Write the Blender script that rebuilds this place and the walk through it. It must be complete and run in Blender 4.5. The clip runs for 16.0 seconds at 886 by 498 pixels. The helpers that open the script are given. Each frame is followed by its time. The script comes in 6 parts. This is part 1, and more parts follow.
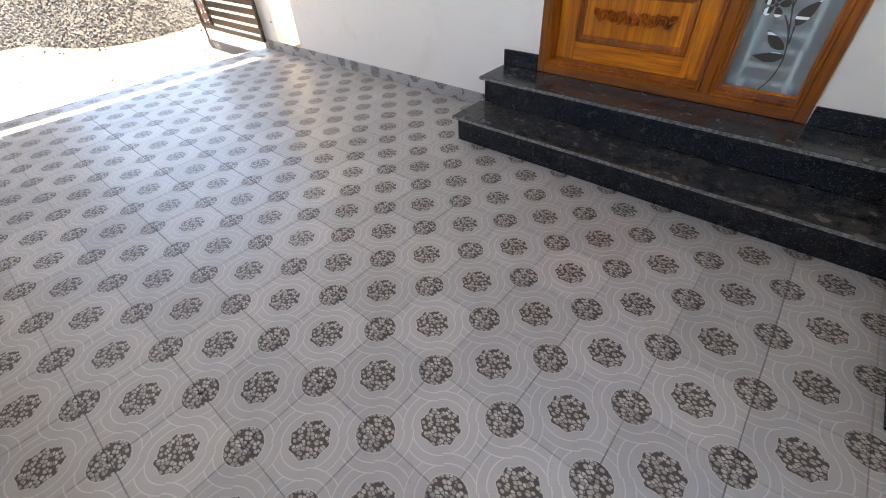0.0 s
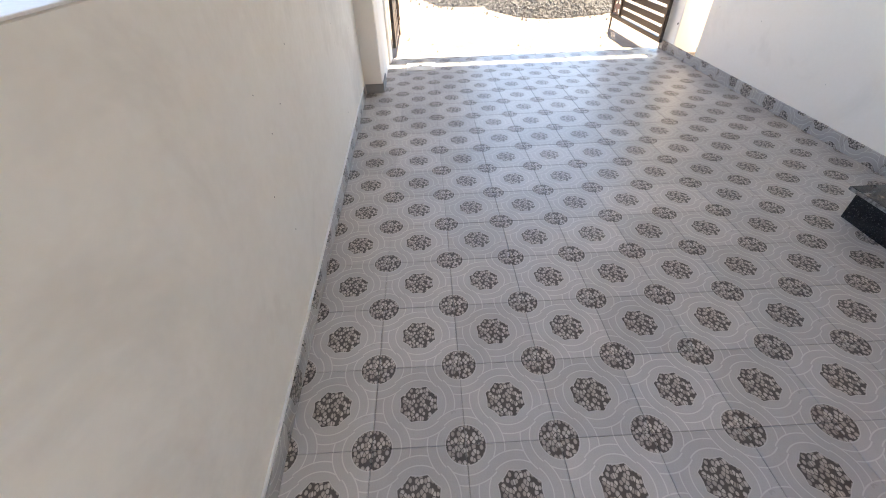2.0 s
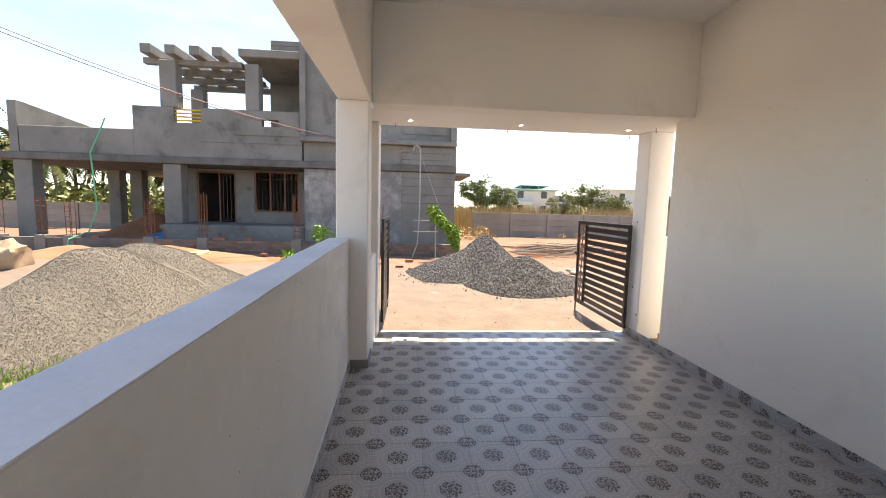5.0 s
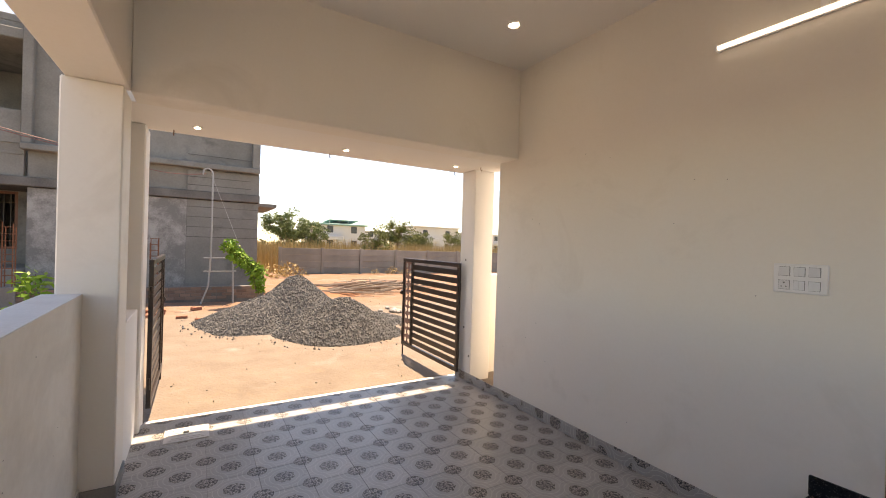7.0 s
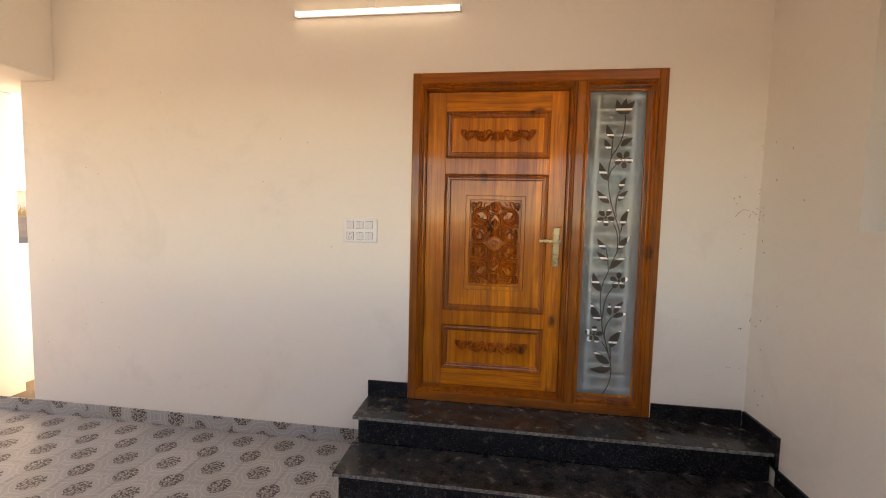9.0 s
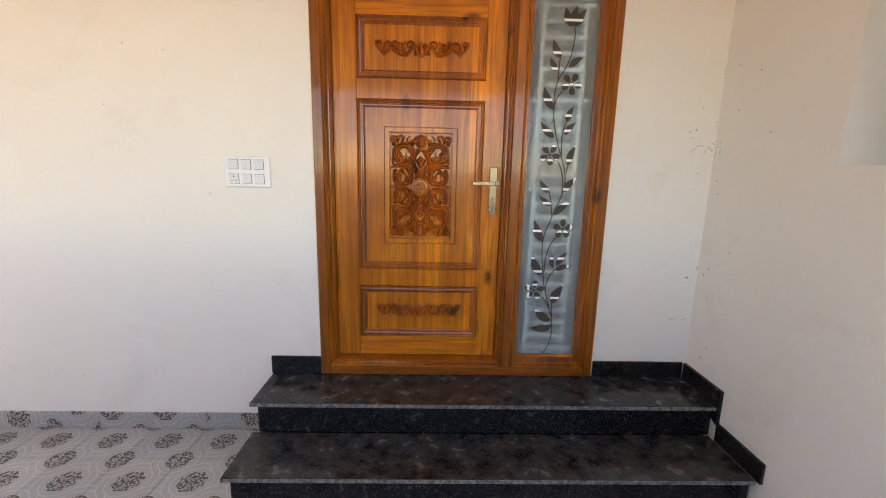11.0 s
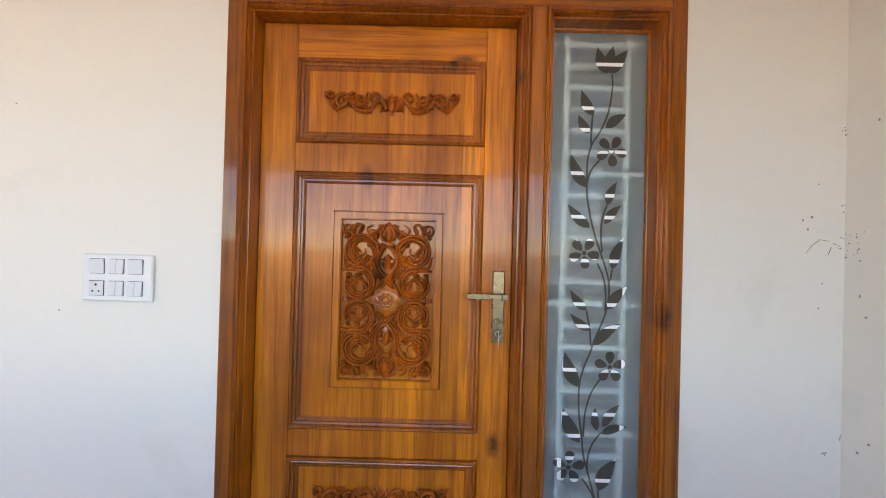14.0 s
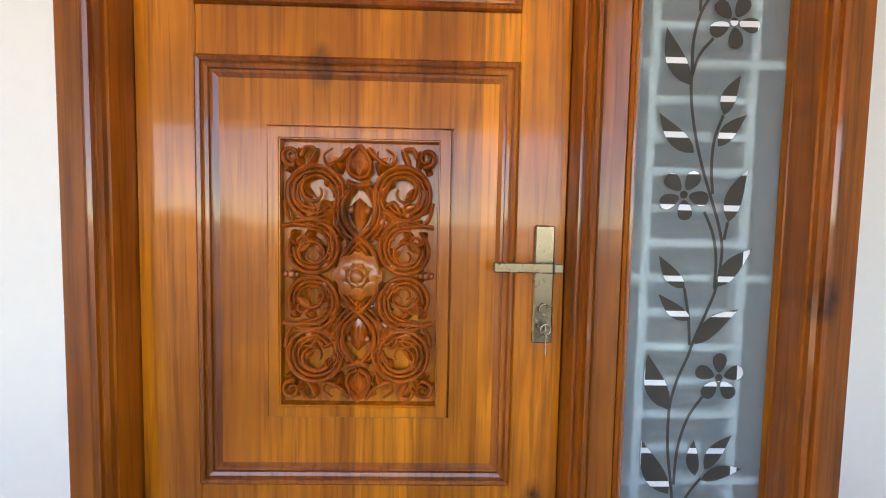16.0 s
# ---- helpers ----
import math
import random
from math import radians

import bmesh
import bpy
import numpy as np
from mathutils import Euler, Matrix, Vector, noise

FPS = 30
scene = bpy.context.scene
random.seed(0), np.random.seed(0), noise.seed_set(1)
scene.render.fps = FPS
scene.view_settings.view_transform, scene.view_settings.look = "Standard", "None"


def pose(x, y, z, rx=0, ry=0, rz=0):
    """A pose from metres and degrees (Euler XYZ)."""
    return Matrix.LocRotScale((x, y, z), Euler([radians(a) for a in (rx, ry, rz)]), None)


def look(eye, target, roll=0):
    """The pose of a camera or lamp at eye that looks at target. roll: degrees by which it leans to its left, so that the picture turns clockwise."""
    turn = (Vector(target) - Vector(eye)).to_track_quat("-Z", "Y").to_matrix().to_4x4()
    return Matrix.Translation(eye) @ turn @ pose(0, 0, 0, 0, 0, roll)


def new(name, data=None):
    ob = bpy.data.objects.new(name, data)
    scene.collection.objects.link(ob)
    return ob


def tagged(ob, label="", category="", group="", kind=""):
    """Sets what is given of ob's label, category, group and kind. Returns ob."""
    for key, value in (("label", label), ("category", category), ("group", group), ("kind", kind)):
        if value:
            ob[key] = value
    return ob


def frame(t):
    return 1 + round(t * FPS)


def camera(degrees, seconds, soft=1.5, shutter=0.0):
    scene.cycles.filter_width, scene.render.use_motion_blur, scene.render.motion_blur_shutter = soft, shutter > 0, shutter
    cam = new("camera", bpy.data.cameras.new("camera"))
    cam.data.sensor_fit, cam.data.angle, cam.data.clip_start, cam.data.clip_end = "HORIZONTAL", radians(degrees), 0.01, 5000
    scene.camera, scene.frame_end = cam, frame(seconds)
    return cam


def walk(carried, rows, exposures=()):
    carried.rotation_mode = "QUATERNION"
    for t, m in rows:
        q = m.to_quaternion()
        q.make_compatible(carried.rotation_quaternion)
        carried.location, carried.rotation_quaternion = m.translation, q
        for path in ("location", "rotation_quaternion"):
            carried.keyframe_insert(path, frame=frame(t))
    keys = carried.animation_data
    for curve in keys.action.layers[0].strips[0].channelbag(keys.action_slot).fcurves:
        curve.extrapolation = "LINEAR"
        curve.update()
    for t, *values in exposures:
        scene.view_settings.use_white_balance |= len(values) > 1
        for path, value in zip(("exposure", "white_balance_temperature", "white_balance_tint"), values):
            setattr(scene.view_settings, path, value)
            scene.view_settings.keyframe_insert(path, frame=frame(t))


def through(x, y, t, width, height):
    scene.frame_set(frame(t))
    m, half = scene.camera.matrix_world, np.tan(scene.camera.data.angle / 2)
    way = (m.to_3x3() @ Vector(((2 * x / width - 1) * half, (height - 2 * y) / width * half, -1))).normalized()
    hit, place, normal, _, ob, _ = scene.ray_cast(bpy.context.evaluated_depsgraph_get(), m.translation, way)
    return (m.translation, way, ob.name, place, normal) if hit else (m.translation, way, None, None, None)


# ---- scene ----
cam = camera(94.3, 16.0, soft=1.0)
PATH = [
    (0, (1.212, 0.31, 1.317), (0.192, 1.423, 0.005), -3.5),
    (0.5, (1.189, 0.276, 1.315), (-0.057, 1.055, -0.041), -3.8),
    (1, (1.185, 0.233, 1.318), (-0.209, 0.699, -0.038), -3.6),
    (1.5, (1.195, 0.223, 1.323), (-0.28, 0.434, -0.011), -2.9),
    (2, (1.214, 0.238, 1.32), (-0.329, 0.271, 0.048), -2.2),
    (2.5, (1.223, 0.246, 1.333), (-0.409, 0.194, 0.178), -1.3),
    (3, (1.224, 0.243, 1.379), (-0.532, 0.167, 0.425), -0.4),
    (3.1, (1.223, 0.243, 1.388), (-0.563, 0.177, 0.49), -0.5),
    (3.5, (1.227, 0.233, 1.47), (-0.641, 0.181, 0.757), 0.3),
    (4, (1.241, 0.239, 1.52), (-0.707, 0.211, 1.068), 0.6),
    (4.2, (1.235, 0.231, 1.541), (-0.731, 0.228, 1.174), 0.7),
    (6.3, (0.51, 0.17, 1.566), (-1.415, 0.715, 1.543), 1.9),
    (6.5, (0.434, 0.184, 1.573), (-1.451, 0.853, 1.559), 1.9),
    (7, (0.327, 0.216, 1.576), (-1.391, 1.24, 1.563), 1.8),
    (7.5, (0.272, 0.268, 1.574), (-1.151, 1.672, 1.541), 1.7),
    (8, (0.268, 0.316, 1.555), (-0.754, 2.034, 1.495), 1.6),
    (8.5, (0.297, 0.319, 1.553), (-0.296, 2.227, 1.456), 1.4),
    (9, (0.329, 0.337, 1.546), (0.068, 2.315, 1.405), 1.4),
    (9.5, (0.316, 0.352, 1.556), (0.265, 2.339, 1.342), 1.3),
    (9.7, (0.309, 0.358, 1.549), (0.313, 2.344, 1.31), 1.3),
    (11.8, (0.427, 1.222, 1.472), (0.476, 3.179, 1.064), 1.3),
    (12, (0.429, 1.319, 1.47), (0.475, 3.281, 1.087), 1.3),
    (12.5, (0.463, 1.53, 1.488), (0.488, 3.506, 1.182), 1.3),
    (13, (0.481, 1.607, 1.544), (0.51, 3.594, 1.319), 1.3),
    (13.5, (0.501, 1.613, 1.551), (0.508, 3.612, 1.47), 1.4),
    (14, (0.51, 1.599, 1.576), (0.501, 3.599, 1.591), 1.5),
    (14.5, (0.518, 1.615, 1.582), (0.511, 3.615, 1.64), 1.7),
    (15, (0.529, 1.708, 1.565), (0.533, 3.707, 1.61), 1.7),
    (15.5, (0.509, 1.909, 1.535), (0.527, 3.909, 1.503), 1.3),
    (16, (0.468, 2.174, 1.512), (0.511, 4.17, 1.394), 1.1),
]
EXPOSURES = [(0, 4.0, 8200, 11), (0.6, 4.15, 8000, 11), (1.2, 4.0, 7900, 11), (2.2, 3.8, 7900, 11), (3.2, 3.3, 7500, 12), (4.2, 2.85, 7500, 13), (6.3, 2.5, 8400, 16), (7.0, 2.55, 9000, 18), (8.2, 3.0, 10100, 21), (9.0, 3.5, 10500, 21), (9.7, 3.65, 10500, 21), (11.8, 4.0, 7300, 14), (14.5, 4.0, 7150, 14), (16, 4.25, 7100, 14)]
walk(cam, [(t, look(eye, target, roll)) for t, eye, target, roll in PATH], EXPOSURES)

# ---------------------------------------------------------------- light
SUN_EL, SUN_TURN = 68.0, -70.0         # degrees above the horizon; turned from +Y towards the road
world = bpy.data.worlds.new("sky")
scene.world = world
world.use_nodes = True
wn = world.node_tree
sky = wn.nodes.new("ShaderNodeTexSky")
sky.sky_type, sky.sun_disc = "NISHITA", False
sky.sun_elevation, sky.sun_rotation = radians(SUN_EL), radians(SUN_TURN)
sky.air_density, sky.dust_density, sky.ozone_density = 1.0, 0.1, 1.6
sky.altitude = 1500
wn.nodes["Background"].inputs["Strength"].default_value = 0.062
sky_at = wn.nodes.new("ShaderNodeTexCoord")
sky_map = wn.nodes.new("ShaderNodeMapping")
sky_map.inputs["Scale"].default_value = (1.0, 1.0, 3.2)
wn.links.new(sky_at.outputs["Generated"], sky_map.inputs["Vector"])
cloud = wn.nodes.new("ShaderNodeTexNoise")
cloud.inputs["Scale"].default_value, cloud.inputs["Detail"].default_value, cloud.inputs["Roughness"].default_value = 2.2, 7.0, 0.6
wn.links.new(sky_map.outputs["Vector"], cloud.inputs["Vector"])
thin = wn.nodes.new("ShaderNodeMapRange")
thin.inputs[1].default_value, thin.inputs[2].default_value, thin.inputs[4].default_value = 0.48, 0.76, 0.30
wn.links.new(cloud.outputs["Fac"], thin.inputs[0])
veil = wn.nodes.new("ShaderNodeMix")
veil.data_type = "RGBA"
veil.inputs[7].default_value = (4.4, 4.6, 5.0, 1)
wn.links.new(thin.outputs[0], veil.inputs[0])
wn.links.new(sky.outputs["Color"], veil.inputs[6])
wn.links.new(veil.outputs[2], wn.nodes["Background"].inputs["Color"])
sun_data = bpy.data.lights.new("sun", "SUN")
sun_data.energy, sun_data.angle, sun_data.color = 2.3, radians(0.6), (1.0, 0.92, 0.80)
sun = new("sun", sun_data)
sun_flat = 40 / math.tan(radians(SUN_EL))
sun.matrix_world = look((sun_flat * math.sin(radians(SUN_TURN)), sun_flat * math.cos(radians(SUN_TURN)), 40), (0, 0, 0))

# ---------------------------------------------------------------- materials


def start_mat(name):
    m = bpy.data.materials.new(name)
    m.use_nodes = True
    return m, m.node_tree, m.node_tree.nodes["Principled BSDF"]


def put_in(nt, socket, value):
    if isinstance(value, bpy.types.NodeSocket):
        nt.links.new(value, socket)
    elif isinstance(value, (tuple, list)) and len(value) == 3 and socket.type == "RGBA":
        socket.default_value = (*value, 1)
    else:
        socket.default_value = value


def coords(nt, kind="Object", scale=(1, 1, 1), turn=(0, 0, 0)):
    c = nt.nodes.new("ShaderNodeTexCoord")
    mp = nt.nodes.new("ShaderNodeMapping")
    nt.links.new(c.outputs[kind], mp.inputs["Vector"])
    mp.inputs["Scale"].default_value = scale
    mp.inputs["Rotation"].default_value = turn
    return mp.outputs["Vector"]


def noise_of(nt, vec, scale, detail=4.0, rough=0.55, distort=0.0):
    n = nt.nodes.new("ShaderNodeTexNoise")
    put_in(nt, n.inputs["Vector"], vec)
    n.inputs["Scale"].default_value, n.inputs["Detail"].default_value = scale, detail
    n.inputs["Roughness"].default_value, n.inputs["Distortion"].default_value = rough, distort
    return n.outputs["Fac"]


def voronoi_of(nt, vec, scale, feature="F1", out="Distance", dims="3D"):
    n = nt.nodes.new("ShaderNodeTexVoronoi")
    n.voronoi_dimensions = dims
    n.feature = feature
    put_in(nt, n.inputs["Vector"], vec)
    n.inputs["Scale"].default_value = scale
    return n.outputs[out]


def calc(nt, op, a, b=0.0, c=0.0):
    n = nt.nodes.new("ShaderNodeMath")
    n.operation = op
    for k, v in enumerate((a, b, c)):
        put_in(nt, n.inputs[k], v)
    return n.outputs[0]


def blend(nt, fac, a, b, how="MIX"):
    n = nt.nodes.new("ShaderNodeMix")
    n.data_type, n.blend_type = "RGBA", how
    put_in(nt, n.inputs[0], fac)
    put_in(nt, n.inputs[6], a)
    put_in(nt, n.inputs[7], b)
    return n.outputs[2]


def span(nt, value, lo, hi, to_lo=0.0, to_hi=1.0):
    n = nt.nodes.new("ShaderNodeMapRange")
    n.clamp = True
    for k, v in enumerate((value, lo, hi, to_lo, to_hi)):
        put_in(nt, n.inputs[k], v)
    return n.outputs[0]


def bump_of(nt, height, strength, dist, normal=None):
    n = nt.nodes.new("ShaderNodeBump")
    n.inputs["Strength"].default_value, n.inputs["Distance"].default_value = strength, dist
    put_in(nt, n.inputs["Height"], height)
    if normal is not None:
        nt.links.new(normal, n.inputs["Normal"])
    return n.outputs["Normal"]


def object_random(nt):
    return nt.nodes.new("ShaderNodeObjectInfo").outputs["Random"]


def island_random(nt):
    return nt.nodes.new("ShaderNodeNewGeometry").outputs["Random Per Island"]


def surface(name, a, b, big=1.5, fine=40.0, rough=0.6, bump=0.2, depth=0.004, speck=None, metal=0.0, vary=0.0, coat=0.0, spread=(0.35, 0.65), island=0.0, stain=None):
    """A weathered surface: two colours at a large scale, a finer grain, and fine relief."""
    m, nt, p = start_mat(name)
    v = coords(nt)
    f1 = noise_of(nt, v, big, 5)
    f2 = noise_of(nt, v, fine, 3)
    mix = span(nt, calc(nt, "ADD", calc(nt, "MULTIPLY", f1, 0.75), calc(nt, "MULTIPLY", f2, 0.25)), *spread)
    col = blend(nt, mix, a, b)
    if speck:
        s = voronoi_of(nt, v, speck[1])
        col = blend(nt, span(nt, s, speck[2], speck[2] * 0.6), col, speck[0])
    if stain:
        s = span(nt, noise_of(nt, v, stain[1], 6, 0.65, 0.6), stain[2], stain[2] + 0.16)
        col = blend(nt, s, col, stain[0])
    if vary:
        col = blend(nt, 1.0, col, blend(nt, object_random(nt), (1 - vary,) * 3, (1 + vary,) * 3), "MULTIPLY")
    if island:
        col = blend(nt, 1.0, col, blend(nt, island_random(nt), (1 - island,) * 3, (1 + island,) * 3), "MULTIPLY")
    put_in(nt, p.inputs["Base Color"], col)
    put_in(nt, p.inputs["Roughness"], span(nt, f2, 0.3, 0.7, max(rough - 0.08, 0.02), min(rough + 0.08, 1)))
    p.inputs["Metallic"].default_value, p.inputs["Coat Weight"].default_value = metal, coat
    if bump:
        nrm = bump_of(nt, f1, bump * 0.6, depth * 4)
        put_in(nt, p.inputs["Normal"], bump_of(nt, f2, bump, depth, nrm))
    return m


def plain(name, col, rough=0.4, metal=0.0, glow=None):
    m, nt, p = start_mat(name)
    p.inputs["Base Color"].default_value = (*col, 1)
    p.inputs["Roughness"].default_value, p.inputs["Metallic"].default_value = rough, metal
    if glow:
        p.inputs["Emission Color"].default_value, p.inputs["Emission Strength"].default_value = (*glow[0], 1), glow[1]
    return m


def tile_mat():
    """Grey cement parking tile: pebble roundels on the corners, pebble stars in the middle, looping bands between."""
    m, nt, p = start_mat("parking_tile")
    uv = coords(nt, "UV")
    sep = nt.nodes.new("ShaderNodeSeparateXYZ")
    nt.links.new(uv, sep.inputs[0])

    def from_centre(shift):
        x = calc(nt, "SUBTRACT", calc(nt, "WRAP", calc(nt, "ADD", sep.outputs[0], shift), 1.0, 0.0), 0.5)
        y = calc(nt, "SUBTRACT", calc(nt, "WRAP", calc(nt, "ADD", sep.outputs[1], shift), 1.0, 0.0), 0.5)
        r = calc(nt, "SQRT", calc(nt, "ADD", calc(nt, "MULTIPLY", x, x), calc(nt, "MULTIPLY", y, y)))
        return r, calc(nt, "ARCTAN2", y, x)

    rc, ac = from_centre(0.5)
    ro, ao = from_centre(0.0)
    star = calc(nt, "SUBTRACT", 1.0, calc(nt, "ABSOLUTE", calc(nt, "COSINE", calc(nt, "MULTIPLY", ao, 4.0))))
    edge_o = calc(nt, "MULTIPLY_ADD", star, 0.026, 0.201)
    in_c = span(nt, rc, 0.208, 0.214, 1.0, 0.0)
    in_o = span(nt, calc(nt, "SUBTRACT", ro, edge_o), 0.0, 0.008, 1.0, 0.0)
    inside = calc(nt, "MAXIMUM", in_c, in_o)

    def rings(r, radii, gate):
        out = None
        for rad in radii:
            d = span(nt, calc(nt, "ABSOLUTE", calc(nt, "SUBTRACT", r, rad)), 0.004, 0.009, 1.0, 0.0)
            out = d if out is None else calc(nt, "MAXIMUM", out, d)
        return calc(nt, "MULTIPLY", out, gate)

    def over(angle, other):
        """One band passes over on one side of each crossing, and shows wherever the other does not reach."""
        top = calc(nt, "GREATER_THAN", calc(nt, "SINE", calc(nt, "MULTIPLY", angle, 4.0)), 0.0)
        return calc(nt, "MAXIMUM", top, calc(nt, "GREATER_THAN", other, 0.418))

    lines = calc(nt, "MAXIMUM", rings(rc, (0.312, 0.412), over(ac, ro)), rings(ro, (0.312, 0.412), over(ao, rc)))
    rim = calc(nt, "MAXIMUM", span(nt, calc(nt, "ABSOLUTE", calc(nt, "SUBTRACT", rc, 0.217)), 0.003, 0.009, 1.0, 0.0),
               span(nt, calc(nt, "ABSOLUTE", calc(nt, "SUBTRACT", calc(nt, "SUBTRACT", ro, edge_o), 0.008)), 0.003, 0.009, 1.0, 0.0))
    lines = calc(nt, "MULTIPLY", calc(nt, "MAXIMUM", lines, calc(nt, "MULTIPLY", rim, 0.6)), calc(nt, "SUBTRACT", 1.0, inside))
    peb = coords(nt, "UV", (1.0, 1.35, 1.0), (0, 0, 0.6))
    near = voronoi_of(nt, peb, 17.5, "F1", "Distance", "2D")
    gap = voronoi_of(nt, peb, 17.5, "DISTANCE_TO_EDGE", "Distance", "2D")
    tint = voronoi_of(nt, peb, 17.5, "F1", "Color", "2D")
    sept = nt.nodes.new("ShaderNodeSeparateColor")
    nt.links.new(tint, sept.inputs[0])
    pebble = blend(nt, sept.outputs[0], (0.25, 0.222, 0.203), (0.50, 0.465, 0.43))
    pebble = blend(nt, span(nt, near, 0.25, 0.7), pebble, (0.17, 0.15, 0.14))
    stone = calc(nt, "MULTIPLY", span(nt, gap, 0.035, 0.07), span(nt, near, span(nt, sept.outputs[1], 0.0, 1.0, 0.34, 0.54), span(nt, sept.outputs[1], 0.0, 1.0, 0.40, 0.60), 1.0, 0.0))
    medal = blend(nt, stone, (0.066, 0.058, 0.052), pebble)
    ob = coords(nt, "Object")
    dirt = noise_of(nt, ob, 6.0, 5)
    grain = noise_of(nt, uv, 60.0, 3)
    spot = span(nt, voronoi_of(nt, uv, 3.1), 0.035, 0.02)
    base = blend(nt, span(nt, dirt, 0.35, 0.7), (0.445, 0.437, 0.428), (0.375, 0.367, 0.36))
    base = blend(nt, calc(nt, "MULTIPLY", grain, 0.35), base, (0.22, 0.21, 0.2))
    base = blend(nt, calc(nt, "MULTIPLY", lines, 0.55), base, (0.64, 0.625, 0.61))
    col = blend(nt, inside, base, medal)
    col = blend(nt, calc(nt, "MULTIPLY", spot, 0.5), col, (0.55, 0.53, 0.50))
    rnd = object_random(nt)
    col = blend(nt, 1.0, col, blend(nt, rnd, (0.90, 0.90, 0.90), (1.08, 1.07, 1.06)), "MULTIPLY")
    put_in(nt, p.inputs["Base Color"], col)
    put_in(nt, p.inputs["Roughness"], span(nt, dirt, 0.3, 0.7, 0.26, 0.40))
    h = calc(nt, "ADD", calc(nt, "MULTIPLY", lines, 0.4), calc(nt, "MULTIPLY", inside, calc(nt, "MULTIPLY", stone, 0.8)))
    h = calc(nt, "ADD", calc(nt, "SUBTRACT", h, calc(nt, "MULTIPLY", inside, 0.7)), calc(nt, "MULTIPLY", grain, 0.12))
    put_in(nt, p.inputs["Normal"], bump_of(nt, h, 0.35, 0.003))
    return m


def teak_mat(name, axis="Z", tone=1.0, coat=0.6, green=0.325):
    """Varnished teak: long grain along one axis, board tints, knots."""
    m, nt, p = start_mat(name)
    s = (11, 11, 0.75) if axis == "Z" else (0.75, 11, 11)
    v = coords(nt, "Object", s)
    g1 = noise_of(nt, v, 1.3, 5, 0.6, 0.9)
    v2 = coords(nt, "Object", (70, 70, 2.2) if axis == "Z" else (2.2, 70, 70))
    g2 = noise_of(nt, v2, 1.6, 3)
    raw = coords(nt, "Object")
    big = noise_of(nt, raw, 2.3, 3)
    wav = nt.nodes.new("ShaderNodeTexWave")
    wav.bands_direction = "X" if axis == "Z" else "Z"
    put_in(nt, wav.inputs["Vector"], coords(nt, "Object", (1, 1, 0.12) if axis == "Z" else (0.12, 1, 1)))
    wav.inputs["Scale"].default_value, wav.inputs["Distortion"].default_value = 6.0, 11.0
    wav.inputs["Detail"].default_value, wav.inputs["Detail Scale"].default_value = 2.5, 1.4
    sepc = nt.nodes.new("ShaderNodeSeparateXYZ")
    nt.links.new(raw, sepc.inputs[0])
    board = nt.nodes.new("ShaderNodeTexWhiteNoise")
    board.noise_dimensions = "1D"
    put_in(nt, board.inputs["W"], calc(nt, "FLOOR", calc(nt, "MULTIPLY", sepc.outputs[0 if axis == "Z" else 2], 7.3)))
    t = tone
    col = blend(nt, span(nt, g1, 0.3, 0.7), (0.52 * t, 0.52 * t * (green - 0.055), 0.004 * t), (0.88 * t, 0.88 * t * green, 0.007 * t))
    col = blend(nt, calc(nt, "MULTIPLY", span(nt, wav.outputs["Fac"], 0.66, 0.96), 0.20), col, (0.17 * t, 0.038 * t, 0.003 * t))
    col = blend(nt, calc(nt, "MULTIPLY", span(nt, g2, 0.50, 0.66), 0.44), col, (0.14 * t, 0.028 * t, 0.003 * t))
    col = blend(nt, calc(nt, "MULTIPLY", span(nt, big, 0.42, 0.66), 0.45), col, (0.22 * t, 0.050 * t, 0.004 * t))
    col = blend(nt, 1.0, col, blend(nt, board.outputs["Value"], (0.74, 0.69, 0.62), (1.16, 1.18, 1.20)), "MULTIPLY")
    kv = nt.nodes.new("ShaderNodeCombineXYZ")
    put_in(nt, kv.inputs[0], calc(nt, "MULTIPLY", sepc.outputs[0], 1.0 if axis == "Z" else 0.55))
    put_in(nt, kv.inputs[1], calc(nt, "MULTIPLY", sepc.outputs[2], 0.55 if axis == "Z" else 1.0))
    kv = kv.outputs[0]
    vk = nt.nodes.new("ShaderNodeTexVoronoi")
    vk.voronoi_dimensions = "2D"
    put_in(nt, vk.inputs["Vector"], kv)
    vk.inputs["Scale"].default_value = 4.0
    knot = span(nt, calc(nt, "ADD", vk.outputs["Distance"], calc(nt, "MULTIPLY", g1, 0.12)), 0.19, 0.10)
    which = nt.nodes.new("ShaderNodeSeparateColor")
    nt.links.new(vk.outputs["Color"], which.inputs[0])
    knot = calc(nt, "MULTIPLY", knot, calc(nt, "GREATER_THAN", which.outputs[0], 0.55))
    ringn = noise_of(nt, kv, 38.0, 2)
    col = blend(nt, calc(nt, "MULTIPLY", knot, span(nt, ringn, 0.35, 0.65, 0.45, 0.95)), col, (0.055 * t, 0.014 * t, 0.003 * t))
    put_in(nt, p.inputs["Base Color"], col)
    put_in(nt, p.inputs["Roughness"], span(nt, g2, 0.3, 0.7, 0.28, 0.42))
    p.inputs["Specular IOR Level"].default_value = 0.2
    p.inputs["Coat Weight"].default_value, p.inputs["Coat Roughness"].default_value = coat, 0.08
    put_in(nt, p.inputs["Normal"], bump_of(nt, g2, 0.08, 0.001))
    return m


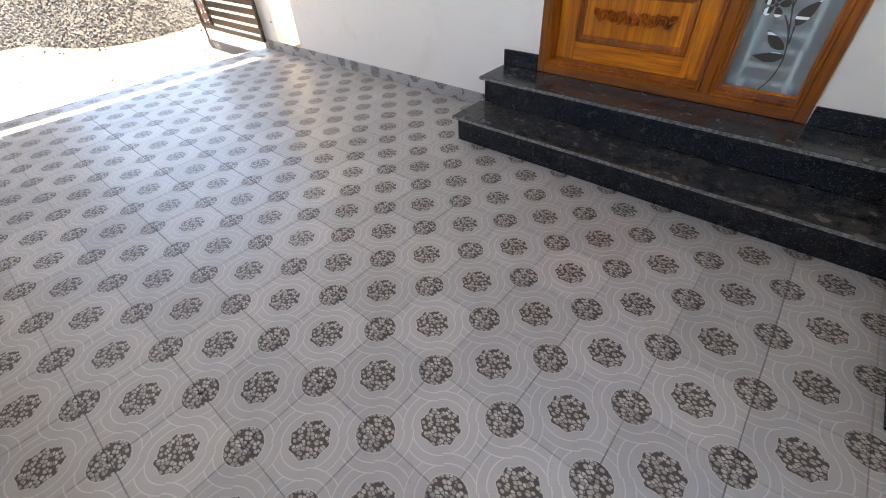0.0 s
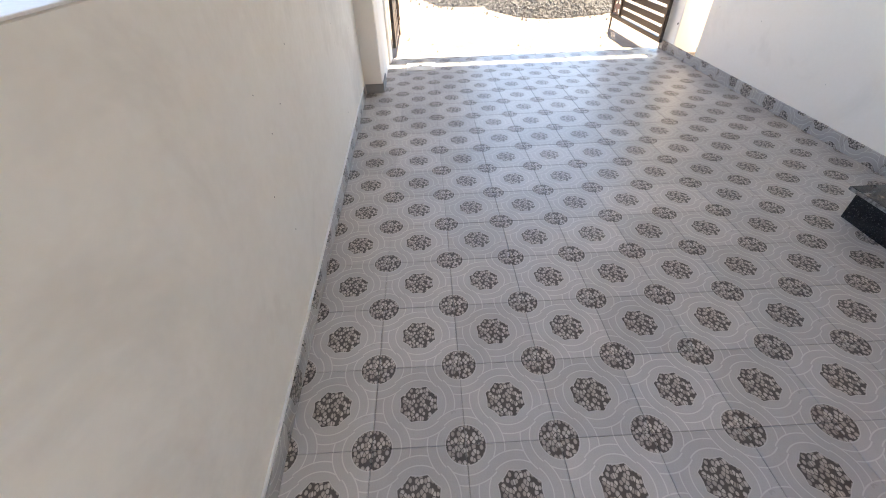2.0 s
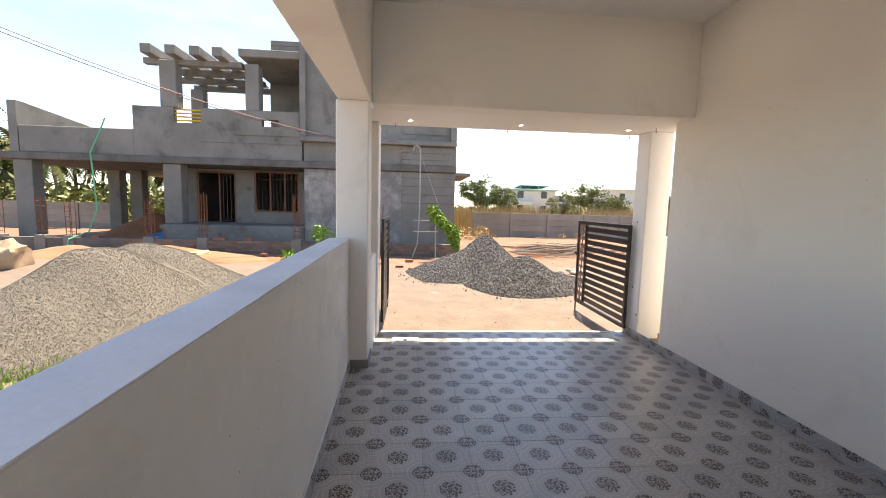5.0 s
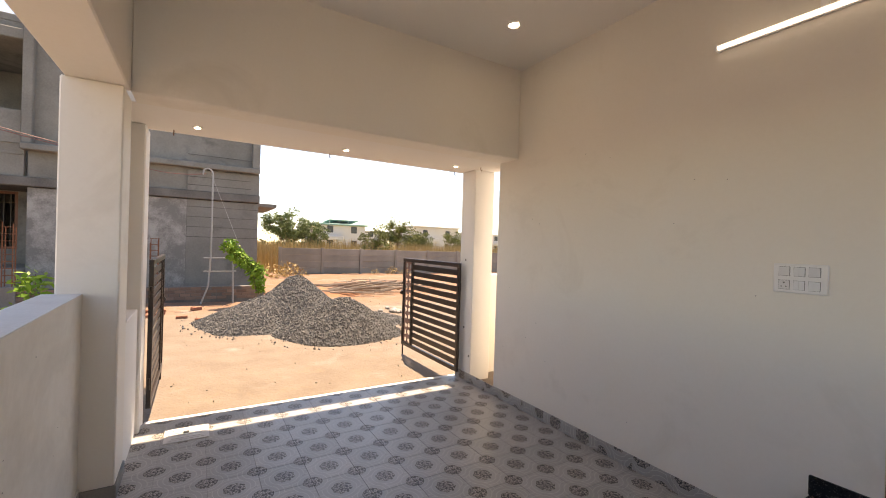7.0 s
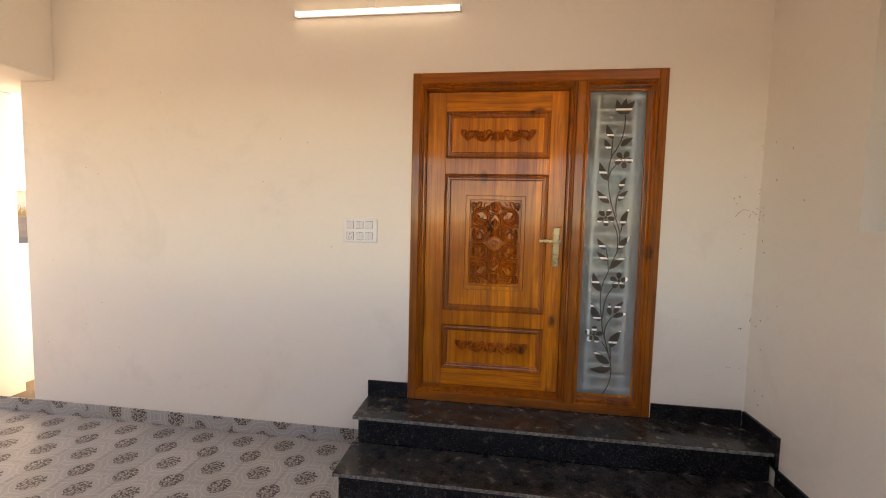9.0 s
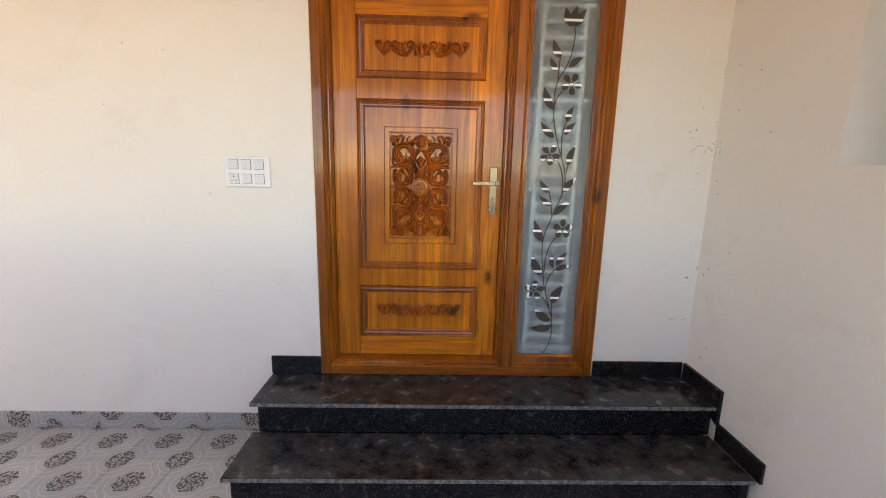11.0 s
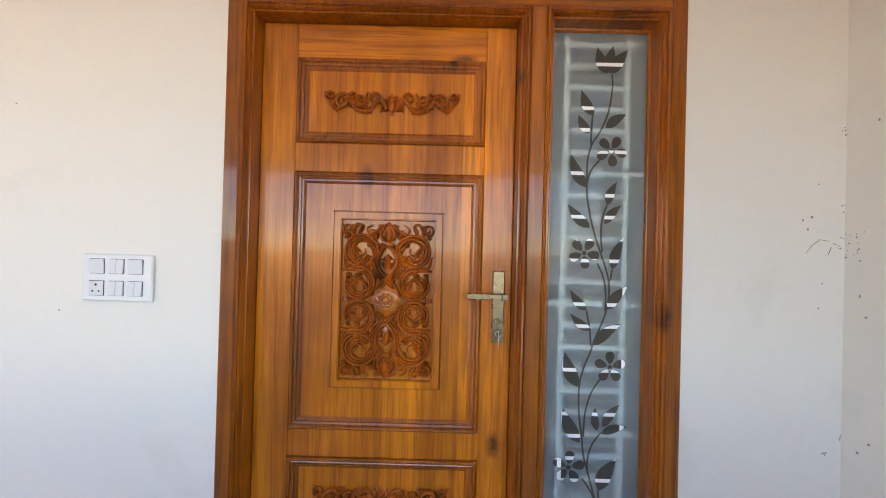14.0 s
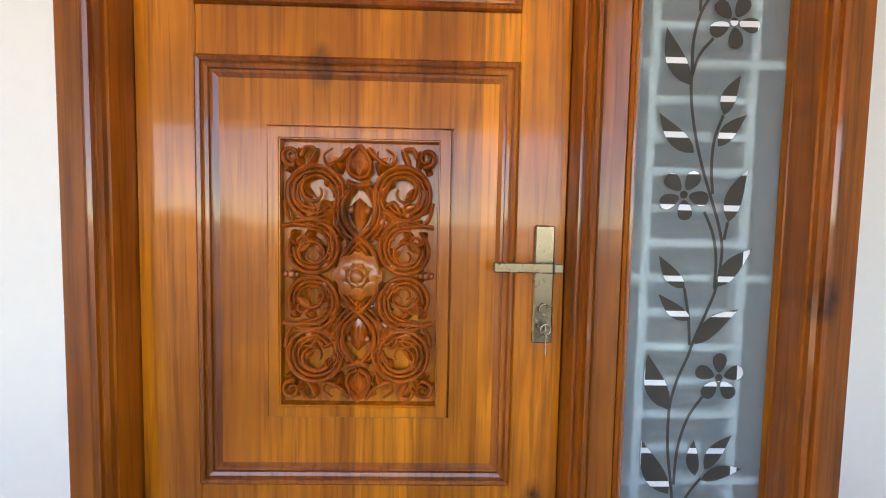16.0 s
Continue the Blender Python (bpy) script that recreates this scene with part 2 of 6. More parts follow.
def granite_mat(name, dusty):
    m, nt, p = start_mat(name)
    v = coords(nt)
    a = voronoi_of(nt, v, 240.0, "F1", "Color")
    sp = nt.nodes.new("ShaderNodeSeparateColor")
    nt.links.new(a, sp.inputs[0])
    cloud = noise_of(nt, v, 14.0, 4)
    mid = noise_of(nt, v, 55.0, 4)
    col = blend(nt, span(nt, sp.outputs[0], 0.90, 0.99), (0.006, 0.006, 0.008), (0.07, 0.07, 0.07))
    col = blend(nt, calc(nt, "MULTIPLY", span(nt, mid, 0.52, 0.70), 0.10), col, (0.06, 0.055, 0.05))
    # dusty is a grey lift; on treads it stands for reflected light
    grey_lift = calc(nt, "MULTIPLY", span(nt, cloud, 0.30, 0.72), dusty)
    col = blend(nt, grey_lift, col, (0.20, 0.185, 0.17))
    put_in(nt, p.inputs["Base Color"], col)
    put_in(nt, p.inputs["Roughness"], span(nt, cloud, 0.35, 0.7, 0.12, 0.30))
    p.inputs["Specular IOR Level"].default_value = 0.32
    put_in(nt, p.inputs["Normal"], bump_of(nt, mid, 0.03, 0.001))
    return m


def frosted_mat(name, col, rough, through):
    """Etched glass: part of the light scatters back, the rest goes through with a little blur."""
    m, nt, p = start_mat(name)
    v = coords(nt)
    n = noise_of(nt, v, 3.0, 3)
    put_in(nt, p.inputs["Base Color"], blend(nt, n, col, tuple(c * 0.86 for c in col)))
    p.inputs["Roughness"].default_value = 0.6
    p.inputs["Specular IOR Level"].default_value = 0.1
    p.inputs["Coat Weight"].default_value, p.inputs["Coat Roughness"].default_value = 1.0, 0.02
    rf = nt.nodes.new("ShaderNodeBsdfRefraction")
    rf.inputs["Color"].default_value = (0.93, 0.97, 0.97, 1)
    rf.inputs["Roughness"].default_value, rf.inputs["IOR"].default_value = rough, 1.12
    mix = nt.nodes.new("ShaderNodeMixShader")
    mix.inputs[0].default_value = through
    nt.links.new(p.outputs[0], mix.inputs[1])
    nt.links.new(rf.outputs[0], mix.inputs[2])
    nt.links.new(mix.outputs[0], nt.nodes["Material Output"].inputs["Surface"])
    return m


def leaf_mat(name, a, b):
    m, nt, p = start_mat(name)
    put_in(nt, p.inputs["Base Color"], blend(nt, island_random(nt), a, b))
    p.inputs["Roughness"].default_value = 0.55
    p.inputs["Specular IOR Level"].default_value = 0.2
    return m


def ground_mat():
    m, nt, p = start_mat("dusty_ground")
    v = coords(nt)
    big, mid, fine = noise_of(nt, v, 0.35, 5, 0.6, 0.4), noise_of(nt, v, 2.2, 6, 0.62), noise_of(nt, v, 34.0, 4)
    col = blend(nt, span(nt, mid, 0.35, 0.65), (0.20, 0.160, 0.128), (0.158, 0.122, 0.096))
    sep = nt.nodes.new("ShaderNodeSeparateXYZ")
    nt.links.new(v, sep.inputs[0])
    reach = calc(nt, "ADD", sep.outputs[0], calc(nt, "MULTIPLY", calc(nt, "SUBTRACT", mid, 0.5), 5.0))
    red = calc(nt, "MULTIPLY", span(nt, reach, -9.2, -11.0), span(nt, mid, 0.28, 0.55))
    col = blend(nt, calc(nt, "MULTIPLY", red, 0.8), col, (0.24, 0.115, 0.06))
    scrub = span(nt, reach, -24.0, -28.0)
    col = blend(nt, scrub, col, blend(nt, span(nt, big, 0.4, 0.6), (0.36, 0.24, 0.09), (0.22, 0.19, 0.07)))
    grey = span(nt, noise_of(nt, v, 0.9, 5, 0.6, 0.8), 0.60, 0.72)
    col = blend(nt, calc(nt, "MULTIPLY", grey, 0.70), col, (0.25, 0.23, 0.205))
    patch = span(nt, noise_of(nt, v, 3.2, 7, 0.7, 1.2), 0.55, 0.70)
    col = blend(nt, calc(nt, "MULTIPLY", patch, 0.5), col, (0.25, 0.165, 0.105))
    crumb = span(nt, voronoi_of(nt, v, 11.0), 0.22, 0.12)
    col = blend(nt, calc(nt, "MULTIPLY", crumb, span(nt, fine, 0.4, 0.6, 0.0, 0.55)), col, (0.24, 0.19, 0.15))
    col = blend(nt, calc(nt, "MULTIPLY", span(nt, fine, 0.45, 0.75), 0.3), col, (0.23, 0.17, 0.12))
    put_in(nt, p.inputs["Base Color"], col)
    p.inputs["Roughness"].default_value = 0.95
    h = calc(nt, "ADD", mid, calc(nt, "MULTIPLY", fine, 0.25))
    put_in(nt, p.inputs["Normal"], bump_of(nt, h, 0.9, 0.05))
    return m


PAINT = surface("cream_wall_paint", (0.84, 0.805, 0.745), (0.81, 0.77, 0.705), 0.8, 45, 0.62, 0.22, 0.0016, stain=((0.75, 0.71, 0.645), 1.3, 0.56))
PAINT_LOW = surface("stained_cream_wall_paint", (0.83, 0.80, 0.745), (0.76, 0.725, 0.665), 1.6, 22, 0.7, 0.5, 0.003, stain=((0.66, 0.625, 0.57), 1.1, 0.53))
WHITE = surface("white_ceiling_paint", (0.86, 0.84, 0.81), (0.83, 0.81, 0.775), 0.9, 80, 0.7, 0.08, 0.001)
COPING = surface("chalky_white_coping", (0.78, 0.77, 0.76), (0.66, 0.65, 0.64), 3.0, 60, 0.8, 0.25, 0.002, stain=((0.55, 0.53, 0.50), 2.5, 0.64))
TILE = tile_mat()
GROUT = surface("grey_grout", (0.31, 0.30, 0.29), (0.23, 0.225, 0.22), 4, 90, 0.9, 0.2)
TEAK = teak_mat("varnished_teak_upright")
TEAK_H = teak_mat("varnished_teak_level", "X")
CARVE = teak_mat("carved_teak", "Z", 0.78, 1.0, 0.23)
FRAME_T = teak_mat("dark_teak_frame", "Z", 0.50, 0.6, 0.29)
FRAME_H = teak_mat("dark_teak_frame_level", "X", 0.50, 0.6, 0.29)
MOULD = teak_mat("glossy_teak_moulding", "Z", 0.60, 1.0, 0.27)
PETAL = teak_mat("pale_carved_teak", "Z", 0.85, 0.8, 0.29)
GRANITE = granite_mat("black_granite", 0.03)
# Treads carry a grey tone for the door and wall they reflect.
GRANITE_TOP = granite_mat("black_granite_sheen", 0.30)
NOSING = surface("rough_sawn_granite_edge", (0.24, 0.237, 0.232), (0.06, 0.06, 0.06), 60.0, 190, 0.6, 0.4, 0.002, spread=(0.40, 0.60))
FROST = frosted_mat("frosted_glass", (0.51, 0.585, 0.59), 0.07, 0.56)
BACKFACE = frosted_mat("clear_glass_back", (0.6, 0.6, 0.6), 0.0, 1.0)
# Opaque and dark: the unlit room behind is put in the colour.
CLEAR_DARK = plain("clear_glass_painted_dark", (0.075, 0.068, 0.057), 0.5)
CLEAR_DARK.node_tree.nodes["Principled BSDF"].inputs["Specular IOR Level"].default_value = 0.1
GRILLE = plain("white_grille_enamel", (0.88, 0.90, 0.90), 0.35)
BRASS = surface("antique_brass", (0.25, 0.205, 0.13), (0.22, 0.18, 0.115), 3, 20, 0.28, 0.0, 0.0005, metal=1.0)
STEEL = plain("bright_steel", (0.62, 0.60, 0.57), 0.22, 1.0)
DARK = plain("dark_slot", (0.02, 0.02, 0.02), 0.6)
PLASTIC = plain("white_switch_plastic", (0.80, 0.80, 0.81), 0.28)
PLASTIC2 = plain("white_rocker_plastic", (0.74, 0.745, 0.76), 0.22)
TUBE = plain("lit_tube", (0.9, 0.9, 0.9), 0.4, 0.0, ((1.0, 0.95, 0.84), 0.33))
DOWN = plain("lit_downlight", (0.9, 0.9, 0.9), 0.4, 0.0, ((1.0, 0.86, 0.66), 9.0))
CONCRETE = surface("bare_cement_plaster", (0.232, 0.228, 0.212), (0.152, 0.150, 0.138), 0.9, 26, 0.9, 0.35, 0.006, stain=((0.092, 0.090, 0.085), 0.7, 0.55))
CONCRETE_L = surface("pale_patched_plaster", (0.353, 0.344, 0.328), (0.189, 0.184, 0.175), 2.2, 30, 0.9, 0.4, 0.006, spread=(0.40, 0.58))
# Dark for damp on the slab edge and for shade in the grooves.
CONCRETE_D = surface("damp_and_shade_cement", (0.162, 0.153, 0.145), (0.085, 0.081, 0.076), 1.6, 30, 0.9, 0.35, 0.006)
PRECAST = surface("grey_precast_panel", (0.295, 0.275, 0.246), (0.221, 0.205, 0.184), 1.2, 30, 0.9, 0.3, 0.004, vary=0.10)
BRICKS = surface("cement_washed_brick", (0.22, 0.155, 0.125), (0.16, 0.115, 0.095), 2.0, 30, 0.9, 0.4, 0.006, vary=0.22)
REDBRICK = surface("red_brick", (0.34, 0.14, 0.085), (0.24, 0.11, 0.075), 5.0, 60, 0.9, 0.4, 0.004, vary=0.15)
RUST = surface("rusty_rebar", (0.22, 0.085, 0.04), (0.15, 0.06, 0.032), 8.0, 90, 0.85, 0.3, 0.002)
YELLOW = plain("yellow_rail_paint", (0.62, 0.40, 0.03), 0.5)
GATE = surface("dark_brown_gate_paint", (0.036, 0.024, 0.019), (0.026, 0.018, 0.014), 3, 80, 0.34, 0.06, 0.001)
GATE_P = surface("bronze_cut_sheet", (0.30, 0.185, 0.155), (0.24, 0.145, 0.12), 3, 60, 0.42, 0.06, 0.001)
FRAME_D = surface("dark_brown_window_frame", (0.040, 0.022, 0.017), (0.026, 0.015, 0.012), 3, 60, 0.35, 0.06, 0.001)
WOODRED = surface("red_brown_door_timber", (0.20, 0.085, 0.045), (0.13, 0.055, 0.03), 3, 60, 0.6, 0.1, 0.002)
STONE_D = surface("blue_grey_crushed_stone", (0.167, 0.164, 0.162), (0.095, 0.093, 0.092), 9.0, 60, 0.85, 0.3, 0.004, island=0.30)
STONE_L = surface("tan_fine_gravel", (0.176, 0.159, 0.131), (0.138, 0.125, 0.101), 7.0, 70, 0.9, 0.2, 0.002, island=0.14)
HEAP_D = surface("stone_dust_dark", (0.115, 0.112, 0.11), (0.08, 0.078, 0.076), 14.0, 80, 0.95, 0.8, 0.02)
HEAP_L = surface("stone_dust_tan", (0.172, 0.155, 0.127), (0.133, 0.120, 0.098), 16.0, 90, 0.95, 0.8, 0.016)
EARTH = surface("red_earth", (0.33, 0.145, 0.07), (0.22, 0.095, 0.05), 2.0, 30, 0.95, 0.6, 0.02)
SANDY = surface("orange_sand", (0.306, 0.178, 0.102), (0.238, 0.132, 0.072), 2.0, 30, 0.95, 0.5, 0.02)
SACK = surface("cream_woven_sack", (0.448, 0.336, 0.232), (0.336, 0.232, 0.136), 4.0, 90, 0.8, 0.3, 0.004)
# Kept pale so the unseen passage floor bounces sun into the porch.
CEMENT = surface("pale_cement_bounce", (0.56, 0.54, 0.51), (0.48, 0.465, 0.44), 1.5, 40, 0.9, 0.25, 0.003)
STICK = surface("weathered_pole_wood", (0.306, 0.246, 0.196), (0.204, 0.162, 0.128), 3.0, 40, 0.9, 0.3, 0.004, island=0.25)
BARK = surface("grey_brown_bark", (0.20, 0.155, 0.115), (0.13, 0.10, 0.075), 5.0, 30, 0.9, 0.5, 0.01)
PVC = plain("grey_pipe", (0.30, 0.30, 0.30), 0.45)
HOSE = plain("green_hose", (0.08, 0.42, 0.24), 0.5)
WIRE = plain("red_brown_cable", (0.22, 0.10, 0.09), 0.6)
TARP = plain("blue_sheet", (0.05, 0.20, 0.50), 0.5)
FAR_W = surface("far_white_paint", (0.629, 0.620, 0.603), (0.561, 0.552, 0.535), 0.4, 6, 0.8, 0.0)
FAR_G = surface("far_green_roof", (0.30, 0.50, 0.46), (0.26, 0.44, 0.41), 0.4, 6, 0.7, 0.0)
FAR_D = plain("far_dark_pane", (0.045, 0.05, 0.055), 0.2)
LEAF_B = leaf_mat("bright_leaves", (0.10, 0.22, 0.02), (0.22, 0.34, 0.05))
LEAF_T = leaf_mat("tree_leaves", (0.08, 0.115, 0.045), (0.19, 0.23, 0.09))
LEAF_S = leaf_mat("scrub_leaves", (0.07, 0.095, 0.03), (0.19, 0.20, 0.065))
LEAF_P = leaf_mat("palm_leaves", (0.055, 0.08, 0.02), (0.20, 0.185, 0.055))
DRY = leaf_mat("dry_grass", (0.34, 0.24, 0.10), (0.46, 0.34, 0.16))
GROUND = ground_mat()

# ---------------------------------------------------------------- mesh tools


class Shape:
    """Collects faces in world metres for one mesh."""

    def __init__(self):
        self.v, self.f, self.uv, self.mi = [], [], {}, []

    def face(self, pts, mat=0):
        n = len(self.v)
        self.v += [tuple(p) for p in pts]
        self.f.append(tuple(range(n, n + len(pts))))
        self.mi.append(mat)

    def mesh_of(self, verts, faces, mat=0):
        n = len(self.v)
        self.v += [tuple(p) for p in verts]
        self.f += [tuple(i + n for i in q) for q in faces]
        self.mi += [mat] * len(faces)
        return self

    def box(self, x0, x1, y0, y1, z0, z1, c=0.004, mat=0):
        """A box with chamfered edges."""
        x0, x1, y0, y1, z0, z1 = min(x0, x1), max(x0, x1), min(y0, y1), max(y0, y1), min(z0, z1), max(z0, z1)
        c = min(c, (x1 - x0) * 0.3, (y1 - y0) * 0.3, (z1 - z0) * 0.3)
        X, Y, Z = (x0, x1), (y0, y1), (z0, z1)
        vs, at = [], {}
        for i in (0, 1):
            for j in (0, 1):
                for k in (0, 1):
                    p = (X[i], Y[j], Z[k])
                    s = (c if i == 0 else -c, c if j == 0 else -c, c if k == 0 else -c)
                    for a in range(3):
                        q = [p[b] + (0 if b == a else s[b]) for b in range(3)]
                        at[(i, j, k, a)] = len(vs)
                        vs.append(q)
        fs = []
        mid = Vector(((x0 + x1) / 2, (y0 + y1) / 2, (z0 + z1) / 2))

        def add(ids):
            pts = [Vector(vs[n]) for n in ids]
            nrm = (pts[1] - pts[0]).cross(pts[2] - pts[0])
            fs.append(tuple(ids) if nrm.dot(pts[0] - mid) > 0 else tuple(reversed(ids)))

        for a in range(3):
            b, d = (a + 1) % 3, (a + 2) % 3
            for s in (0, 1):
                def idx(u, w):
                    k = [0, 0, 0]
                    k[a], k[b], k[d] = s, u, w
                    return tuple(k)
                add([at[(*idx(u, w), a)] for u, w in ((0, 0), (1, 0), (1, 1), (0, 1))])
            for u in (0, 1):
                for w in (0, 1):
                    def end(s):
                        k = [0, 0, 0]
                        k[a], k[b], k[d] = s, u, w
                        return tuple(k)
                    add([at[(*end(0), b)], at[(*end(1), b)], at[(*end(1), d)], at[(*end(0), d)]])
        for i in (0, 1):
            for j in (0, 1):
                for k in (0, 1):
                    add([at[(i, j, k, a)] for a in range(3)])
        return self.mesh_of(vs, fs, mat)

    def tube(self, pts, r, n=8, caps=True, squash=1.0, mat=0):
        """A round bar along points; r is one radius or one for each point."""
        pts = [Vector(p) for p in pts]
        rs = r if isinstance(r, (list, tuple)) else [r] * len(pts)
        vs, fs = [], []
        ref = None
        for k, p in enumerate(pts):
            d = (pts[min(k + 1, len(pts) - 1)] - pts[max(k - 1, 0)]).normalized()
            if ref is None:
                ref = Vector((0, 0, 1)) if abs(d.z) < 0.9 else Vector((1, 0, 0))
            u = d.cross(ref)
            u = u.normalized() if u.length > 1e-6 else d.orthogonal().normalized()
            w = u.cross(d).normalized()
            ref = w
            for a in range(n):
                t = 2 * math.pi * a / n
                vs.append(p + u * (math.cos(t) * rs[k]) + w * (math.sin(t) * rs[k] * squash))
        for k in range(len(pts) - 1):
            for a in range(n):
                b = (a + 1) % n
                fs.append((k * n + a, k * n + b, (k + 1) * n + b, (k + 1) * n + a))
        if caps:
            fs += [tuple(reversed(range(n))), tuple(range((len(pts) - 1) * n, len(pts) * n))]
        return self.mesh_of(vs, fs, mat)

    def ring(self, x0, x1, z0, z1, profile, mat=0):
        """A mitred frame round a rectangle in the door's plane; profile: (inset, y) from outside in."""
        vs, fs = [], []
        for d, y in profile:
            vs += [(x0 + d, y, z0 + d), (x1 - d, y, z0 + d), (x1 - d, y, z1 - d), (x0 + d, y, z1 - d)]
        for k in range(len(profile) - 1):
            for a in range(4):
                b = (a + 1) % 4
                fs.append((4 * k + a, 4 * k + b, 4 * k + 4 + b, 4 * k + 4 + a))
        return self.mesh_of(vs, fs, mat)

    def slab(self, outline, axis, lo, hi, mat=0):
        """A flat outline (u, w) pushed through from lo to hi along an axis."""
        def p(u, w, h):
            return {0: (h, u, w), 1: (u, h, w), 2: (u, w, h)}[axis]
        n = len(outline)
        vs = [p(u, w, lo) for u, w in outline] + [p(u, w, hi) for u, w in outline]
        fs = [tuple(reversed(range(n))), tuple(range(n, 2 * n))] + [(i, (i + 1) % n, n + (i + 1) % n, n + i) for i in range(n)]
        return self.mesh_of(vs, fs, mat)

    def ball(self, c, r, sx=1.0, sy=1.0, sz=1.0, n=8, m=6, mat=0):
        vs, fs = [(c[0], c[1], c[2] - r * sz)], []
        for i in range(1, m):
            t = math.pi * i / m
            for a in range(n):
                q = 2 * math.pi * a / n
                vs.append((c[0] + r * sx * math.sin(t) * math.cos(q), c[1] + r * sy * math.sin(t) * math.sin(q), c[2] - r * sz * math.cos(t)))
        vs.append((c[0], c[1], c[2] + r * sz))
        top = len(vs) - 1
        for a in range(n):
            b = (a + 1) % n
            fs += [(0, 1 + b, 1 + a), (top, 1 + (m - 2) * n + a, 1 + (m - 2) * n + b)]
            for i in range(m - 2):
                fs.append((1 + i * n + a, 1 + i * n + b, 1 + (i + 1) * n + b, 1 + (i + 1) * n + a))
        return self.mesh_of(vs, fs, mat)

    def data(self, name, mats, origin=(0, 0, 0), smooth=0, fix=False):
        me = bpy.data.meshes.new(name)
        o = Vector(origin)
        me.from_pydata([Vector(p) - o for p in self.v], [], self.f)
        for m in mats if isinstance(mats, (list, tuple)) else [mats]:
            me.materials.append(m)
        if any(self.mi):
            me.polygons.foreach_set("material_index", self.mi)
        if fix:
            bm = bmesh.new()
            bm.from_mesh(me)
            bmesh.ops.recalc_face_normals(bm, faces=bm.faces)
            bm.to_mesh(me)
            bm.free()
        if smooth:
            me.polygons.foreach_set("use_smooth", [True] * len(me.polygons))
            me.set_sharp_from_angle(angle=radians(smooth))
        me.update()
        return me


ORIGIN = {}


def thing(name, at, label, category, group="", kind=""):
    """An empty at a thing's base, under which its parts go."""
    ob = new(name)
    ob.location = at
    ob.empty_display_size = 0.1
    ORIGIN[ob.name] = Vector(at)
    return tagged(ob, label, category, group, kind)


def part(name, shape, material, parent, label="", smooth=0, fix=False, kind=""):
    """One mesh under a thing or a part, drawn in world metres."""
    o = ORIGIN[parent.name]
    ob = new(name, shape.data(name, material, o, smooth, fix))
    ob.parent = parent
    ORIGIN[ob.name] = o
    return tagged(ob, label, kind=kind)


def solid(name, shape, material, label, category="", kind="", group="", smooth=0, at=None, fix=False):
    """A top-level mesh of its own."""
    o = Vector(at) if at else Vector((0, 0, 0))
    ob = new(name, shape.data(name, material, o, smooth, fix))
    ob.location = o
    ORIGIN[ob.name] = o
    return tagged(ob, label, category, group, kind)


def piece(name, mesh, parent, at):
    """A piece that shares its mesh with its like; at is in the parent's own space."""
    ob = new(name, mesh)
    ob.parent = parent
    ob.location = at
    return ob


G = -0.06            # level of the ground outside
WALL_Y = 2.972       # face of the house wall with the door
LEFT_Y = -0.285      # inner face of the low wall
BACK_X = 1.84        # face of the return wall
CEIL = 3.365
SOFFIT = 2.477

def wall_with_holes(x0, x1, y0, y1, z0, z1, holes):
    """A wall across y with openings (y0, y1, z0, z1) cut through, as one joined mesh."""
    ys = sorted({y0, y1, *[h[0] for h in holes], *[h[1] for h in holes]})
    zs = sorted({z0, z1, *[max(h[2], z0) for h in holes], *[min(h[3], z1) for h in holes]})
    ny_, nz_ = len(ys), len(zs)

    def full(i, j):
        if not (0 <= i < ny_ - 1 and 0 <= j < nz_ - 1):
            return False
        y, z = (ys[i] + ys[i + 1]) / 2, (zs[j] + zs[j + 1]) / 2
        return not any(a < y < b and c < z < d for a, b, c, d in holes)

    vs = [(x, y, z) for x in (x0, x1) for y in ys for z in zs]
    at = lambda s, i, j: s * ny_ * nz_ + i * nz_ + j
    fs = []
    for i in range(ny_ - 1):
        for j in range(nz_ - 1):
            if not full(i, j):
                continue
            fs.append((at(1, i, j), at(1, i + 1, j), at(1, i + 1, j + 1), at(1, i, j + 1)))
            fs.append((at(0, i, j + 1), at(0, i + 1, j + 1), at(0, i + 1, j), at(0, i, j)))
            if not full(i - 1, j):
                fs.append((at(0, i, j), at(1, i, j), at(1, i, j + 1), at(0, i, j + 1)))
            if not full(i + 1, j):
                fs.append((at(1, i + 1, j), at(0, i + 1, j), at(0, i + 1, j + 1), at(1, i + 1, j + 1)))
            if not full(i, j - 1):
                fs.append((at(0, i, j), at(0, i + 1, j), at(1, i + 1, j), at(1, i, j)))
            if not full(i, j + 1):
                fs.append((at(1, i, j + 1), at(1, i + 1, j + 1), at(0, i + 1, j + 1), at(0, i, j + 1)))
    used = sorted({k for f in fs for k in f})
    back = {k: n for n, k in enumerate(used)}
    s = Shape()
    s.mesh_of([vs[k] for k in used], [tuple(back[k] for k in f) for f in fs])
    return s


def across(s):
    """The same wall turned from the y to the x direction."""
    s.v = [(y, x, z) for x, y, z in s.v]
    s.f = [tuple(reversed(f)) for f in s.f]
    return s


# ---------------------------------------------------------------- the setting
gx = sorted(set([-900, -400, -200, -120, -80, -60, -45] + [-35 + 0.5 * k for k in range(85)] + [10, 14, 20, 40, 100, 300, 900]))
gy = sorted(set([-900, -400, -200, -100, -60, -40, -30] + [-22 + 0.5 * k for k in range(85)] + [24, 30, 40, 60, 100, 200, 400, 900]))
ground = Shape()
gv = []
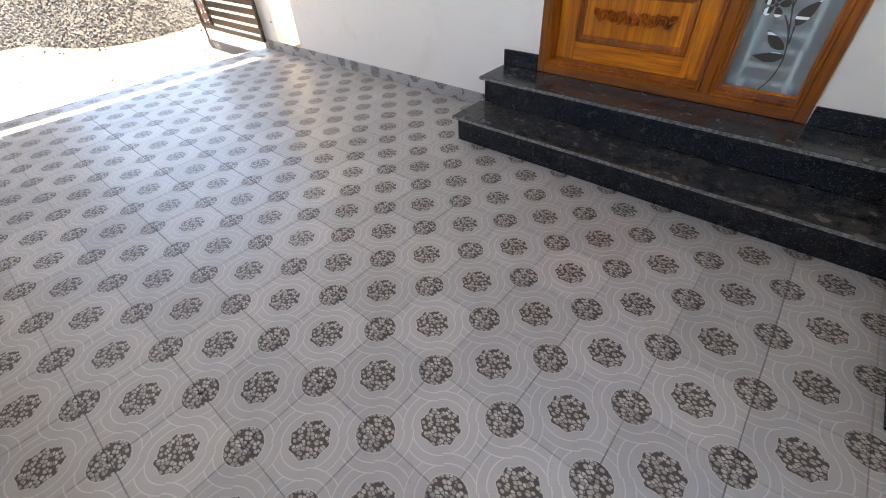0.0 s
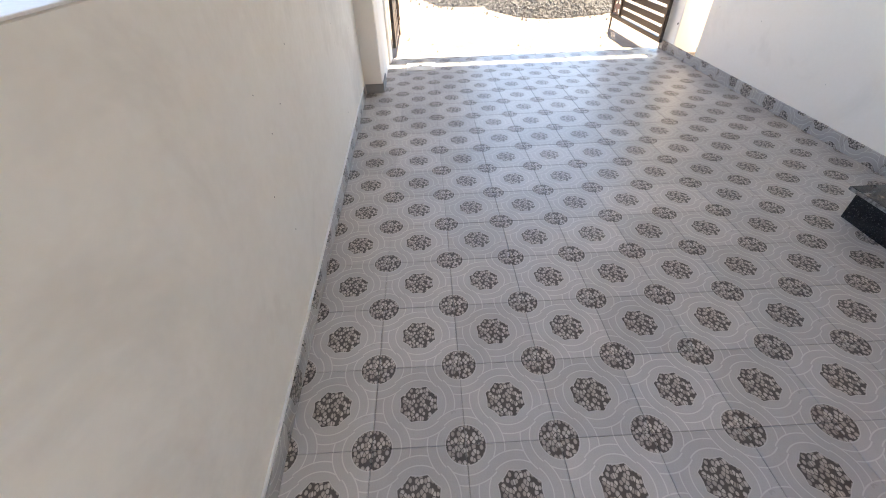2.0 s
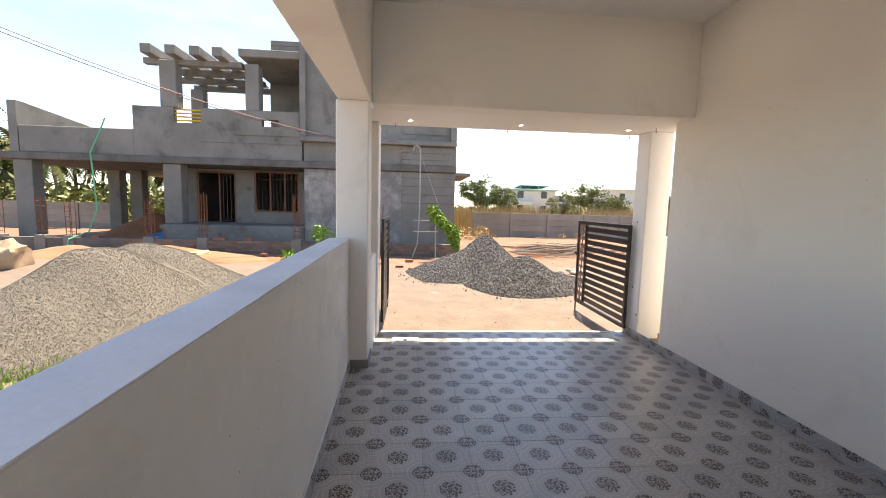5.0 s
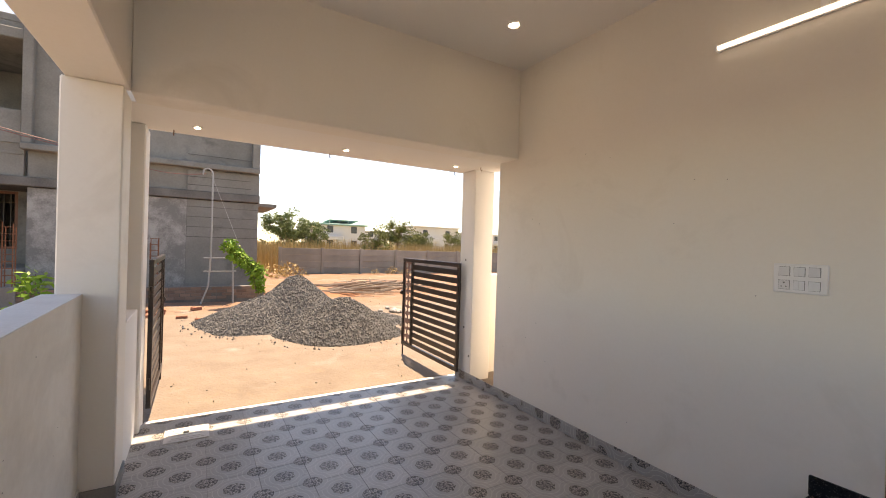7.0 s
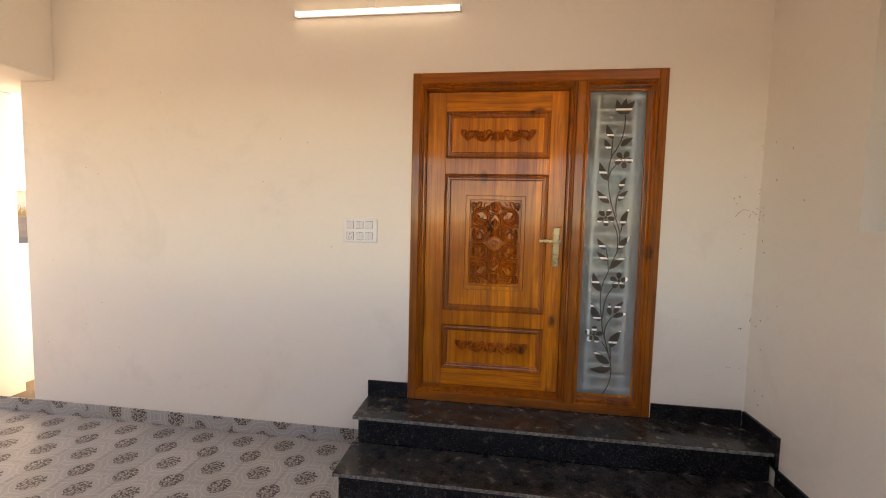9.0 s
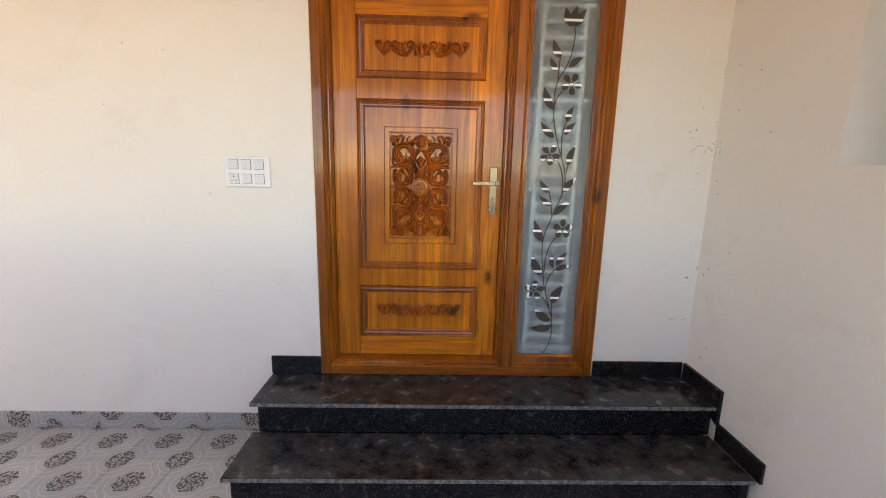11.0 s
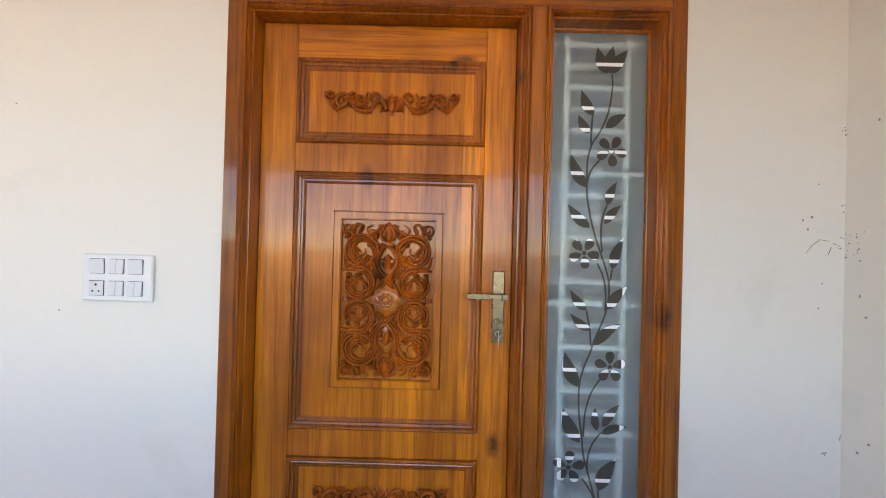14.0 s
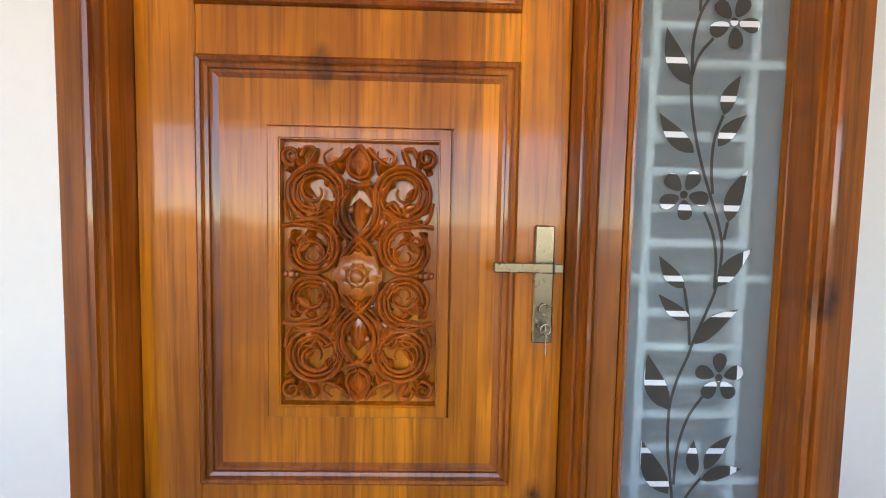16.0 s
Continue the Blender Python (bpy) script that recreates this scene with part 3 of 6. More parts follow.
for x in gx:
    for y in gy:
        away = min(1.0, max(0.0, (-4.6 - x) / 3.0)) if x < 0 else 0.0
        gv.append((x, y, G + away * 0.05 * noise.noise(Vector((x * 0.35, y * 0.35, 0))) + away * 0.02 * noise.noise(Vector((x * 1.3, y * 1.3, 4)))))
ny = len(gy)
ground.mesh_of(gv, [(i * ny + j, (i + 1) * ny + j, (i + 1) * ny + j + 1, i * ny + j + 1) for i in range(len(gx) - 1) for j in range(ny - 1)])
solid("ground", ground, GROUND, "sandy pale tan ground with red earth patches", kind="structure", smooth=60)

s = Shape().box(-3.9, 2.1, -0.48, 3.0, -0.40, -0.006, 0.003)
floor = solid("floor", s, GROUT, "grey patterned cement parking tiles laid in a grid", kind="structure")

BY = WALL_Y + 0.23
wall = across(wall_with_holes(WALL_Y, BY, -3.155, 2.08, -0.3, 3.55, [(-0.226, 1.293, 0.345, 2.46)]))
solid("wall_north", wall, PAINT, "cream painted plaster house wall round the front door", kind="structure")
inner = Shape()
inner.box(-0.6, 1.8, 5.2, 5.3, 0.2, 2.9)
inner.box(-0.7, -0.6, BY, 5.3, 0.2, 2.9)
inner.box(1.8, 1.9, BY, 5.3, 0.2, 2.9)
inner.box(-0.7, 1.9, BY, 5.3, 0.2, 0.34)
inner.box(-0.7, 1.9, BY, 5.3, 2.8, 2.9)
solid("wall_inside", inner, PAINT, "plain cream walls of the room behind the door", kind="structure")
body = Shape()
body.box(-3.30, -3.07, BY, 10, -0.3, 3.55)
body.box(-3.30, 6, 9.8, 10, -0.3, 3.55)
solid("wall_side", body, PAINT, "cream painted side wall of the house", kind="structure")

# return wall with a window opening (y 1.30 to 2.29, z 1.54 to 2.55)
ret = wall_with_holes(BACK_X, 2.08, 1.00, WALL_Y, -0.3, CEIL, [(1.30, 2.29, 1.54, 2.55)])
solid("wall_east", ret, PAINT, "cream painted return wall with a high window", kind="structure")

room = Shape().box(3.4, 3.5, 1.2, 3.2, 0.5, 3.3)
room.box(2.08, 3.5, 1.2, 3.2, 0.4, 0.5)
room.box(2.08, 3.5, 1.2, 3.2, 3.3, 3.4)
room.box(2.08, 3.5, 3.2, 3.3, 0.4, 3.4)
solid("wall_room", room, PAINT, "plain cream wall of the room behind the high window", kind="structure")
# Unseen passage, added open to the sky to brighten the porch.
side = Shape()
side.box(2.08, 9.0, 1.00, 1.2, -0.3, 3.55)
side.box(2.08, 9.0, -0.445, LEFT_Y, -0.3, 1.246)
side.box(9.0, 9.2, -0.50, 1.2, -0.3, 2.2)
solid("wall_passage_added", side, PAINT, "unseen cream passage walls, added open to let in sky light", kind="structure")
solid("pavement_bounce", Shape().box(2.1, 9.0, LEFT_Y, 1.0, -0.3, -0.01, 0.003), CEMENT, "unseen pale cement floor added to bounce light into the porch", kind="structure")
LOW_Y, LOW_SKEW = -0.292, 0.022      # the low wall runs a little out of square


def low_face(x):
    return LOW_Y + LOW_SKEW * x


def low_run(z0, z1, proud, thick, c):
    """A length of the low wall, turned with it."""
    r = Shape().box(-2.80, 2.08, -thick - proud, proud, z0, z1, c)
    r.v = [(x, y + low_face(x), z) for x, y, z in r.v]
    return r


low_wall = solid("wall_low", low_run(-0.3, 1.2305, 0.0, 0.180, 0.003), PAINT_LOW, "cream painted low wall along the car porch", kind="structure")
part("coping", low_run(1.2305, 1.236, 0.0012, 0.181, 0.0012), COPING, low_wall, "chalky white wall top")
part("plaster_edge", low_run(0.0865, 0.100, 0.008, 0.17, 0.003), COPING, low_wall, "uneven white plaster edge above the skirting")

s = Shape().box(-3.09, -2.775, -0.475, -0.183, -0.3, SOFFIT, 0.008)
pil = solid("pillar_porch", s, PAINT, "cream painted square porch pillar", kind="structure")
part("pillar_skirting", Shape().box(-3.096, -2.764, -0.45, -0.172, 0.0, 0.080, 0.003), GROUT, pil, "dark grey skirting")
s = Shape().box(-3.875, -3.60, WALL_Y - 0.004, 3.25, -0.3, 2.48, 0.010)
gate_post = solid("pillar_gate", s, WHITE, "white painted square gate pillar", kind="structure")
s2 = Shape()
for z, x in ((1.42, -3.75), (0.62, -3.75), (0.30, -3.63)):
    s2.tube([(x, WALL_Y - 0.006, z), (x, WALL_Y + 0.006, z)], 0.012, 8)
part("fixing_hole", s2, DARK, gate_post, "small dark bolt holes")
s = Shape().box(-4.03, -3.72, -0.46, -0.160, -0.3, 2.48, 0.010)
solid("pillar_gate_south", s, WHITE, "white painted square gate pillar", kind="structure")
s = Shape().box(-3.72, -3.09, -0.45, -0.29, -0.3, 2.48, 0.003)
solid("wall_niche", s, PAINT, "cream wall set back between two pillars", kind="structure")
s = Shape().box(-3.72, -3.09, -0.29, -0.185, -0.3, 1.0, 0.006)
solid("ledge", s, WHITE, "white painted low ledge between two pillars", kind="structure")

s = Shape().box(-3.12, -2.864, -0.165, WALL_Y, 2.474, 3.55, 0.008)
solid("beam_cross", s, PAINT, "cream painted cross beam of the porch", kind="structure")
s = Shape().box(-2.88, 2.08, -0.46, -0.165, SOFFIT, 3.55, 0.008)
solid("beam_edge", s, PAINT, "cream painted edge beam over the low wall", kind="structure")
s = Shape().box(-2.864, 2.08, -0.165, BY, CEIL, 3.55, 0.001)
solid("ceiling", s, WHITE, "white painted flat porch ceiling", kind="structure")
s = Shape().box(-3.92, -3.12, -0.47, 3.26, 2.48, 2.64, 0.006)
solid("ceiling_canopy", s, WHITE, "white painted canopy soffit over the gate", kind="structure")
# Unseen slab, beam and arms added; they leave one sun strip on the floor.
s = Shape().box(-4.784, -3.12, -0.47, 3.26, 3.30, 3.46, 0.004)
solid("ceiling_sun_blocker", s, WHITE, "unseen white slab added to shade the porch floor", kind="structure")
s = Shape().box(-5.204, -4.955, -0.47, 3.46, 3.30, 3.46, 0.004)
shade_beam = solid("beam_sun_blocker", s, WHITE, "unseen white beam added to shade the outer tile row", kind="structure")
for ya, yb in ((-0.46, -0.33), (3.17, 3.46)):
    part("beam_shade_arm", Shape().box(-4.955, -4.785, ya, yb, 3.31, 3.45, 0.004), WHITE, shade_beam)
s = Shape().box(-3.30, 6, BY, 10, 3.40, 3.55, 0.006)
solid("roof", s, WHITE, "flat roof slab of the house", kind="structure")
s = Shape().box(-3.95, -3.80, 3.25, 10, -0.3, 1.24, 0.006)
solid("wall_compound", s, PAINT, "cream painted compound wall beside the gate", kind="structure")
s = Shape().box(-3.80, -3.155, WALL_Y + 0.0, 9.8, -0.3, 0.012, 0.004)
solid("pavement_side", s, GROUND, "dusty yellow side passage floor", kind="structure")
sill = Shape().box(-4.0, -3.9, -0.15, 3.0, -0.3, -0.015, 0.01)
solid("kerb", sill, COPING, "pale cement edge of the porch floor", kind="structure")


# ---------------------------------------------------------------- steps
def steps():
    t = thing("entrance_steps", (0.65, 2.6, 0), "two polished black granite steps below the front door", "steps")
    W = WALL_Y
    part("riser", Shape().box(-0.487, BACK_X - 0.012, 2.392, 2.9, 0, 0.154), GRANITE, t)
    part("tread", Shape().box(-0.512, BACK_X - 0.012, 2.364, 2.684, 0.154, 0.175, 0.004), GRANITE_TOP, t)
    part("nosing", Shape().box(-0.511, BACK_X - 0.013, 2.3615, 2.3645, 0.1555, 0.1738, 0.001), NOSING, t, "rough grey front edge of the tread")
    part("riser", Shape().box(-0.478, BACK_X - 0.012, 2.684, W - 0.001, 0.175, 0.330), GRANITE, t)
    part("tread", Shape().box(-0.505, BACK_X - 0.012, 2.656, W + 0.018, 0.330, 0.351, 0.004), GRANITE_TOP, t)
    part("nosing", Shape().box(-0.504, BACK_X - 0.013, 2.6535, 2.6565, 0.3315, 0.3498, 0.001), NOSING, t, "rough grey front edge of the tread")
    part("skirting", Shape().box(-0.507, -0.235, W - 0.017, W - 0.001, 0.352, 0.454, 0.003), GRANITE, t)
    part("skirting", Shape().box(1.304, BACK_X - 0.018, W - 0.017, W - 0.001, 0.352, 0.444, 0.003), GRANITE, t)
    part("skirting", Shape().slab([(2.640, 0.262), (W - 0.019, 0.352), (W - 0.019, 0.444), (2.640, 0.444)], 0, BACK_X - 0.018, BACK_X - 0.001), GRANITE, t)
    part("skirting", Shape().box(BACK_X - 0.0175, BACK_X - 0.001, 2.338, 2.640, 0.175, 0.275, 0.003), GRANITE, t)
    part("skirting", Shape().box(BACK_X - 0.017, BACK_X - 0.001, 1.6, 2.338, 0.0, 0.105, 0.003), GRANITE, t)


steps()


# ---------------------------------------------------------------- front door
# The door set is drawn at its trade size and then let into the opening at its built size.
TRADE = 0.9576
NOMINAL_WALL = 3.115


def let_in(ob):
    o = ORIGIN[ob.name]
    ob.location = (-0.232 + (o.x + 0.290) * TRADE, WALL_Y + (o.y - NOMINAL_WALL) * TRADE, 0.351 + (o.z - 0.297) * TRADE)
    ob.scale = (TRADE,) * 3
    return ob


FY = 3.098           # front of the door frame
LY = 3.188           # face of the door leaf


def bead_profile(y_front, y_back):
    d = y_back - y_front
    return [(0.0, y_front + 0.004), (0.004, y_front - 0.003), (0.010, y_front + 0.002), (0.011, y_front + 0.010), (0.017, y_front + 0.008),
            (0.022, y_front + 0.016), (0.023, y_front + 0.026), (0.029, y_front + 0.026), (0.032, y_front + 0.036), (0.032, y_front + d)]


def panel_profile(y):
    return [(0.0, y + 0.001), (0.002, y - 0.010), (0.007, y - 0.014), (0.013, y - 0.010), (0.014, y - 0.004), (0.020, y - 0.006), (0.027, y - 0.003),
            (0.028, y + 0.004), (0.034, y + 0.004), (0.046, y + 0.012)]


def spiral(cx, cz, r0, r1, a0, turns, n=26, sq=1.0):
    out = []
    for k in range(n + 1):
        f = k / n
        r = r0 + (r1 - r0) * f
        a = radians(a0) + 2 * math.pi * turns * f
        out.append((cx + r * math.cos(a) * sq, cz + r * math.sin(a)))
    return out


def flow(pts, n=8):
    """A smooth line through points."""
    out = []
    q = [pts[0]] + list(pts) + [pts[-1]]
    for k in range(1, len(q) - 2):
        for s in range(n):
            f = s / n
            c = []
            for d in (0, 1):
                a, b, e, g = q[k - 1][d], q[k][d], q[k + 1][d], q[k + 2][d]
                c.append(0.5 * (2 * b + (e - a) * f + (2 * a - 5 * b + 4 * e - g) * f * f + (3 * b - a - 3 * e + g) * f ** 3))
            out.append(tuple(c))
    return out + [tuple(pts[-1])]


def carved_leaf(s, p0, p1, width, y, lift):
    """A ridged leaf from p0 to p1 lying on the plane y."""
    a, b = Vector(p0), Vector(p1)
    d = b - a
    w = Vector((-d.y, d.x)).normalized()
    left, right, mid = [], [], []
    for k in range(7):
        f = k / 6
        h = width * math.sin(math.pi * f ** 0.8) * 0.5
        c = a + d * f + w * (width * 0.25 * math.sin(math.pi * f))
        mid.append((c.x, y - lift * math.sin(math.pi * min(f + 0.15, 1)), c.y))
        left.append(((c + w * h).x, y, (c + w * h).y))
        right.append(((c - w * h).x, y, (c - w * h).y))
    skirt_l = [(p[0], y + 0.016, p[2]) for p in left]
    skirt_r = [(p[0], y + 0.016, p[2]) for p in right]
    vs = left + mid + right + skirt_l + skirt_r
    fs = [(k, k + 1, 8 + k, 7 + k) for k in range(6)] + [(7 + k, 8 + k, 15 + k, 14 + k) for k in range(6)]
    fs += [(k, 21 + k, 22 + k, k + 1) for k in range(6)] + [(14 + k, 15 + k, 29 + k, 28 + k) for k in range(6)]
    s.mesh_of(vs, fs)


def carving(parent, cx, cz, y):
    """The pierced scroll panel: mirrored scrolls, a braid and a rosette."""
    K = 0.000645
    s = Shape()

    def put(line, r, mirror=True, taper=False):
        for sx in ((1, -1) if mirror else (1,)):
            for sz in (1, -1):
                pts = [(cx + sx * u * K, y - 0.009, cz + sz * w * K) for u, w in line]
                n = len(pts)
                rs = [1.0 * r * K * (1 - 0.5 * k / n) if taper else 0.95 * r * K for k in range(n)]
                s.tube(pts, [q * 1.9 for q in rs], 8, True, 0.54)

    def berry(u, w, r):
        for sx in (1, -1):
            for sz in (1, -1):
                s.ball((cx + sx * u * K, y - 0.006, cz + sz * w * K), r * K, 1, 0.9, 1, 8, 6)

    def leafs(p0, p1, width, lift=14):
        for sx in (1, -1):
            for sz in (1, -1):
                a = (cx + sx * p0[0] * K, cz + sz * p0[1] * K)
                b = (cx + sx * p1[0] * K, cz + sz * p1[1] * K)
                carved_leaf(s, a, b, width * K * sx * sz, y - 0.004, lift * 1.3 * K)

    # great loops of two strands, with a curl and berries inside
    put(spiral(152, 275, 103, 78, 200, -1.02, 30), 8.5)
    put(spiral(152, 275, 86, 60, 195, -0.95, 30), 6.5)
    put(spiral(152, 275, 70, 45, 190, -0.9, 28), 5.5)
    put(spiral(162, 90, 68, 45, 80, 0.8, 26), 5.5)
    put(flow([(50, 300), (84, 245), (82, 180), (50, 130), (4, 92), (-26, 50), (-30, 0)]), 5.5)
    put(spiral(150, 285, 58, 20, 150, -1.0, 22), 7.5, True, True)
    put(flow([(250, 250), (235, 190), (190, 172), (150, 190)]), 8, True, True)
    berry(168, 208, 19)
    berry(82, 290, 15)
    leafs((210, 250), (165, 215), 34)
    leafs((120, 330), (85, 300), 26)
    # middle loops towards the rosette
    put(spiral(162, 90, 102, 74, 60, 0.9, 30), 8.5)
    put(spiral(162, 90, 84, 58, 70, 0.82, 28), 6.5)
    put(spiral(155, 70, 50, 16, 10, 1.1, 22), 7.5, True, True)
    berry(190, 98, 17)
    berry(115, 32, 18)
    leafs((235, 130), (190, 100), 34)
    leafs((200, 40), (130, 25), 38)
    leafs((150, 150), (185, 110), 30)
    put(flow([(255, 165), (215, 172), (150, 165), (115, 185), (90, 130)]), 9, True, True)
    # corner scrolls
    put(spiral(228, 402, 34, 7, 250, 1.5, 26), 8, True, True)
    put(flow([(195, 400), (180, 430), (150, 425), (160, 395), (185, 350)]), 9, True, True)
    leafs((205, 430), (190, 350), 30)
    leafs((140, 430), (170, 350), 26)
    # crown of the middle: lotus and side leaves
    put(flow([(0, 440), (-8 + 30, 415), (38, 380), (30, 345), (0, 330)]), 8)
    put(flow([(30, 430), (62, 395), (105, 375), (120, 405), (90, 430)]), 8, True, True)
    leafs((0, 335), (0, 425), 62, 18)
    leafs((60, 345), (105, 405), 40)
    put(flow([(40, 318), (0, 305), (-40, 318)]), 11, False)
    # braid
    put(flow([(18, 300), (52, 245), (50, 190), (22, 150), (-25, 110), (-58, 60), (-62, 0)]), 9.5)
    put(flow([(34, 300), (68, 245), (66, 185), (36, 140), (-10, 100), (-42, 55), (-46, 0)]), 7)
    leafs((0, 265), (0, 150), 46, 18)
    berry(29, 222, 15)
    leafs((70, 225), (125, 160), 60, 22)
    leafs((55, 130), (110, 110), 50, 18)
    leafs((0, 60), (0, 100), 36, 16)
    berry(16, 70, 10)
    put(flow([(80, 225), (118, 250), (140, 205), (132, 165)]), 8, True, True)
    for a, b, wd in (((240, 300), (205, 335), 30), ((185, 300), (150, 262), 26), ((110, 230), (75, 262), 26), ((245, 60), (215, 92), 26), ((95, 70), (125, 88), 24), ((170, 130), (135, 118), 22), ((250, 350), (225, 372), 24), ((120, 120), (95, 150), 26), ((90, 300), (58, 330), 26), ((215, 195), (180, 160), 22)):
        leafs(a, b, wd, 15)
    # smooth trefoil leaves and small fillers behind the strands
    for a, b, wd in (((40, 165), (112, 178), 52), ((60, 150), (95, 205), 36), ((62, 215), (100, 222), 44), ((200, 330), (240, 300), 30), ((110, 350), (150, 345), 30), ((205, 210), (245, 225), 28),
                     ((120, 60), (150, 100), 34), ((205, 150), (235, 120), 26), ((225, 20), (190, 35), 26), ((80, 25), (112, 60), 34), ((30, 400), (62, 425), 34), ((15, 110), (50, 105), 30)):
        leafs(a, b, wd, 11)
    put(spiral(118, 48, 34, 8, 120, 1.3, 18), 6, True, True)
    put(spiral(192, 112, 30, 8, 300, -1.3, 18), 6, True, True)
    put(spiral(176, 228, 34, 9, 330, -1.2, 18), 6, True, True)
    put(spiral(85, 308, 30, 8, 60, 1.2, 18), 6, True, True)
    # side knots
    for u, r in ((250, 10), (230, 14), (212, 8)):
        berry(u, 2, r)
    part("carved_scrollwork", s, CARVE, parent, "openwork carved teak scrolls", smooth=50)
    f = Shape()
    f.tube([(cx, y + 0.001, cz), (cx, y - 0.026, cz)], [44 * K, 40 * K], 24)
    for ring, n, r0, r1, wide, up in ((0, 8, 14, 82, 64, 0.024), (1, 8, 10, 46, 32, 0.030)):
        for k in range(n):
            a = 2 * math.pi * (k + 0.5 * ring) / n
            d, q = Vector((math.cos(a), math.sin(a))), Vector((-math.sin(a), math.cos(a)))
            vs, fs = [], []
            for i in range(6):
                g = i / 5
                half = wide * 0.5 * math.sin(math.pi / 2 * min(1.0, 0.30 + 1.1 * g)) * math.sqrt(1 - 0.80 * max(0.0, (g - 0.6) / 0.4) ** 2)
                for j in range(-2, 3):
                    c = d * (r0 + (r1 - r0) * g) + q * (half * j / 2)
                    dip = 0.0035 * abs(j) / 2 - 0.003 * math.sin(math.pi * g) + (0.004 * g if g > 0.7 else 0)
                    vs.append((cx + c.x * K, y - up + dip, cz + c.y * K))
            for i in range(5):
                for j in range(4):
                    fs.append((i * 5 + j, i * 5 + j + 1, i * 5 + j + 6, i * 5 + j + 5))
            f.mesh_of(vs, fs)
    f.ball((cx, y - 0.033, cz), 24 * K, 1, 0.6, 1, 14, 8)
    part("carved_rosette", f, PETAL, parent, "carved flower with eight petals", smooth=40)


def ornament(parent, cx, cz, y):
    s = Shape()
    K = 0.00105

    def put(line, r):
        for sx in (1, -1):
            pts = [(cx + sx * u * K, y - 0.009, cz + w * K) for u, w in line]
            n = len(pts)
            s.tube(pts, [1.9 * r * K * (1 - 0.5 * k / n) for k in range(n)], 8, True, 0.58)

    put(flow([(18, -30), (40, 10), (80, -32), (125, -25), (150, 5), (190, -28), (215, -10), (235, 25)]), 8)
    put(spiral(60, 12, 24, 6, 220, -1.2, 18), 6)
    put(spiral(108, 8, 22, 5, 200, 1.2, 18), 6)
    put(spiral(172, 0, 30, 8, 160, -1.2, 20), 6.5)
    put(spiral(215, 18, 20, 5, 270, 1.2, 18), 6)
    put(flow([(140, -20), (150, 20), (135, 35)]), 6)
    put(flow([(90, -30), (95, 5), (85, 32)]), 6)
    for sx in (1, -1):
        for a, b in (((40, -35), (20, 30)), ((130, -30), (118, 25)), ((195, -38), (205, 0)), ((150, 10), (125, 36)), ((228, 5), (240, 38)), ((70, -38), (95, -20))):
            carved_leaf(s, (cx + sx * a[0] * K, cz + a[1] * K), (cx + sx * b[0] * K, cz + b[1] * K), 22 * K * sx, y - 0.005, 12 * K)
    for k in range(7):
        a = radians(90 + (k - 3) * 36)
        carved_leaf(s, (cx, cz - 8 * K), (cx + 34 * K * math.cos(a), cz - 4 * K + 42 * K * math.sin(a)), 15 * K, y - 0.003, 9 * K)
    s.ball((cx, y - 0.004, cz - 14 * K), 13 * K, 1, 0.7, 1.5)
    s.ball((cx, y - 0.003, cz - 36 * K), 8 * K, 1, 0.7, 1.2)
    part("carved_ornament", s, CARVE, parent, "carved band of leaf scrolls", smooth=50)


def hollow(x0, x1, z0, z1, u0, u1, w0, w1, face, back):
    """A panel face with a sunk field for the carving."""
    vs = [(x, face, z) for x, z in ((x0, z0), (x1, z0), (x1, z1), (x0, z1), (u0, w0), (u1, w0), (u1, w1), (u0, w1))]
    vs += [(x, back, z) for x, z in ((u0, w0), (u1, w0), (u1, w1), (u0, w1))]
    fs = [(k, (k + 1) % 4, 4 + (k + 1) % 4, 4 + k) for k in range(4)] + [(4 + k, 4 + (k + 1) % 4, 8 + (k + 1) % 4, 8 + k) for k in range(4)] + [(8, 9, 10, 11)]
    return vs, fs


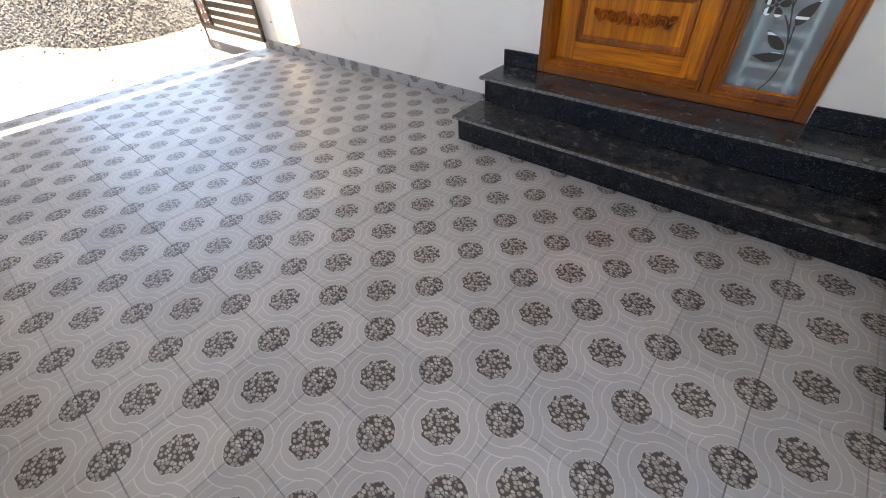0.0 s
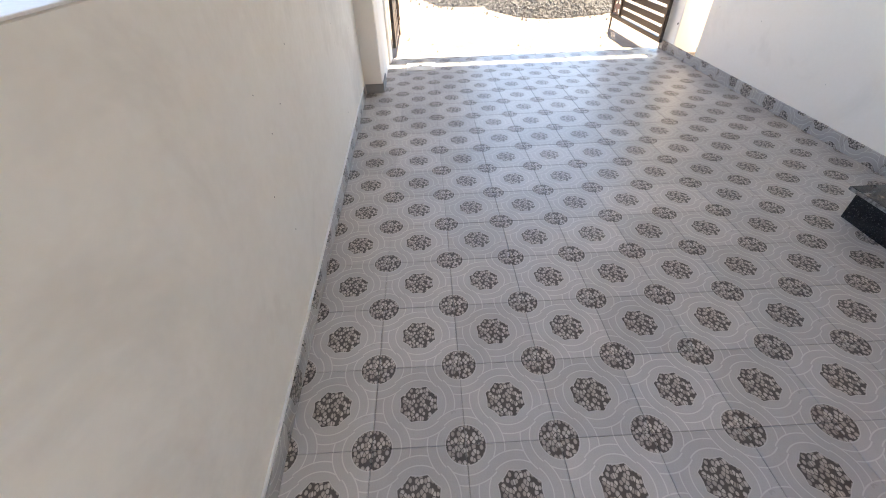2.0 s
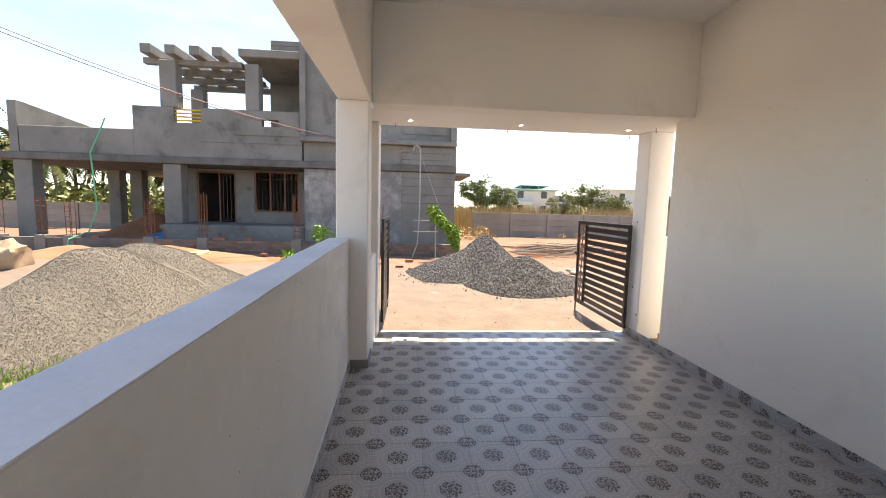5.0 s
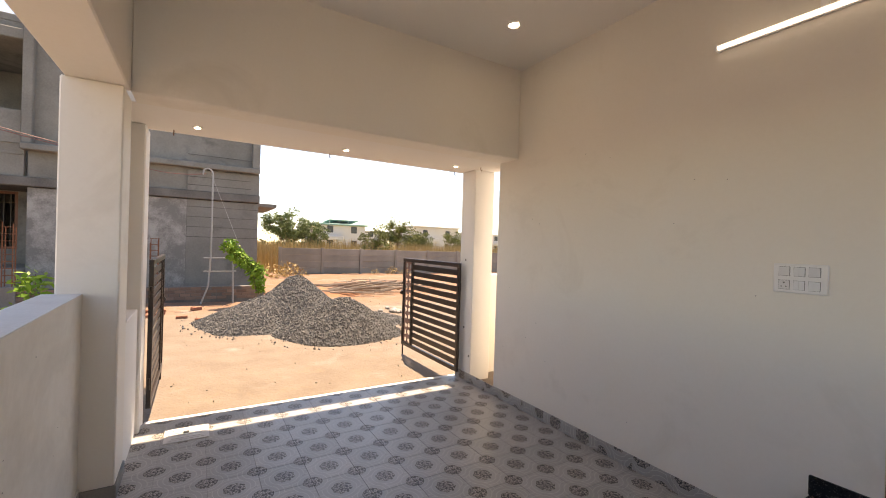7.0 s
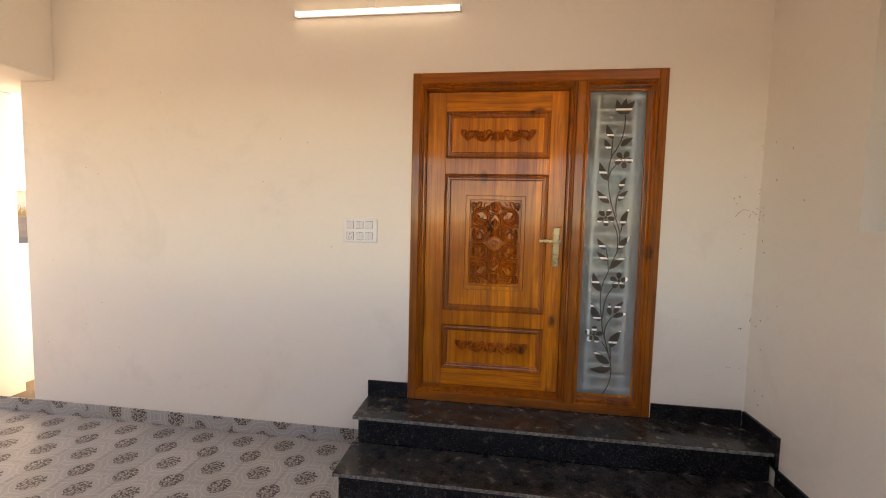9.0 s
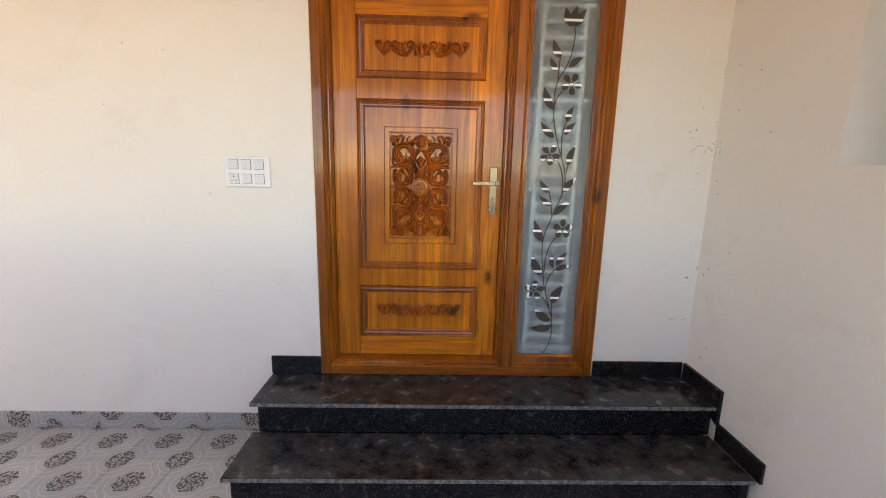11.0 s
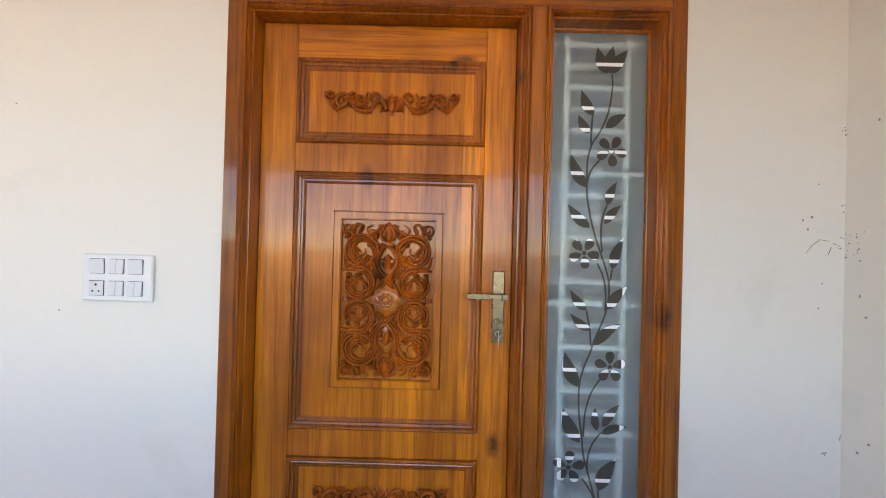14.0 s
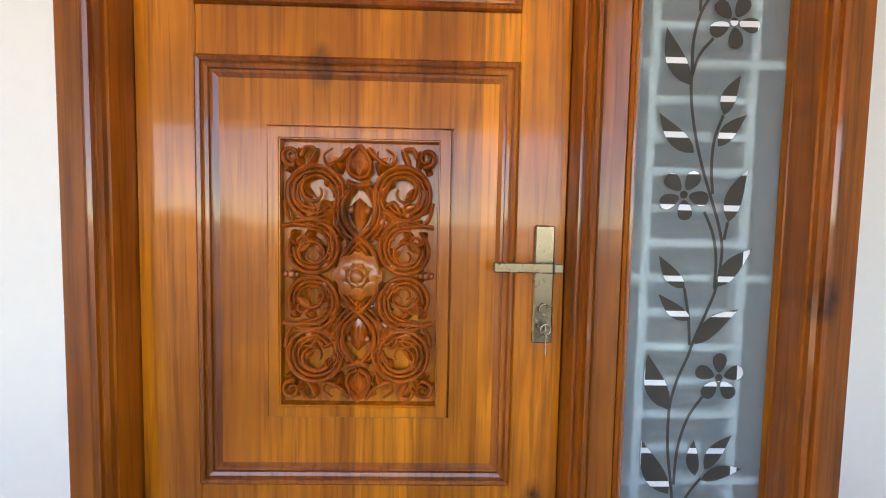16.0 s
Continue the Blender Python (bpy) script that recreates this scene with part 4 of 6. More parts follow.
def front_door():
    fr = thing("door_frame", (0.5, 3.2, 0.297), "varnished teak double door frame with a glazed sidelight", "door frame")
    part("jamb", Shape().box(-0.290, -0.236, FY, 3.30, 0.298, 2.506, 0.004), FRAME_T, fr)
    part("jamb", Shape().box(1.252, 1.306, FY, 3.30, 0.298, 2.506, 0.004), FRAME_T, fr)
    part("mullion", Shape().box(0.765, 0.822, FY + 0.002, 3.30, 0.352, 2.440, 0.004), FRAME_T, fr)
    part("head", Shape().box(-0.236, 1.252, FY + 0.001, 3.30, 2.440, 2.506, 0.004), FRAME_H, fr)
    part("threshold", Shape().box(-0.236, 1.252, FY + 0.001, 3.30, 0.298, 0.352, 0.004), FRAME_H, fr)
    part("moulding", Shape().ring(-0.236, 0.765, 0.352, 2.440, bead_profile(FY, LY + 0.02)), MOULD, fr, "beaded dark teak moulding", smooth=25, fix=False)
    part("moulding", Shape().ring(0.822, 1.252, 0.352, 2.440, bead_profile(FY, 3.20)), MOULD, fr, "beaded dark teak moulding", smooth=25)

    d = thing("front_door", (0.27, 3.2, 0.38), "closed varnished teak door with carved panels", "door")
    x0, x1, z0, z1 = -0.202, 0.731, 0.386, 2.406
    # stiles, rails and the boarded fields between the mouldings
    part("stile", Shape().box(x0, -0.074, LY, 3.235, z0, z1, 0.002), TEAK, d)
    part("stile", Shape().box(0.621, x1, LY, 3.235, z0, z1, 0.002), TEAK, d)
    for a, b, lvl in ((z0, 0.505, 1), (0.817, 0.918, 0), (1.861, 1.967, 0), (2.278, z1, 1)):
        part("rail", Shape().box(-0.074, 0.621, LY + 0.001, 3.235, a, b, 0.002), TEAK_H if lvl else TEAK, d)
    for a, b in ((0.505, 0.817), (0.918, 1.861), (1.967, 2.278)):
        field = Shape()
        if a == 0.918:
            field.mesh_of(*hollow(-0.074, 0.621, a, b, 0.072, 0.480, 1.068, 1.720, LY + 0.010, LY + 0.022))
        else:
            field.box(-0.074, 0.621, LY + 0.010, 3.230, a, b, 0.001)
        p = part("panel", field, TEAK, d)
        part("panel_moulding", Shape().ring(-0.074, 0.621, a, b, panel_profile(LY)), MOULD, p, "raised teak moulding", smooth=25)
    part("raised_border", Shape().ring(0.074, 0.478, 1.070, 1.718, [(0.0015, LY + 0.0215), (0.002, LY + 0.001), (0.0045, LY - 0.003), (0.026, LY - 0.003), (0.0275, LY), (0.0295, LY), (0.031, LY + 0.0215)]), TEAK, d, "plain raised border round the carving", smooth=20)
    carving(d, 0.275, 1.394, LY + 0.012)
    ornament(d, 0.276, 2.122, LY + 0.009)
    ornament(d, 0.272, 0.671, LY + 0.009)

    k = thing("door_lock", (0.68, LY, 1.25), "antique brass lever handle plate with keys in the lock", "door handle")
    part("plate", Shape().box(0.662, 0.706, LY - 0.011, LY - 0.001, 1.250, 1.512, 0.004), BRASS, k)
    h = Shape()
    h.box(0.566, 0.690, LY - 0.060, LY - 0.045, 1.412, 1.433, 0.002)
    h.box(0.691, 0.712, LY - 0.060, LY - 0.045, 1.413, 1.432, 0.002)
    h.tube([(0.682, LY - 0.011, 1.422), (0.682, LY - 0.047, 1.422)], 0.010, 12)
    part("lever", h, BRASS, k, "straight brass lever", smooth=30)
    part("lever_slot", Shape().box(0.6885, 0.6925, LY - 0.0605, LY - 0.0445, 1.411, 1.434, 0.0005), DARK, k)
    for z in (1.335, 1.290):
        c = part("keyhole", Shape().tube([(0.684, LY - 0.011, z), (0.684, LY - 0.016, z)], 0.0135, 18), BRASS, k, "round lock cylinder", smooth=30)
    key = Shape()
    key.box(0.6825, 0.6855, LY - 0.036, LY - 0.012, 1.283, 1.297, 0.001)
    key.tube([(0.684 + 0.011 * math.cos(a), LY - 0.040, 1.288 + 0.011 * math.sin(a)) for a in [2 * math.pi * q / 14 for q in range(15)]], 0.0016, 6)
    key.box(0.6825, 0.6850, LY - 0.046, LY - 0.040, 1.235, 1.280, 0.001)
    part("key", key, STEEL, k, "small bright key hanging in the lock", smooth=30)
    key2 = Shape().tube([(0.684 + 0.010 * math.cos(a), LY - 0.022, 1.328 + 0.012 * math.sin(a)) for a in [2 * math.pi * q / 14 for q in range(12)]], 0.0016, 6)
    part("key_ring", key2, STEEL, k, "bright split ring", smooth=30)
    for ob in (fr, d, k):
        let_in(ob)


front_door()


# ---------------------------------------------------------------- sidelight
def cut_band(poly, z0, z1):
    """The part of an outline (x, z) between two heights."""
    for level, keep_above in ((z0, True), (z1, False)):
        out = []
        for k, p in enumerate(poly):
            q = poly[(k + 1) % len(poly)]
            inp, inq = (p[1] >= level) == keep_above, (q[1] >= level) == keep_above
            if inp:
                out.append(p)
            if inp != inq:
                f = (level - p[1]) / (q[1] - p[1])
                out.append((p[0] + (q[0] - p[0]) * f, level))
        poly = out
        if len(poly) < 3:
            return []
    return poly


def glass_slab(along, front, back, u0, u1, z0, z1):
    """A pane etched on its front; along 0: it lies across x, 1: across y."""
    def p(u, d, z):
        return (u, d, z) if along == 0 else (d, u, z)
    s = Shape()
    s.mesh_of([p(u0, front, z0), p(u1, front, z0), p(u1, front, z1), p(u0, front, z1), p(u0, back, z0), p(u1, back, z0), p(u1, back, z1), p(u0, back, z1)],
              [(0, 1, 2, 3), (5, 4, 7, 6), (4, 0, 3, 7), (1, 5, 6, 2), (3, 2, 6, 7), (4, 5, 1, 0)])
    if along:
        s.f = [tuple(reversed(f)) for f in s.f]
    s.mi = [0, 1, 1, 1, 1, 1]
    return s


def sidelight():
    x0, x1, z0, z1 = 0.852, 1.224, 0.384, 2.410
    w = thing("sidelight_window", (1.04, 3.2, z0), "tall frosted glass sidelight with a clear flower pattern", "window")
    part("glass_bead", Shape().ring(0.850, 1.226, 0.382, 2.412, [(0, 3.19), (0.0, 3.182), (0.010, 3.184), (0.012, 3.199)]), TEAK, w, "thin teak glazing bead")
    pane = part("pane", glass_slab(0, 3.200, 3.206, x0, x1, z0, z1), [FROST, BACKFACE], w, "frosted blue-grey glass")
    pane.visible_shadow = False
    bars = []
    g = thing("window_grille", (1.04, 3.222, z0), "white enamelled security grille behind the glass", "grille")
    for x in (0.923, 1.150):
        part("upright_bar", Shape().box(x - 0.011, x + 0.011, 3.208, 3.230, z0 - 0.02, z1 + 0.03, 0.002), GRILLE, g)
    z, k = 0.4315, 0
    while z < z1:
        wide = k % 6 == 0
        a, b = (x0 - 0.005, x1 + 0.005) if wide else (0.923, 1.150)
        part("cross_bar", Shape().box(a, b, 3.209, 3.229, z - 0.010, z + 0.010, 0.003), GRILLE, g)
        bars.append((z - 0.0065, z + 0.0065))
        z, k = z + 0.0805, k + 1

    Y = 3.1988
    lay = [0.0]

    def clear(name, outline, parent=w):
        """Opaque patch for clear glass: the unlit room painted dark, bars behind it white."""
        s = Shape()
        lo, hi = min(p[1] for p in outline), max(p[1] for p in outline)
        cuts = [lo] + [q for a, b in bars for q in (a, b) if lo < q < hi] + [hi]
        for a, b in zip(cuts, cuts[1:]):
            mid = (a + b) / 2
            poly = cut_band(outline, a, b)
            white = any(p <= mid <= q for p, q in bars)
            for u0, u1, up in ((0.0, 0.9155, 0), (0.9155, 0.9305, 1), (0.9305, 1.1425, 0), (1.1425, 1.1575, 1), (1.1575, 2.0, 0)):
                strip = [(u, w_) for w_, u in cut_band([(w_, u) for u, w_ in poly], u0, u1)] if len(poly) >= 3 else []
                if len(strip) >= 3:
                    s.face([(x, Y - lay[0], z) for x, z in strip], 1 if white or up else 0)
        part(name, s, [CLEAR_DARK, GRILLE], parent)
        lay[0] += 0.00012

    def leaf(x, z, ang, length, width):
        a = radians(ang)
        d, n = (math.cos(a), math.sin(a)), (-math.sin(a), math.cos(a))
        up, dn = [], []
        for k in range(9):
            f = k / 8
            h = width * 0.5 * math.sin(math.pi * f ** 0.75)
            bend = length * 0.06 * math.sin(math.pi * f)
            c = (x + d[0] * length * f + n[0] * bend, z + d[1] * length * f + n[1] * bend)
            up.append((c[0] + n[0] * h, c[1] + n[1] * h))
            dn.append((c[0] - n[0] * h, c[1] - n[1] * h))
        clear("leaf", dn + up[-2:0:-1])

    def flower(x, z, r, turn):
        for k in range(5):
            a = radians(turn + 72 * k)
            out = []
            for q in range(14):
                u = 2 * math.pi * q / 14
                along, side = r * (0.60 + 0.40 * math.cos(u)), r * 0.37 * math.sin(u) * (0.75 + 0.25 * math.cos(u))
                out.append((x + along * math.cos(a) - side * math.sin(a), z + along * math.sin(a) + side * math.cos(a)))
            clear("petal", out)
        clear("flower_eye", [(x + r * 0.16 * math.cos(t), z + r * 0.16 * math.sin(t)) for t in [2 * math.pi * q / 8 for q in range(8)]])

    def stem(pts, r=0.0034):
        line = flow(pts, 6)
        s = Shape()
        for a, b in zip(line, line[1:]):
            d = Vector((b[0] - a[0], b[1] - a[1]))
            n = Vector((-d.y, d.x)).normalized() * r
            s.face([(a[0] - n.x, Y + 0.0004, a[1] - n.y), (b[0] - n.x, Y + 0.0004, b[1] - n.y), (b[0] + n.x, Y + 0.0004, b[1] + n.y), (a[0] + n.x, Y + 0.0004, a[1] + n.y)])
        part("stem", s, CLEAR_DARK, w)

    # the climbing plant, from the bottom up
    stem([(1.086, 2.249), (1.089, 2.201), (1.077, 2.112), (1.049, 2.040), (1.018, 1.988), (1.003, 1.925), (1.003, 1.862), (1.004, 1.805), (1.016, 1.731), (1.036, 1.655),
          (1.060, 1.586), (1.084, 1.516), (1.094, 1.459), (1.086, 1.381), (1.067, 1.324), (1.044, 1.266), (1.028, 1.216)])
    stem([(1.028, 1.216), (1.005, 1.157), (0.992, 1.093), (0.993, 0.999), (1.005, 0.912), (1.014, 0.839), (1.035, 0.766), (1.055, 0.693), (1.075, 0.620), (1.084, 0.548), (1.070, 0.462), (1.034, 0.392)])
    for twig in (((1.018, 2.094), (1.015, 2.036), (1.014, 1.987)), ((1.047, 1.930), (1.018, 1.894), (1.004, 1.849)), ((1.079, 1.764), (1.062, 1.711), (1.059, 1.648), (1.065, 1.590)),
                 ((1.048, 1.550), (1.070, 1.501), (1.081, 1.445), (1.081, 1.374)), ((1.103, 1.527), (1.097, 1.487)), ((1.012, 1.375), (1.025, 1.309), (1.031, 1.244)),
                 ((1.068, 1.123), (1.036, 1.072), (1.016, 0.999), (1.011, 0.912)), ((1.075, 0.928), (1.044, 0.884), (1.029, 0.832), (1.028, 0.781)),
                 ((1.010, 0.759), (1.045, 0.707), (1.071, 0.642)), ((1.069, 0.716), (1.077, 0.634))):
        stem(twig)
    for a in ((1.022, 2.094, 116, 0.108, 0.040), (1.008, 2.028, 121, 0.082, 0.034), (1.068, 2.050, 35, 0.093, 0.037), (0.999, 1.828, 115, 0.136, 0.044), (1.079, 1.764, 69, 0.094, 0.034),
              (1.017, 1.680, 134, 0.120, 0.040), (1.070, 1.695, 49, 0.094, 0.034), (1.103, 1.527, 72, 0.125, 0.040), (1.012, 1.375, 130, 0.097, 0.034), (1.089, 1.381, 50, 0.114, 0.040)):
        leaf(*a)
    for a in ((1.029, 1.302, 142, 0.098, 0.032), (1.041, 1.247, 40, 0.129, 0.040), (0.987, 1.093, 112, 0.140, 0.050), (0.998, 0.890, 118, 0.146, 0.050), (1.060, 0.935, 95, 0.087, 0.030),
              (1.081, 0.950, 54, 0.103, 0.036), (1.075, 0.925, 16, 0.099, 0.033), (1.069, 0.716, 62, 0.135, 0.056), (1.069, 0.605, 141, 0.134, 0.050), (1.086, 0.577, 186, 0.146, 0.050)):
        leaf(*a)
    flower(1.089, 1.965, 0.058, 62)
    flower(0.997, 1.587, 0.058, 60)
    flower(1.101, 1.170, 0.058, 90)
    flower(0.958, 0.801, 0.060, 85)
    for ang in (58, 84, 112):
        leaf(1.075 + 0.010 * (90 - ang) / 30, 2.250, ang, 0.105, 0.044)
    let_in(w)
    let_in(g)


sidelight()


# ---------------------------------------------------------------- fixtures of the porch
def switch_board():
    t = thing("switch_board", (-0.645, NOMINAL_WALL, 1.376), "white plastic switch board with six modules", "switch board")
    x0, x1, z0, z1 = -0.768, -0.525, 1.376, 1.540
    y = NOMINAL_WALL
    part("cover_plate", Shape().box(x0, x1, y - 0.016, y - 0.001, z0, z1, 0.005), PLASTIC, t)
    for r, zc in enumerate((1.497, 1.421)):
        for c, xc in enumerate((-0.716, -0.648, -0.582)):
            m = part("module", Shape().box(xc - 0.026, xc + 0.026, y - 0.0175, y - 0.0155, zc - 0.026, zc + 0.026, 0.0005), DARK, t, "thin dark joint round a module")
            if r == 1 and c == 0:
                part("socket_face", Shape().box(xc - 0.0245, xc + 0.0245, y - 0.0205, y - 0.017, zc - 0.0245, zc + 0.0245, 0.001), PLASTIC2, m)
                for dx, dz, q in ((0, 0.012, 0.0042), (-0.011, -0.010, 0.0033), (0.011, -0.010, 0.0033)):
                    part("pin_hole", Shape().tube([(xc + dx, y - 0.0198, zc + dz), (xc + dx, y - 0.0212, zc + dz)], q, 10), DARK, m, "dark socket hole")
            elif (r, c) in ((0, 1), (1, 1), (1, 2)):
                for sx in (-1, 1):
                    part("rocker", Shape().slab([(y - 0.017, zc - 0.0245), (y - 0.024, zc - 0.0245), (y - 0.019, zc + 0.0245), (y - 0.017, zc + 0.0245)], 0, xc + sx * 0.0124 - 0.0118, xc + sx * 0.0124 + 0.0118), PLASTIC2, m)
            else:
                part("rocker", Shape().slab([(y - 0.017, zc - 0.0245), (y - 0.019, zc - 0.0245), (y - 0.024, zc + 0.0245), (y - 0.017, zc + 0.0245)], 0, xc - 0.0245, xc + 0.0245), PLASTIC2, m)
    let_in(t)


switch_board()


def tube_light():
    t = thing("tube_light", (-0.545, NOMINAL_WALL, 2.88), "lit white batten tube light on the wall", "lamp")
    part("bracket", Shape().box(-0.60, -0.56, NOMINAL_WALL - 0.02, NOMINAL_WALL - 0.001, 2.895, 2.975, 0.003), PLASTIC, t)
    part("batten", Shape().box(-1.105, 0.015, NOMINAL_WALL - 0.028, NOMINAL_WALL - 0.002, 2.888, 2.922, 0.004), PLASTIC, t)
    pts = [(-1.10, NOMINAL_WALL - 0.036, 2.904), (0.01, NOMINAL_WALL - 0.036, 2.904)]
    part("diffuser", Shape().tube(pts, 0.0155, 12), TUBE, t, "glowing white tube", smooth=30)
    for x in (-1.113, 0.008):
        part("end_cap", Shape().box(x, x + 0.014, NOMINAL_WALL - 0.053, NOMINAL_WALL - 0.002, 2.884, 2.926, 0.004), PLASTIC, t)
    let_in(t)


tube_light()


def downlight(x, y, z, r):
    t = thing("downlight", (x, y, z), "small round lit downlight set in the ceiling", "lamp", "recessed downlights")
    ringv = [(x + r * math.cos(a), y + r * math.sin(a), z - 0.006) for a in [2 * math.pi * k / 24 for k in range(25)]]
    part("trim_ring", Shape().tube(ringv, 0.007, 6, False), PLASTIC, t, smooth=40)
    part("lens", Shape().tube([(x, y, z - 0.001), (x, y, z - 0.005)], r, 24), DOWN, t, "warm glowing lens")


downlight(-2.24, 2.34, CEIL, 0.045)
for yy in (0.19, 1.42, 2.67):
    downlight(-3.57, yy, 2.48, 0.030)
for xx, yy in ((-3.80, 0.02), (-3.86, 1.34), (-3.89, 2.86), (-3.45, 2.93)):
    h = Shape().tube([(xx, yy, 2.48), (xx, yy, 2.45), (xx + 0.012, yy, 2.432), (xx + 0.022, yy, 2.442)], 0.004, 6)
    solid("ceiling_hook", h, RUST, "small bent steel hook under the canopy", "hook", group="hooks under the canopy", at=(xx, yy, 2.48))


def drain_cover():
    x0, x1, y0, y1 = -3.67, -3.41, 0.02, 0.33
    t = thing("drain_cover", (-3.54, 0.175, 0), "pale cast inspection cover set in the tiles", "drain cover")
    part("rim", Shape().box(x0, x1, y0, y1, 0.0, 0.008, 0.003), COPING, t)
    part("lid", Shape().box(x0 + 0.02, x1 - 0.02, y0 + 0.02, y1 - 0.02, 0.008, 0.013, 0.003), COPING, t)
    for k in range(4):
        x = x0 + 0.05 + 0.05 * k
        part("rib", Shape().box(x, x + 0.02, y0 + 0.05, y1 - 0.05, 0.013, 0.018, 0.003), COPING, t)
    part("lifting_slot", Shape().box(x0 + 0.105, x0 + 0.15, y0 + 0.13, y0 + 0.17, 0.018, 0.020, 0.001), DARK, t, "dark lifting slot")


drain_cover()


def high_window():
    y0, y1, z0, z1 = 1.30, 2.29, 1.54, 2.55
    x = 2.02
    t = thing("window_1", (x, 1.795, z0), "dark brown casement window with frosted panes and a grille", "window", kind="structure")
    for a, b, c, d in ((y0, y0 + 0.055, z0, z1), (y1 - 0.055, y1, z0, z1), (y0 + 0.055, y1 - 0.055, z0, z0 + 0.055), (y0 + 0.055, y1 - 0.055, z1 - 0.055, z1), (1.77, 1.82, z0 + 0.055, z1 - 0.055)):
        part("window_frame", Shape().box(x, x + 0.05, a + 0.001, b - 0.001, c + 0.001, d - 0.001, 0.004), FRAME_D, t)
    for a, b in ((y0 + 0.055, 1.77), (1.82, y1 - 0.055)):
        sash = Shape()
        for q in ((a, a + 0.045, z0 + 0.055, z1 - 0.055), (b - 0.045, b, z0 + 0.055, z1 - 0.055), (a + 0.045, b - 0.045, z0 + 0.055, z0 + 0.10), (a + 0.045, b - 0.045, z1 - 0.10, z1 - 0.055)):
            sash.box(x + 0.010, x + 0.045, q[0] + 0.001, q[1] - 0.001, q[2] + 0.001, q[3] - 0.001, 0.003)
        sh = part("sash", sash, FRAME_D, t)
        pn = part("pane", glass_slab(1, x + 0.026, x + 0.031, a + 0.044, b - 0.044, z0 + 0.099, z1 - 0.099), [FROST, BACKFACE], sh, "frosted glass")
        pn.visible_shadow = False
    for k in range(9):
        z = z0 + 0.14 + 0.1 * k
        part("grille_bar", Shape().box(x + 0.055, x + 0.07, y0 + 0.02, y1 - 0.02, z, z + 0.016, 0.003), GRILLE, t)
    for y in (1.46, 1.62, 1.94, 2.12):
        part("grille_bar", Shape().box(x + 0.056, x + 0.069, y, y + 0.016, z0 + 0.02, z1 - 0.02, 0.003), GRILLE, t)


high_window()


